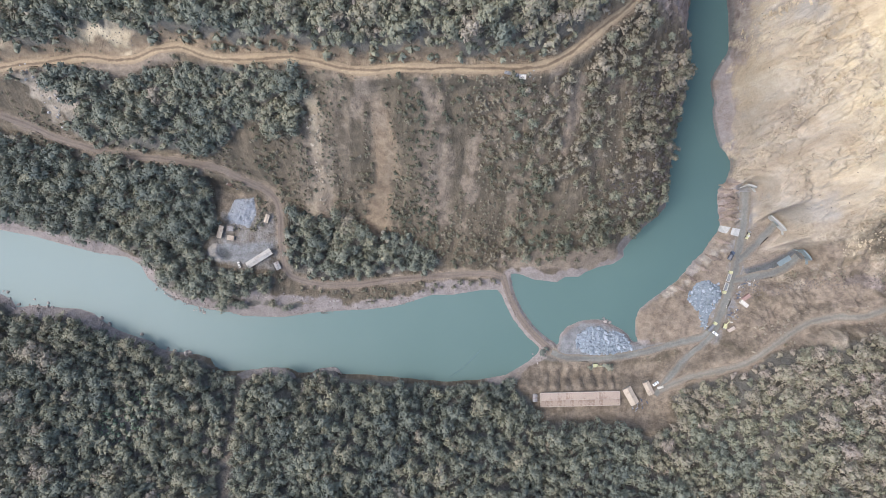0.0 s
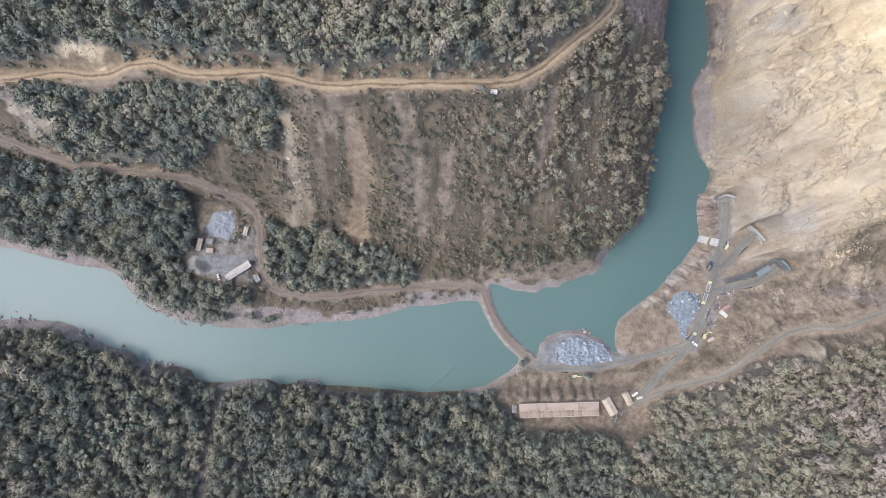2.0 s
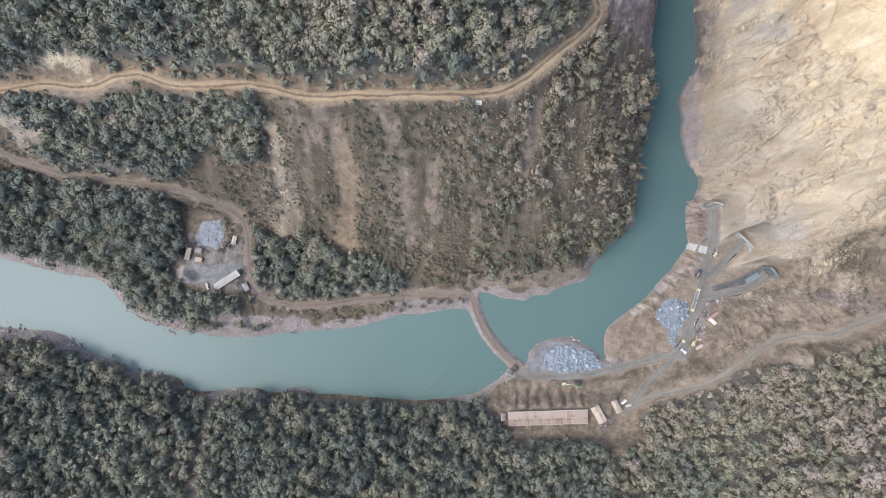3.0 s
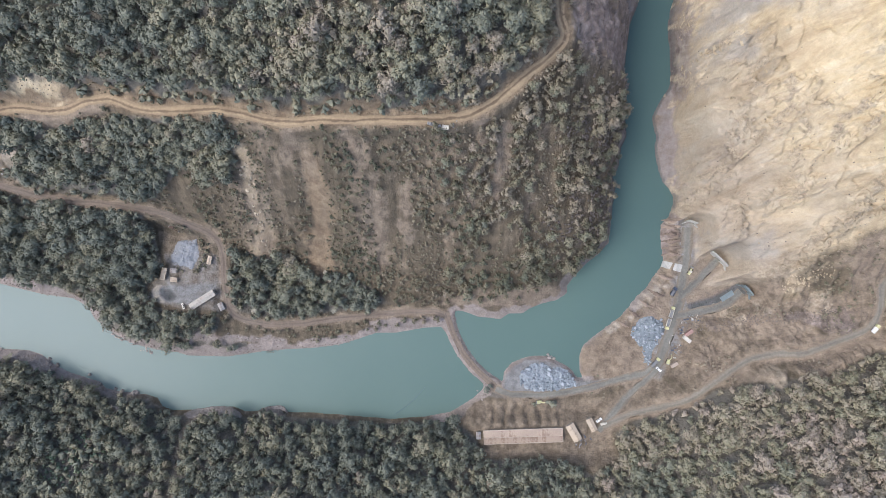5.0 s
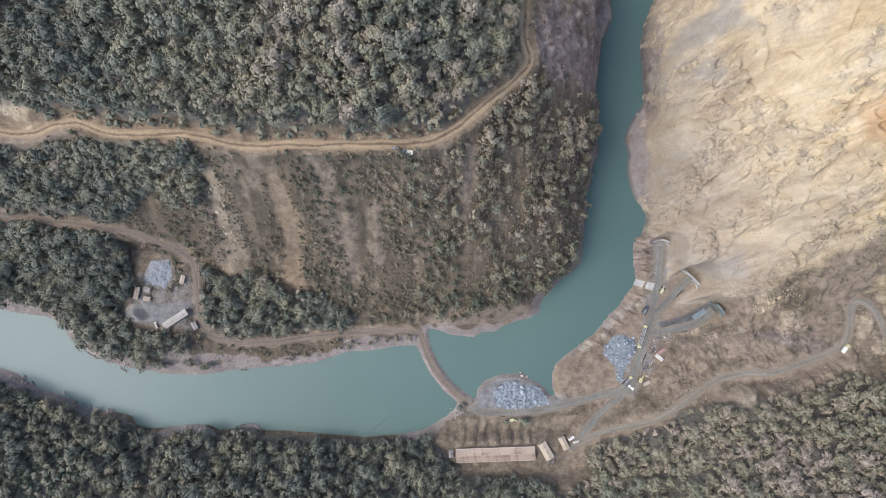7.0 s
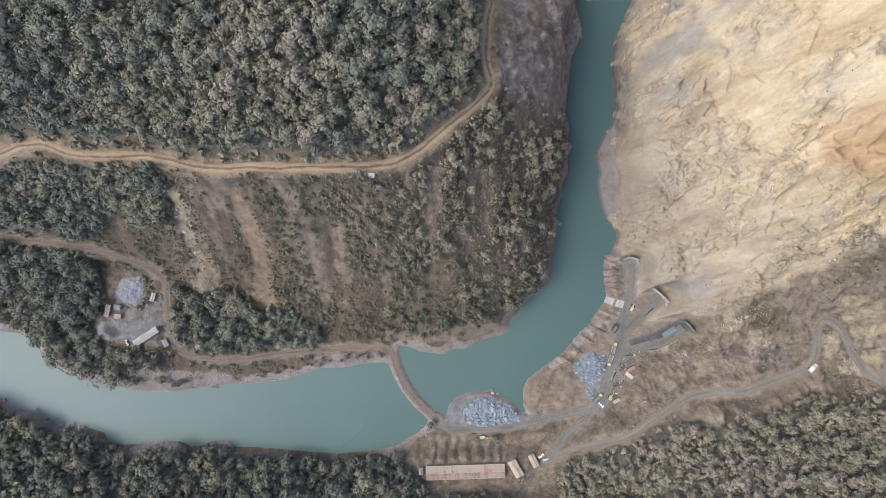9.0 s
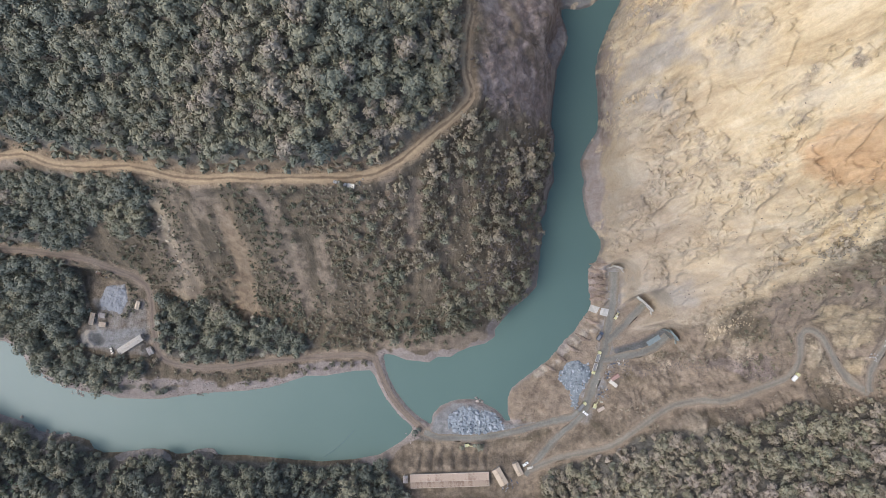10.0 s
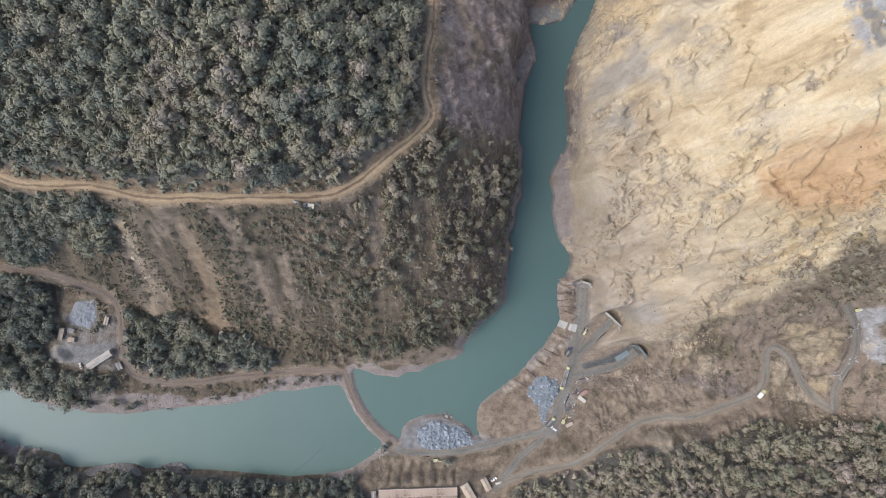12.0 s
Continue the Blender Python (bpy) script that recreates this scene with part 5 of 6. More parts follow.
def sheet_paint(name, colour, rust, amount):
    """Corrugated metal sheet, rusted in patches; every sheet a little different."""
    p = Paint(name, 0.6, 0.2).local()
    patch = p.math("ADD", p.noise(0.5, 5, 0.65), p.math("MULTIPLY_ADD", p.each(), 0.3, -0.15))
    c = p.mix(p.ramp(patch, (amount, (0, 0, 0)), (amount + 0.16, (1, 1, 1))), colour, rust)
    c = p.mix(0.6, c, p.ramp(p.noise(3.0, 4, 0.6), (0.3, (0.7, 0.7, 0.7)), (0.7, (1.15, 1.15, 1.15))), "MULTIPLY")
    return p.colour(c).mat


def stone_paint(name, dark, light):
    p = Paint(name, 0.88)
    tone = p.math("ADD", p.math("MULTIPLY", p.noise(0.45, 5, 0.65), 0.65), p.math("MULTIPLY", p.each(), 0.35))
    c = p.ramp(tone, (0.3, dark), (0.65, light))
    return p.colour(c).bump(p.noise(1.8, 5, 0.65), 0.6, 0.25).mat


ROOF_TAN = sheet_paint("tan_rusted_sheet", (0.3, 0.232, 0.178), (0.195, 0.135, 0.1), 0.5)
ROOF_RIM = plain_paint("pale_rim", (0.353, 0.294, 0.243))
ROOF_CREAM = sheet_paint("cream_sheet", (0.38, 0.31, 0.235), (0.27, 0.21, 0.155), 0.6)
ROOF_WHITE = sheet_paint("whitish_sheet", (0.36, 0.33, 0.285), (0.29, 0.25, 0.21), 0.55)
ROOF_GREY = sheet_paint("grey_sheet", (0.265, 0.243, 0.228), (0.206, 0.162, 0.132), 0.55)
WALL = plain_paint("dusty_plaster", (0.309, 0.272, 0.228))
WOOD = plain_paint("weathered_wood", (0.147, 0.11, 0.0809))
CONCRETE = plain_paint("pale_concrete", (0.34, 0.33, 0.3), 0.85, 0, 0.3, 0.4)
WET_CONCRETE = plain_paint("wet_blue_grey_concrete", (0.14, 0.169, 0.173), 0.5, 0, 0.3, 0.3)
YELLOW = plain_paint("dusty_yellow_paint", (0.46, 0.44, 0.24), 0.5, 0, 0.3)
WHITE = plain_paint("white_paint", (0.7, 0.7, 0.68), 0.45, 0, 0.2)
RUSTED = plain_paint("rusted_brown_paint", (0.09, 0.055, 0.04), 0.8)
CREAM = plain_paint("cream_paint", (0.5, 0.465, 0.4), 0.5)
STEEL = plain_paint("worn_grey_steel", (0.221, 0.221, 0.221), 0.5, 0.4)
BLUE_STEEL = plain_paint("dark_blue_steel", (0.0588, 0.0735, 0.103), 0.5, 0.3)
RUBBER = plain_paint("black_rubber", (0.0184, 0.0184, 0.0184), 0.9)
GLASS = Paint("dark_glass", 0.08).colour((0.0221, 0.0294, 0.0331)).mat
BLUE_STONE = stone_paint("blue_grey_blasted_rock", (0.125, 0.142, 0.154), (0.25, 0.276, 0.298))
TAN_STONE = stone_paint("pale_tan_rock", (0.2, 0.165, 0.12), (0.4, 0.335, 0.25))
FROST_STONE = stone_paint("whitish_blue_blasted_rock", (0.14, 0.157, 0.173), (0.285, 0.307, 0.327))
PINK_STONE = stone_paint("pinkish_river_stone", (0.147, 0.125, 0.11), (0.309, 0.265, 0.235))
WHITE_STONE = stone_paint("whitish_rubble", (0.206, 0.191, 0.173), (0.367, 0.353, 0.334))
LOOSE_STONE = stone_paint("brown_broken_stone", (0.0882, 0.0713, 0.0588), (0.213, 0.176, 0.147))
GREY_GRAVEL = stone_paint("pale_grey_gravel", (0.136, 0.14, 0.145), (0.187, 0.193, 0.202))


# ---------------------------------------------------------------- small shapes
def box(bm, x, y, z, sx, sy, sz, bevel=0.0, taper=1.0, shift=0.0):
    """A box that stands on z, bevelled, its top narrowed and shifted along x."""
    made = bmesh.ops.create_cube(bm, size=1)["verts"]
    for v in made:
        k = taper if v.co.z > 0 else 1.0
        v.co = Vector((x + v.co.x * sx * k + (shift if v.co.z > 0 else 0), y + v.co.y * sy * k, z + (v.co.z + 0.5) * sz))
    if bevel:
        edges = list({e for v in made for e in v.link_edges})
        bmesh.ops.bevel(bm, geom=edges, offset=bevel, segments=1, affect="EDGES")
    return bm


def tube(bm, a, b, ra, rb, sides=10):
    """A tapered round bar from a to b."""
    a, b = Vector(a), Vector(b)
    m = Matrix.Translation((a + b) / 2) @ (b - a).to_track_quat("Z", "Y").to_matrix().to_4x4()
    bmesh.ops.create_cone(bm, cap_ends=True, segments=sides, radius1=ra, radius2=rb, depth=(b - a).length, matrix=m)
    return bm


def slab_part(name, parent, material, x, y, z, sx, sy, sz, bevel=0.03, taper=1.0, shift=0.0, label=""):
    return part(name, box(bmesh.new(), x, y, z, sx, sy, sz, bevel, taper, shift), material, parent, label)


def level(x, y):
    return float(ground_z(x, y))


# ---------------------------------------------------------------- sheds and huts
def corrugated(length, width, thick=0.05, waves=4):
    """One roof sheet of corrugated metal, width along x and length down y."""
    n = waves * 4 + 1
    xs = np.linspace(-width / 2, width / 2, n)
    zs = 0.05 * np.sin(np.arange(n) * math.pi / 2)
    verts, tris = [], []
    for y in (0.0, -length):
        for x, z in zip(xs, zs):
            verts += [(x, y, z), (x, y, z - thick)]
    m = 2 * n
    for k in range(n - 1):
        a = 2 * k
        tris += [(a, a + 2, m + a + 2), (a, m + a + 2, m + a), (a + 1, m + a + 3, a + 3), (a + 1, m + a + 1, m + a + 3)]
    return np.array(verts), np.array(tris)


def gable_shed(name, m, length, width, eaves, rise, sheets, roof, label, category, rim=None, openings=3, group=""):
    """A long building: four walls, door openings, and a gable roof of single sheets with a ridge cap."""
    shed = thing(name, m, label, category, group)
    wall_l, wall_w, t = length - 0.6, width - 0.6, 0.18
    for y in (-wall_w / 2, wall_w / 2):
        slab_part("wall", shed, WALL, 0, y, -0.6, wall_l, t, eaves + 0.6, 0.02)
    for x in (-wall_l / 2, wall_l / 2):
        bm = box(bmesh.new(), x, 0, -0.6, t, wall_w - t - 0.01, eaves + 0.6, 0.0)
        tip = [bm.verts.new((x + s * t / 2, yy, zz)) for s in (-1, 1) for yy, zz in ((-wall_w / 2 + t, eaves), (wall_w / 2 - t, eaves), (0, eaves + rise * 0.9))]
        bm.faces.new(tip[:3]), bm.faces.new(tip[3:])
        part("gable_wall", bm, WALL, shed)
    for k in range(openings):
        x = (k + 0.5 - openings / 2) * wall_l / openings
        slab_part("door", shed, WOOD, x, -wall_w / 2 - t / 2 - 0.02, 0.0, 1.1, 0.05, 2.05, 0.01, label="dark plank door")
        slab_part("window", shed, GLASS, x + min(1.8, wall_l / openings * 0.32), -wall_w / 2 - t / 2 - 0.02, 1.0, 1.0, 0.05, 0.9, 0.01)
    slope = math.hypot(width / 2, rise)
    v, tri = corrugated(slope + 0.15, length / sheets * 1.03)
    me = mesh_of("roof_sheet", v, tri, roof)
    tilt = math.degrees(math.atan2(rise, width / 2))
    for k in range(sheets):
        x = (k + 0.5 - sheets / 2) * length / sheets
        for turn in (0, 180):
            ob = new("roof_sheet", me)
            ob.parent = shed
            lift = 0.02 * (k % 2)
            ob.matrix_basis = pose(x, 0, eaves + rise + 0.08 + lift, 0, 0, turn) @ pose(0, 0, 0, tilt, 0, 0)
    bm = bmesh.new()
    tube(bm, (-length / 2, 0, eaves + rise + 0.12), (length / 2, 0, eaves + rise + 0.12), 0.16, 0.16, 8)
    part("ridge_cap", bm, rim or roof, shed)
    if rim:
        for y in (-width / 2, width / 2):
            slab_part("gutter", shed, rim, 0, y, eaves - 0.15, length + 0.3, 0.55, 0.3, 0.05, label="pale concrete eaves edge")
        for x in (-length / 2, length / 2):
            slab_part("verge", shed, rim, x, 0, eaves + 0.05, 0.5, width, 0.25, 0.05)
    return shed


gable_shed("long_shed", pose(93.9, -105.3, 9.5, 0, 0, 1.5), 54.8, 9.4, 3.0, 1.1, 19, ROOF_TAN, "long low shed with a rusted tan sheet roof and pale eaves", "shed", ROOF_RIM, 7)
gable_shed("house", pose(129.1, -103.2, 9.5, 0, 0, 119), 12.6, 5.9, 2.8, 0.7, 6, ROOF_CREAM, "small house with a cream sheet roof beside the long shed", "house")
gable_shed("house", pose(141.6, -97.9, 9.2, 0, 0, 116), 9.4, 4.2, 2.8, 0.6, 5, ROOF_CREAM, "small cream-roofed house beside parked cars", "house", None, 2)
gable_shed("hut", pose(62.7, -104.8, level(62.7, -104.8), 0, 0, 90), 5.2, 3.0, 2.3, 0.3, 3, ROOF_GREY, "little grey-roofed hut at the end of the long shed", "hut", None, 1)
gable_shed("warehouse", pose(-128.2, -7.5, 12.5, 0, 0, 32), 19.4, 4.4, 3.2, 0.6, 9, ROOF_WHITE, "narrow shed with a whitish sheet roof in the camp yard", "shed", None, 4)
gable_shed("house", pose(-155.2, 10.8, 12.5, 0, 0, 76), 8.6, 3.2, 2.7, 0.5, 4, ROOF_CREAM, "narrow cream-roofed house at the edge of the camp", "house", None, 2)
gable_shed("hut", pose(-123.1, 19.9, 12.5, 0, 0, 75), 5.9, 2.8, 2.3, 0.4, 3, ROOF_CREAM, "small cream-roofed hut beside the camp track", "hut", None, 1)
gable_shed("hut", pose(-116.6, -12.8, level(-116.6, -12.8), 0, 0, -65), 5.6, 3.4, 2.3, 0.4, 3, ROOF_GREY, "small grey-brown roofed hut under trees", "hut", None, 1)
gable_shed("hut", pose(-148.4, 13.0, 12.5, 0, 0, -10), 4.6, 3.0, 2.2, 0.25, 3, ROOF_GREY, "low grey-roofed lean-to beside the camp house", "hut", None, 1)
gable_shed("hut", pose(-148.2, 6.6, 12.5, 0, 0, -8), 4.8, 3.0, 2.2, 0.25, 3, ROOF_CREAM, "low pale-roofed lean-to beside the camp house", "hut", None, 1)
gable_shed("hut", pose(-167.4, -5.8, level(-167.4, -5.8), 0, 0, 70), 2.6, 2.3, 2.0, 0.25, 2, ROOF_WHITE, "tiny whitish hut at the wood's edge", "hut", None, 1)


def container(m, label, material, length=6.1):
    box_thing = thing("site_container", m, label, "container", "site containers")
    slab_part("body", box_thing, material, 0, 0, 0.15, length, 2.4, 2.45, 0.05)
    for k in range(9):
        slab_part("roof_rib", box_thing, material, (k - 4) * length / 9.5, 0, 2.6, 0.12, 2.3, 0.05, 0.01)
    slab_part("door", box_thing, STEEL, length / 2 + 0.03, 0, 0.3, 0.06, 2.1, 2.1, 0.01)
    for x in (-length / 2 + 0.3, length / 2 - 0.3):
        slab_part("skid", box_thing, WOOD, x, 0, -0.2, 0.3, 2.4, 0.35, 0.02)


container(pose(209.6, -39.4, level(209.6, -39.4), 0, 0, -38), "dusty beige site container on the yard's edge", CREAM)
container(pose(210.9, -35.0, level(210.9, -35.0), 0, 0, 35), "reddish-brown site container beside the beige one", plain_paint("red_brown_paint", (0.3, 0.19, 0.16)))
container(pose(200.6, -57.2, level(200.6, -57.2), 0, 0, 30), "pale flat-topped site container by the junction", ROOF_RIM, 5.0)


# ---------------------------------------------------------------- vehicles
def wheel(parent, x, y, r, w=0.3):
    tyre = part("wheel", tube(bmesh.new(), (x, y - w / 2, r), (x, y + w / 2, r), r, r, 14), RUBBER, parent)
    part("rim", tube(bmesh.new(), (x, y - w / 2 - 0.02, r), (x, y + w / 2 + 0.02, r), r * 0.5, r * 0.5, 10), STEEL, tyre)


def tipper(m, label, cab_paint, bed_paint, length=7.6, load=None):
    truck = thing("tipper_truck", m, label, "truck", "trucks of the site")
    half = length / 2
    for y in (-0.42, 0.42):
        slab_part("chassis_rail", truck, STEEL, 0, y, 0.75, length, 0.14, 0.28, 0.02)
    cab = slab_part("cab", truck, cab_paint, half - 0.9, 0, 0.8, 1.8, 2.4, 1.9, 0.12, 0.93)
    slab_part("windscreen", cab, GLASS, half - 0.02, 0, 1.7, 0.06, 2.0, 0.75, 0.02)
    slab_part("roof_visor", cab, cab_paint, half - 0.1, 0, 2.66, 0.5, 2.0, 0.1, 0.03)
    slab_part("bumper", truck, cab_paint, half + 0.1, 0, 0.5, 0.25, 2.4, 0.35, 0.05)
    bl, mid = length - 2.2, -half + (length - 2.2) / 2
    bed = slab_part("tipper_bed", truck, bed_paint, mid, 0, 1.15, bl, 2.45, 0.14, 0.02)
    for y in (-1.18, 1.18):
        slab_part("side_board", bed, bed_paint, mid, y, 1.29, bl, 0.1, 1.15, 0.02)
        for k in range(4):
            slab_part("stake", bed, bed_paint, mid + (k - 1.5) * bl / 4.2, y * 1.05, 1.2, 0.12, 0.1, 1.25, 0.01)
    for x in (mid - bl / 2 + 0.05, mid + bl / 2 - 0.05):
        slab_part("end_board", bed, bed_paint, x, 0, 1.29, 0.1, 2.26, 1.15 if x < mid else 1.4, 0.02)
    slab_part("bed_floor", bed, load or STEEL, mid, 0, 1.3, bl - 0.25, 2.2, 0.35 if load else 0.05, 0.03)
    for x in (half - 1.1, -half + 1.1, -half + 2.3):
        for y in (-1.0, 1.0):
            wheel(truck, x, y, 0.5)
    return truck


def car(m, label, paint, pickup=False):
    auto = thing("pickup_truck" if pickup else "car", m, label, "car", "parked cars")
    slab_part("body", auto, paint, 0, 0, 0.32, 4.4, 1.75, 0.6, 0.12, 0.97)
    if pickup:
        slab_part("cabin", auto, paint, 0.55, 0, 0.92, 1.7, 1.65, 0.75, 0.15, 0.82)
        slab_part("windscreen", auto, GLASS, 1.33, 0, 0.98, 0.3, 1.4, 0.5, 0.03, 0.8, -0.2)
        for y in (-0.8, 0.8):
            slab_part("bed_side", auto, paint, -1.25, y, 0.9, 1.8, 0.08, 0.45, 0.02)
        slab_part("tailgate", auto, paint, -2.15, 0, 0.9, 0.08, 1.6, 0.45, 0.02)
    else:
        slab_part("cabin", auto, GLASS, -0.15, 0, 0.9, 2.5, 1.6, 0.52, 0.15, 0.78)
        slab_part("roof", auto, paint, -0.15, 0, 1.4, 1.7, 1.25, 0.07, 0.03)
    for y in (-0.6, 0.6):
        slab_part("headlight", auto, GLASS, 2.17, y, 0.6, 0.08, 0.35, 0.18, 0.02)
    for x in (-1.35, 1.4):
        for y in (-0.8, 0.8):
            wheel(auto, x, y, 0.34, 0.22)


def excavator(m, label, paint=None):
    paint = paint or YELLOW
    digger = thing("excavator", m, label, "excavator", "diggers of the site")
    for y in (-1.0, 1.0):
        slab_part("track", digger, RUBBER, 0, y, 0.0, 3.6, 0.55, 0.85, 0.25)
    part("turntable", tube(bmesh.new(), (0, 0, 0.8), (0, 0, 1.05), 0.8, 0.8, 16), STEEL, digger)
    slab_part("engine_deck", digger, paint, -0.6, 0, 1.05, 2.6, 2.3, 1.0, 0.15)
    slab_part("counterweight", digger, STEEL, -2.0, 0, 1.05, 0.6, 2.3, 0.9, 0.15)
    cab = slab_part("cab", digger, paint, 0.75, 0.7, 1.05, 1.4, 0.95, 1.7, 0.1)
    slab_part("cab_glass", cab, GLASS, 1.42, 0.7, 1.5, 0.08, 0.8, 1.1, 0.02)
    part("boom", tube(bmesh.new(), (0.8, -0.3, 1.6), (3.6, -0.3, 3.9), 0.36, 0.26, 6), paint, digger)
    part("arm", tube(bmesh.new(), (3.5, -0.3, 4.0), (5.4, -0.3, 1.9), 0.26, 0.18, 6), paint, digger)
    part("cylinder", tube(bmesh.new(), (1.4, -0.3, 1.5), (2.9, -0.3, 3.0), 0.12, 0.09, 8), STEEL, digger)
    slab_part("bucket", digger, STEEL, 5.4, -0.3, 0.9, 0.9, 1.1, 0.9, 0.12, 0.7)


def loader(m, label):
    machine = thing("wheel_loader", m, label, "loader", "diggers of the site")
    slab_part("rear_body", machine, YELLOW, -1.4, 0, 0.9, 2.6, 1.8, 1.2, 0.15)
    slab_part("front_frame", machine, YELLOW, 1.0, 0, 0.8, 1.6, 1.1, 0.7, 0.1)
    slab_part("cab", machine, CREAM, -0.3, 0, 1.5, 1.3, 1.4, 1.7, 0.1)
    for y in (-0.5, 0.5):
        part("lift_arm", tube(bmesh.new(), (0.6, y, 1.6), (2.7, y, 0.7), 0.14, 0.12, 6), YELLOW, machine)
    slab_part("bucket", machine, STEEL, 3.1, 0, 0.15, 1.0, 2.6, 1.0, 0.12, 0.8)
    for x in (-1.6, 1.2):
        for y in (-1.0, 1.0):
            wheel(machine, x, y, 0.7, 0.5)


def parked(x, y, turn):
    return pose(x, y, level(x, y) + 0.2, 0, 0, turn)


tipper(parked(199.2, -20.3, 72), "tipper truck with a yellow cab and dusty white bed", YELLOW, CREAM)
tipper(parked(196.6, -28.6, 252), "tipper truck with a yellow cab, tail to another truck", YELLOW, CREAM)
tipper(parked(187.6, -55.6, 50), "dusty tipper truck with a yellow cab at the junction", YELLOW, STEEL)
tipper(parked(319.4, -28.8, 50), "white-bedded tipper truck on the hillside road", YELLOW, WHITE, 6.0, WHITE)
tipper(parked(200.4, -5.9, 60), "dark blue tipper truck near the tunnel yard", BLUE_STEEL, BLUE_STEEL, 6.2)
tipper(parked(41.3, 93.2, 172), "dusty cream box truck beside the upper dirt road", STEEL, CREAM, 6.0, CREAM)
car(parked(190.2, -60.6, -40), "white car at the site junction", WHITE)
car(parked(147.2, -95.2, 35), "white car beside the small house", WHITE)
car(parked(150.4, -97.6, 15), "cream pickup beside the small house", CREAM, True)
car(parked(-142.6, -12.0, 110), "pale van-sized car at the end of the camp shed", CREAM)
car(parked(34.7, 95.2, 165), "grey pickup beside the upper dirt road", STEEL, True)
excavator(parked(106.6, -83.6, 5), "yellow excavator on the river road")
excavator(parked(196.8, -55.0, 70), "yellow excavator beside scrap machinery")
excavator(parked(-146.7, 42.9, 330), "rusty brown excavator on the bare ground above the camp", RUSTED)
loader(parked(212.4, 8.3, 60), "yellow and grey wheel loader on the tunnel road")
loader(parked(355.3, 30.5, 10), "yellow wheel loader on the rubble pad")


# ---------------------------------------------------------------- adits in the rock face
def portal(m, span, height, wing, label, wall=CONCRETE):
    """A concrete face with an arched opening, a short lining closed by a sheet for the tunnel's darkness, and two wing
    walls.
    """
    adit = thing("tunnel_portal", m, label, "tunnel portal", "tunnel portals")
    bm = bmesh.new()
    arch = [(-span / 2, 0.0)] + [(-span / 2 * math.cos(a), height * 0.55 + span / 2 * math.sin(a)) for a in np.linspace(0, math.pi, 11)] + [(span / 2, 0.0)]
    outer = [(-wing, 0.0)] + [(-wing * math.cos(a) if 0 < k < 10 else math.copysign(wing, -math.cos(a)), height + 1.6 + 1.2 * math.sin(a)) for k, a in enumerate(np.linspace(0, math.pi, 11))] + [(wing, 0.0)]
    rows = []
    for y in (0.0, 1.1):
        rows.append([[bm.verts.new((x, y, z)) for x, z in ring] for ring in (arch, outer)])
    n = len(arch)
    for k in range(n - 1):
        for q, flip in ((0, False), (1, True)):
            a, b = rows[q]
            f = [a[k], a[k + 1], b[k + 1], b[k]]
            bm.faces.new(f[::-1] if flip else f)
        bm.faces.new([rows[0][1][k], rows[0][1][k + 1], rows[1][1][k + 1], rows[1][1][k]])
        bm.faces.new([rows[0][0][k + 1], rows[0][0][k], rows[1][0][k], rows[1][0][k + 1]])
    part("face_wall", bm, wall, adit)
    bm = bmesh.new()
    deep = [[bm.verts.new((x * 0.98, y, z * 0.98)) for x, z in arch] for y in (0.3, 1.05)]
    for k in range(n - 1):
        bm.faces.new([deep[0][k], deep[0][k + 1], deep[1][k + 1], deep[1][k]])
    # added sheet behind the arch, in place of the dark tunnel beyond
    bm.faces.new(deep[1])
    part("lining", bm, WET_CONCRETE, adit, "short wet tunnel lining closed by a dark sheet")
    for s in (-1, 1):
        bm = box(bmesh.new(), 0, 0, -0.5, 2.9, 0.6, height * 0.6, 0.05)
        bmesh.ops.transform(bm, matrix=pose(s * (wing + 1.0), -0.9, 0, 0, 0, s * -38), verts=bm.verts)
        part("wing_wall", bm, wall, adit)


portal(pose(213.0, 42.0, level(213, 39), 0, 0, -18), 4.2, 4.6, 3.2, "pale concrete tunnel portal at the end of the yard road")
portal(pose(231.0, 16.5, level(228, 12), 0, 0, -44), 5.0, 4.6, 7.5, "wide pale concrete tunnel portal at the cliff's foot")
portal(pose(250.4, -5.6, level(246, -9), 0, 0, -50), 5.0, 5.0, 4.6, "dark wet tunnel portal cut into the slope", WET_CONCRETE)
ramp = thing("concrete_ramp", pose(200.0, 10.8, 0), "pale concrete slabs on the steep river bank", "slab")
ramp_rim = [((196.0, 15.6), (193.9, 11.5)), ((200.2, 14.4), (198.0, 10.0)), ((204.0, 13.5), (202.2, 8.6)), ((207.4, 12.8), (206.0, 7.6))]
for (a, b), (c, d) in zip(ramp_rim[:-1], ramp_rim[1:]):
    bm = bmesh.new()
    top = [bm.verts.new((x - 200.0 + (0.06 if (x, y) in (a, b) else -0.06), y - 10.8, level(np.clip(x, 196.5, 206.0), y) + 0.55)) for x, y in (a, b, d, c)]
    foot = [bm.verts.new(v.co - Vector((0, 0, 1.3))) for v in top]
    bm.faces.new(top), bm.faces.new(foot[::-1])
    for k in range(4):
        bm.faces.new([top[k - 1], foot[k - 1], foot[k], top[k]])
    bmesh.ops.recalc_face_normals(bm, faces=bm.faces)
    part("slab", bm, CONCRETE, ramp)
apron = thing("concrete_apron", pose(238.5, -9.5, level(238.5, -9.5), 0, 0, 32), "wet blue-grey concrete apron before a tunnel", "slab")
slab_part("slab", apron, WET_CONCRETE, 0, 0, -0.2, 10.0, 3.6, 0.45, 0.08)


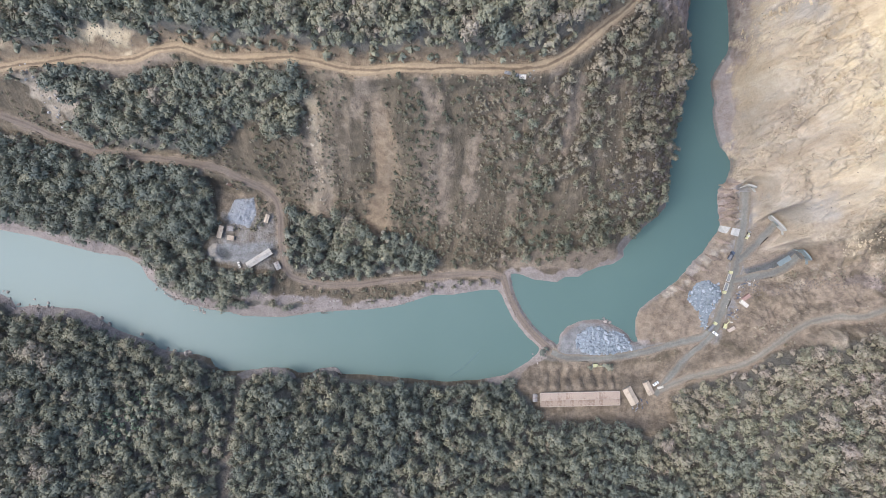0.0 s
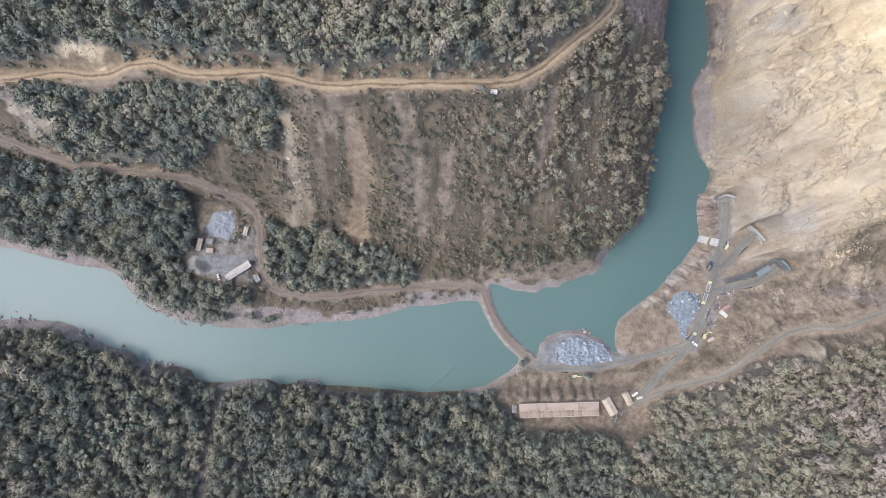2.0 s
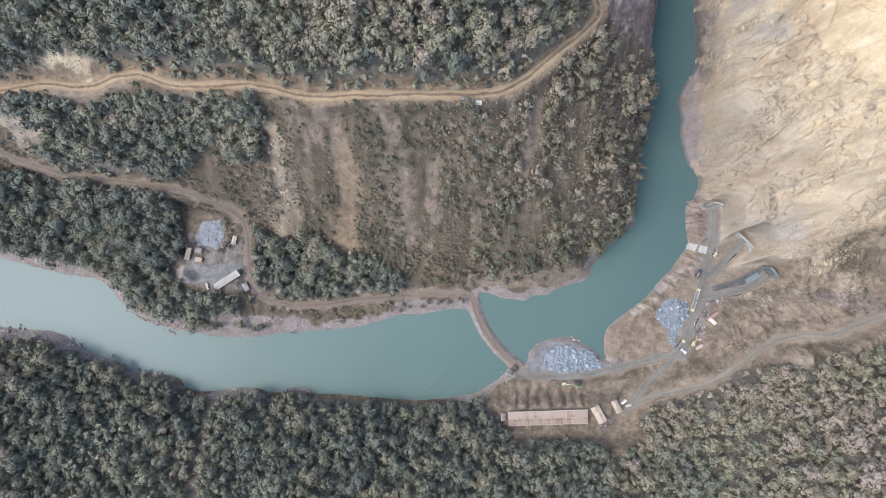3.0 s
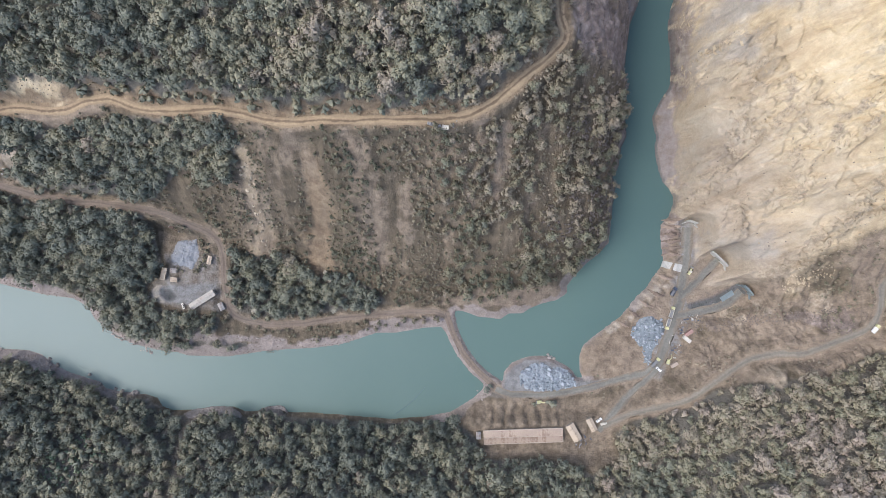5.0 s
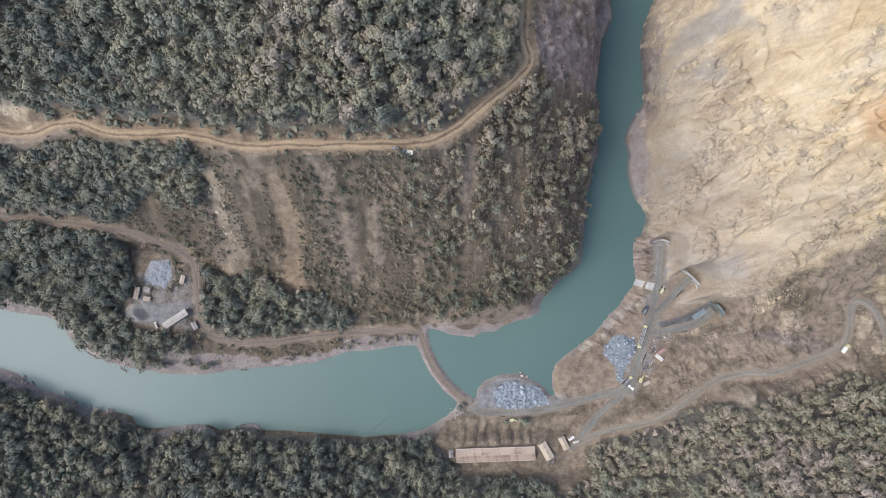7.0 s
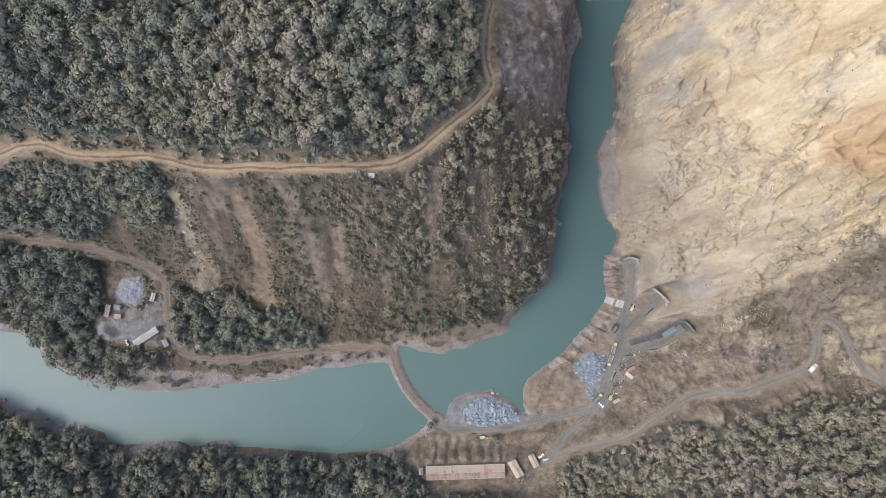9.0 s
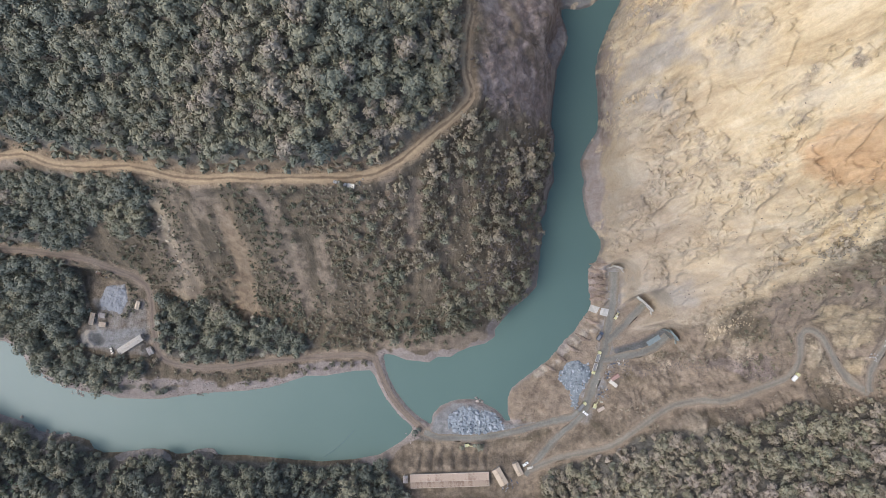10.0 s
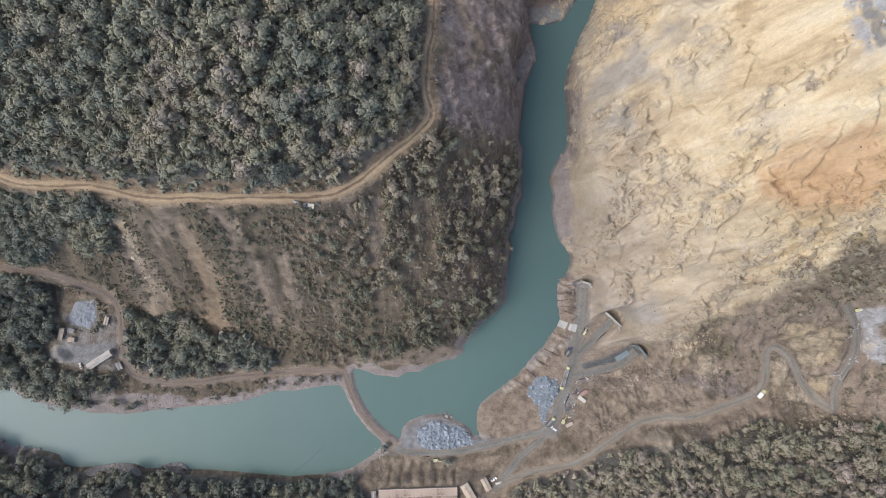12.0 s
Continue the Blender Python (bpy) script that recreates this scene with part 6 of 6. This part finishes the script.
# ---------------------------------------------------------------- stones
def boulder_arrays(rng, squash):
    v = ICO2[0].copy()
    for _ in range(11):
        n = rng.normal(0, 1, 3)
        n /= np.linalg.norm(n)
        cut = rng.uniform(0.4, 0.8)
        over = np.maximum(v @ n - cut, 0)
        v -= over[:, None] * n
    v *= rng.uniform(0.92, 1.08, (len(v), 1))
    return v * (1, rng.uniform(0.7, 1.0), squash), ICO2[1]


rng = np.random.default_rng(21)
ROCKS = [boulder_arrays(rng, rng.uniform(0.6, 0.9)) for _ in range(10)]
CHIPS = [(ICO1[0] * rng.uniform(0.7, 1.2, (len(ICO1[0]), 1)) * (1, 0.8, 0.7), ICO1[1]) for _ in range(8)]
STONES = {}
for key, mat in (("blue", BLUE_STONE), ("frost", FROST_STONE), ("tan", TAN_STONE), ("pink", PINK_STONE), ("white", WHITE_STONE)):
    STONES[key] = [mesh_of("boulder", v, t, mat) for v, t in ROCKS]


def inside_places(rng, area, count, gap):
    xs, ys = [p[0] for p in area], [p[1] for p in area]
    return scatter(rng, min(xs), max(xs), min(ys), max(ys), gap, lambda x, y: (signed(x, y, area) < -0.5).astype(float), count)


def boulder_heap(name, area, top, big, stones, label, mat):
    """A mound of small broken rock with single boulders bedded in it."""
    cx, cy = np.mean([p[0] for p in area]), np.mean([p[1] for p in area])
    base = level(cx, cy)
    heap = thing(name, pose(cx, cy, base), label, "rock heap")
    xs, ys = np.meshgrid(np.arange(cx - 30, cx + 30, 0.8), np.arange(cy - 30, cy + 30, 0.8))
    s = signed(xs.ravel(), ys.ravel(), area)
    up = smooth(1, -7, s + fbm(xs.ravel(), ys.ravel(), 9, 3, 81) * 5) * top * (0.6 + 0.8 * np.abs(fbm(xs.ravel(), ys.ravel(), 7, 3, 82))) + fbm(xs.ravel(), ys.ravel(), 2.2, 2, 83) * 0.5 - 0.5 * smooth(-1, 1, s) - 2.0 * smooth(0, 4, s)
    z = ground_z(xs.ravel(), ys.ravel()) + up
    keep = s < 2.5
    tri = grid_tris(xs.shape[1], xs.shape[0])
    tri = tri[keep[tri].all(1)]
    ids, tri = np.unique(tri, return_inverse=True)
    new("mound", mesh_of("mound", np.c_[xs.ravel() - cx, ys.ravel() - cy, z - base][ids], tri.reshape(-1, 3), mat)).parent = heap
    for lo, hi, gap, n in big:
        for x, y in inside_places(rng, area, n, gap):
            r = rng.uniform(lo, hi)
            i = int(np.argmin((xs.ravel() - x) ** 2 + (ys.ravel() - y) ** 2))
            choice = STONES["frost"] if stones is STONES["blue"] and hi > 1.5 else stones
            ob = new("boulder", choice[rng.integers(len(choice))])
            ob.parent = heap
            ob.matrix_basis = pose(x - cx, y - cy, z[i] - base + r * 0.25, rng.uniform(-25, 25), rng.uniform(-25, 25), rng.uniform(0, 360)) @ Matrix.Scale(r, 4)


boulder_heap("boulder_heap", PILE_RIVER, 2.2, [(1.6, 2.8, 4.6, 260), (0.9, 1.5, 2.2, 600), (0.4, 0.8, 1.4, 500)], STONES["blue"], "heap of pale blue-grey blasted boulders on a river pad", BLUE_STONE)
boulder_heap("boulder_heap", PILE_YARD, 3.0, [(1.0, 1.8, 3.8, 260), (0.5, 1.0, 2.2, 400), (0.3, 0.6, 1.4, 400)], STONES["blue"], "heap of blue-grey blasted rock beside the yard road", BLUE_STONE)
boulder_heap("gravel_heap", GRAVEL, 2.4, [(0.3, 0.5, 2.6, 60)], STONES["white"], "heap of pale grey gravel in the camp", GREY_GRAVEL)


def single_stones(name, places, lo, hi, stones, label, group, sink=0.3):
    for x, y in places:
        r = rng.uniform(lo, hi)
        ob = new(name, stones[rng.integers(len(stones))])
        ob.matrix_basis = pose(x, y, max(level(x, y), -0.25) + r * sink, rng.uniform(-20, 20), rng.uniform(-20, 20), rng.uniform(0, 360)) @ Matrix.Scale(r, 4)
        tagged(ob, label, "boulder", group)


def strewn(line, count, spread):
    """Places strewn along a line."""
    pts = resample(line, 0.5)
    at = pts[rng.integers(0, len(pts), count)]
    return at + rng.normal(0, spread, at.shape)


single_stones("boulder", strewn(ROCK_SHORE, 95, 2.4), 0.45, 1.3, STONES["pink"], "pinkish grey boulder on the stony river shore", "boulders of the stony shore")
single_stones("boulder", strewn(BANK_SOUTH[-14:-6], 16, 1.0), 0.9, 2.2, STONES["pink"], "dark grey boulder at the river's edge", "boulders of the south bank")
single_stones("boulder", strewn(BANK_SOUTH[-5:], 18, 1.8), 0.7, 1.7, STONES["pink"], "grey boulder standing in the shallow water", "boulders of the south bank")
single_stones("boulder", strewn([(64.5, -80.5), (70, -77.5)], 12, 1.4), 0.5, 1.2, STONES["pink"], "broken grey rock at the causeway's foot", "rocks at the causeway")
single_stones("boulder", [(116.3, -52.0), (114.2, -53.0), (117.6, -53.2), (113.4, -50.6)], 1.0, 1.9, STONES["pink"], "dark boulder in the water beside the rock pad", "boulders beside the rock pad")
for at in ((365.1, -3.6), (359.0, -13.2), (370.1, 1.4), (372.5, 10.3), (356.5, 18.5)):
    single_stones("boulder", np.array(at) + rng.normal(0, 1.8, (11, 2)), 0.35, 1.0, STONES["white"], "whitish broken block beside the rubble road", "white rubble blocks")
single_stones("boulder", np.array([(47.5, 94.8)]) + rng.normal(0, 1.3, (6, 2)), 0.3, 0.7, STONES["white"], "white stone beside the upper road", "stones of the upper road")


def ledge(line, width, label, group="rock ledges of the south bank", rock=None):
    """A long weathered rock shelf, broken into steps, that follows the bank."""
    pts = resample(line, 0.6)
    side = np.gradient(pts, axis=0)
    side = np.c_[side[:, 1], -side[:, 0]] / np.hypot(*side.T)[:, None]
    cols = np.linspace(0, 1, 14)
    run = np.arange(len(pts)) * 0.6
    ends = np.minimum(1, np.minimum(run, run[::-1]) / 5 + 0.15)
    rows = []
    for c in cols:
        out = (c - 0.25) * width * ends * (1 + 0.5 * perlin(run / 5, run * 0 + 7, 41))
        p = pts + side * (out + perlin(run / 2.2, run * 0 + c * 5, 42) * 0.8)[:, None]
        step = fbm(p[:, 0], p[:, 1], 4.5, 3, 43) * 2.5
        up = 1.5 * math.sin(math.pi * min(1, c * 1.1 + 0.03)) ** 0.5 + np.floor(step) * 0.3 + fbm(p[:, 0], p[:, 1], 1.2, 2, 44) * 0.25
        rows.append(np.c_[p, np.maximum(ground_z(p[:, 0], p[:, 1]), -0.3) + np.where((c == 0) | (c == 1), -0.6, up)])
    verts = np.stack(rows, 1).reshape(-1, 3)
    base = verts.mean(0) * (1, 1, 0)
    ob = new("rock_ledge", mesh_of("rock_ledge", verts - base, grid_tris(len(cols), len(pts)), rock or PALE_ROCK))
    ob.matrix_basis = pose(*base)
    tagged(ob, label, "rock", group)


PALE_ROCK = stone_paint("weathered_bank_rock", (0.11, 0.0919, 0.0794), (0.243, 0.209, 0.184))
BROWN_ROCK = stone_paint("brown_layered_rock", (0.095, 0.07, 0.055), (0.235, 0.18, 0.14))
ledge(LEDGES[0], 5.0, "long weathered brown-grey rock ledge at the water's edge")
ledge(LEDGES[1], 7.0, "broad pale grey rock ledge at the water's edge")
ledge(BANK_SOUTH[9:12], 3.0, "low broken grey rock ledge under bankside trees")
for k in range(6):
    ledge([(194.6 + 0.3 * (k % 2), 19.5 + 5.0 * k), (200.0, 21.0 + 5.0 * k + rng.uniform(-1, 1)), (206.0, 19.5 + 5.0 * k)], 3.8, "brown layered rock shelf between river and tunnel road", "rock shelves of the site bank", BROWN_ROCK)
for a, b in (((190.5, 7.0), (200.0, 3.0)), ((184.5, -4.5), (194.0, -9.0)), ((178.0, -11.5), (186.5, -16.5)), ((171.0, -19.0), (178.0, -24.0)), ((162.5, -26.5), (170.0, -31.0))):
    ledge([a, ((a[0] + b[0]) / 2, (a[1] + b[1]) / 2 + rng.uniform(-1, 1)), b], 3.4, "tan layered rock shelf on the yard's river bank", "rock shelves of the site bank", BROWN_ROCK)
for place in ((302.5, 178.0), (311.5, 176.0), (312.5, 166.0), (305.0, 160.5)):
    single_stones("boulder", np.array(place) + rng.normal(0, 2.6, (12, 2)), 0.35, 1.1, STONES["white"], "whitish broken block at the top of the bare slope", "white rubble blocks")
single_stones("boulder", strewn(SCREE_ROCKS, 34, 3.2), 0.5, 1.4, STONES["white"], "whitish slab of rock on the scree", "rocks of the scree")
single_stones("boulder", strewn(SCAR_ROCK, 46, 3.0), 0.6, 1.7, STONES["tan"], "pale tan rock breaking out of the cut slope", "rocks of the cut slope")
single_stones("boulder", strewn(STONE_BANK, 24, 2.0), 0.5, 1.2, STONES["pink"], "pinkish grey boulder on the sandy river bank", "boulders of the sandy bank")

# broken stone along the track below the great slope, too much to count
vs, ts, n = [], [], 0
pieces = [strewn(DEBRIS, 420, 2.2), inside_places(rng, DARK_ROCKS, 520, 1.0), inside_places(rng, SCREE_CUT, 160, 1.6), strewn([(205, -34), (213, -27), (224, -30)], 140, 3.0), strewn(BANK_NORTH[2:12], 160, 1.6), strewn(BANK_NORTH[12:18], 120, 1.8),
          rng.uniform((206, 20), (330, 160), (90, 2)), strewn(CAUSEWAY, 140, 2.2)]
for x, y in np.concatenate(pieces):
    v, t = CHIPS[rng.integers(len(CHIPS))]
    r, a = rng.uniform(0.2, 0.7), rng.uniform(0, 6.28)
    vs.append(np.c_[(v[:, 0] * math.cos(a) - v[:, 1] * math.sin(a)) * r + x, (v[:, 0] * math.sin(a) + v[:, 1] * math.cos(a)) * r + y, v[:, 2] * r + level(x, y)])
    ts.append(t + n)
    n += len(v)
tagged(new("loose_stones", mesh_of("loose_stones", np.concatenate(vs), np.concatenate(ts), LOOSE_STONE)), "loose broken stones on banks and bare slopes", "stones", kind="stuff")

# ---------------------------------------------------------------- scrap, boat, boom, palm
def scrap_heap(at, count, spread, label):
    """Pipes and blocks of broken machinery, thrown together."""
    scrap = thing("scrap_machinery", pose(*at, level(*at)), label, "machinery", "scrap beside the yard")
    for k in range(count):
        x, y = rng.normal(0, spread[0]), rng.normal(0, spread[1])
        z = level(at[0] + x, at[1] + y) - level(*at)
        a = rng.uniform(0, math.pi)
        L = rng.uniform(0.8, 2.6)
        bm = bmesh.new()
        if k % 3:
            tube(bm, (x, y, z + rng.uniform(0.1, 0.5)), (x + math.cos(a) * L, y + math.sin(a) * L, z + rng.uniform(0.3, 1.4)), 0.14, 0.14, 6)
        else:
            box(bm, x, y, z - 0.2, rng.uniform(0.8, 2.0), rng.uniform(0.6, 1.3), rng.uniform(0.6, 1.5), 0.08)
        part("pipe" if k % 3 else "machine_block", bm, (BLUE_STEEL, STEEL, CREAM, BLUE_STEEL, STEEL)[k % 5], scrap)


scrap_heap((203.2, -46.1), 30, (1.9, 3.6), "tangle of dark blue and pale scrap machinery")
scrap_heap((206.5, -33.0), 14, (1.2, 2.6), "white and grey scrap pipes beside the yard road")
scrap_heap((215.0, -25.5), 16, (3.6, 1.2), "loose pale pipes and boxes along the yard's edge")
for at, words in (((136.5, -107.5), "dark litter of planks and sheets beside the houses"), ((133.0, -111.0), "scattered dark boards behind the houses")):
    pile = thing("board_pile", pose(*at, level(*at)), words, "boards")
    for k in range(12):
        bm = box(bmesh.new(), 0, 0, 0, rng.uniform(1.2, 2.6), rng.uniform(0.2, 0.8), 0.06, 0.01)
        bmesh.ops.transform(bm, matrix=pose(rng.normal(0, 2.0), rng.normal(0, 1.2), 0.1 + 0.05 * k, rng.uniform(-6, 6), 0, rng.uniform(0, 180)), verts=bm.verts)
        part("board", bm, (BLUE_STEEL, WOOD, STEEL)[k % 3], pile)

boat = thing("boat", pose(-85.6, -47.0, -0.1, 0, 0, -12), "small dark wooden boat moored at the bank", "boat")
bm = box(bmesh.new(), 0, 0, 0, 4.6, 1.3, 0.7, 0.0, 1.15)
bmesh.ops.delete(bm, geom=[f for f in bm.faces if f.normal.z > 0.9], context="FACES_ONLY")
for v in bm.verts:
    v.co.y *= 1 - 0.75 * max(0, v.co.x / 2.3) ** 3
part("hull", bm, WOOD, boat)
for x in (-1.2, 0.2):
    slab_part("thwart", boat, WOOD, x, 0, 0.45, 0.3, 1.25, 0.05, 0.01)

bm = bmesh.new()
line = resample(BOOM, 2.0)
for k, (p, q) in enumerate(zip(line[:-1], line[1:])):
    tube(bm, (*p, 0.02), (*q, 0.02), 0.3, 0.3, 6)
boom = thing("sunken_pole", pose(0, 0, 0), "long grey-green pole lying awash in the river", "pole")
part("pole", bm, plain_paint("algae_grey", (0.09, 0.14, 0.14)), boom)

palm = thing("palm_tree", pose(-183.0, 15.0, level(-183, 15), 0, 0, 10), "palm with pale spreading fronds above the wood", "tree")
part("trunk", tube(bmesh.new(), (0, 0, -1), (0.4, 0.2, 10.5), 0.28, 0.18, 8), BARK, palm)
FROND = plain_paint("pale_frond", (0.17, 0.18, 0.135))
for k in range(17):
    a = k * 2 * math.pi / 17 + rng.uniform(-0.2, 0.2)
    d, side = Vector((math.cos(a), math.sin(a), 0)), Vector((-math.sin(a), math.cos(a), 0))
    bm, last, L = bmesh.new(), None, rng.uniform(6.4, 8.2)
    for j in range(7):
        u = j / 6
        c = Vector((0.4, 0.2, 10.5)) + d * L * u + Vector((0, 0, 1.4 * math.sin(u * 2.6) - 2.2 * u * u))
        w = 0.55 * math.sin(math.pi * min(0.98, u * 0.85 + 0.12))
        row = [bm.verts.new(c - side * w - Vector((0, 0, w * 0.5))), bm.verts.new(c), bm.verts.new(c + side * w - Vector((0, 0, w * 0.5)))]
        if last:
            for i in (0, 1):
                bm.faces.new([last[i], last[i + 1], row[i + 1], row[i]])
        last = row
    part("frond", bm, FROND, palm)

# crags on the great bare slope: angular blocks bedded in the face, of the same rock
rng = np.random.default_rng(33)


def craggy(x, y):
    d = sampled(INNER_D, x, y)
    m = crag_bands(x, y, d)
    lines = smooth(0.22, 0.42, fbm(x * 0.9 + y * 0.25, y * 0.7 - x * 0.3, 20, 3, 28, True))
    return cliff_at(x, y) * m * lines * smooth(2, 4, d) * smooth(0, 5, signed(x, y, YARD)) * smooth(0, 3, signed(x, y, BAR)) * (seen_at(x, y) < 5)


blocks = scatter(rng, 190, 432, -10, 292, 1.0, craggy, 75000)
blocks = blocks[off_roads(blocks[:, 0], blocks[:, 1], 1.5)]
CUBE = np.array([(x, y, z) for x in (-1, 1) for y in (-1, 1) for z in (-1, 1)], float)
SIDES = np.array([(0, 1, 3), (0, 3, 2), (4, 6, 7), (4, 7, 5), (0, 4, 5), (0, 5, 1), (2, 3, 7), (2, 7, 6), (0, 2, 6), (0, 6, 4), (1, 5, 7), (1, 7, 3)])
count = len(blocks)
r = 0.2 + 0.75 * rng.uniform(0, 1, (count, 1, 1)) ** 2.6
v = CUBE[None] * rng.uniform(0.5, 1.15, (count, 8, 3)) * r * np.stack([rng.uniform(1.2, 3.0, count), rng.uniform(0.5, 1.0, count), np.full(count, 1.0)], 1)[:, None]
turns = np.array([Euler((p, q, a)).to_matrix() for p, q, a in zip(rng.normal(0, 0.4, count), rng.normal(0, 0.4, count), rng.normal(1.95, 0.55, count))])
v = np.einsum("nij,nkj->nki", turns, v) + np.c_[blocks, ground_z(blocks[:, 0], blocks[:, 1])][:, None]
vs = v.reshape(-1, 3)
ts = (SIDES[None] + 8 * np.arange(count)[:, None, None]).reshape(-1, 3)
vd = sampled(INNER_D, vs[:, 0], vs[:, 1])
# blocks share the ground's painted sun-patch tone
high = smooth(200, 330, vs[:, 0] + 0.6 * (vs[:, 1] - 60) + fbm(vs[:, 0], vs[:, 1], 60, 3, 96) * 50)
bank = 0.42 * smooth(24, 5, vd + fbm(vs[:, 0], vs[:, 1], 25, 3, 99) * 20) * smooth(40, 60, vs[:, 1])
tint = 1.05 * smooth(10, -10, signed(vs[:, 0], vs[:, 1], RUST_SLOPE) + fbm(vs[:, 0], vs[:, 1], 30, 3, 90) * 12)
tagged(new("crags", mesh_of("crags", vs, ts, GROUND, {"cliff": np.ones(len(vs)), "high": high, "sand": bank, "ochre": tint})), "broken tan rock ledges on the bare slope", "rocks", kind="stuff")

rng = np.random.default_rng(51)
low = inside_places(rng, GREEN_HOLLOW, 300, 1.2)
GLADE = leaf_paint("glade_leaves", (0.0, (0.09, 0.125, 0.08)), (1.0, (0.17, 0.19, 0.13)))
GREEN = leaf_paint("fresh_green_leaves", (0.0, (0.035, 0.075, 0.04)), (1.0, (0.07, 0.14, 0.075)))
joined("green_bushes", low, rng.uniform(0, 1, len(low)), rng.uniform(0.5, 0.9, len(low)), SHRUBS, rng, "patch of fresh green bushes in a hollow", "bushes", GREEN)
low = inside_places(rng, CAMP_SCRUB, 400, 1.3)
joined("camp_bushes", low, rng.uniform(0.1, 0.6, len(low)), rng.uniform(0.6, 1.3, len(low)), SHRUBS, rng, "low dull green bushes round the gravel heap", "bushes", SCRUB)
low = inside_places(rng, SOUTH_GLADE, 500, 2.2)
joined("glade_bushes", low, rng.uniform(0, 0.8, len(low)), rng.uniform(0.9, 1.8, len(low)), SHRUBS, rng, "low fresh green bushes in a woodland glade", "bushes", GLADE)
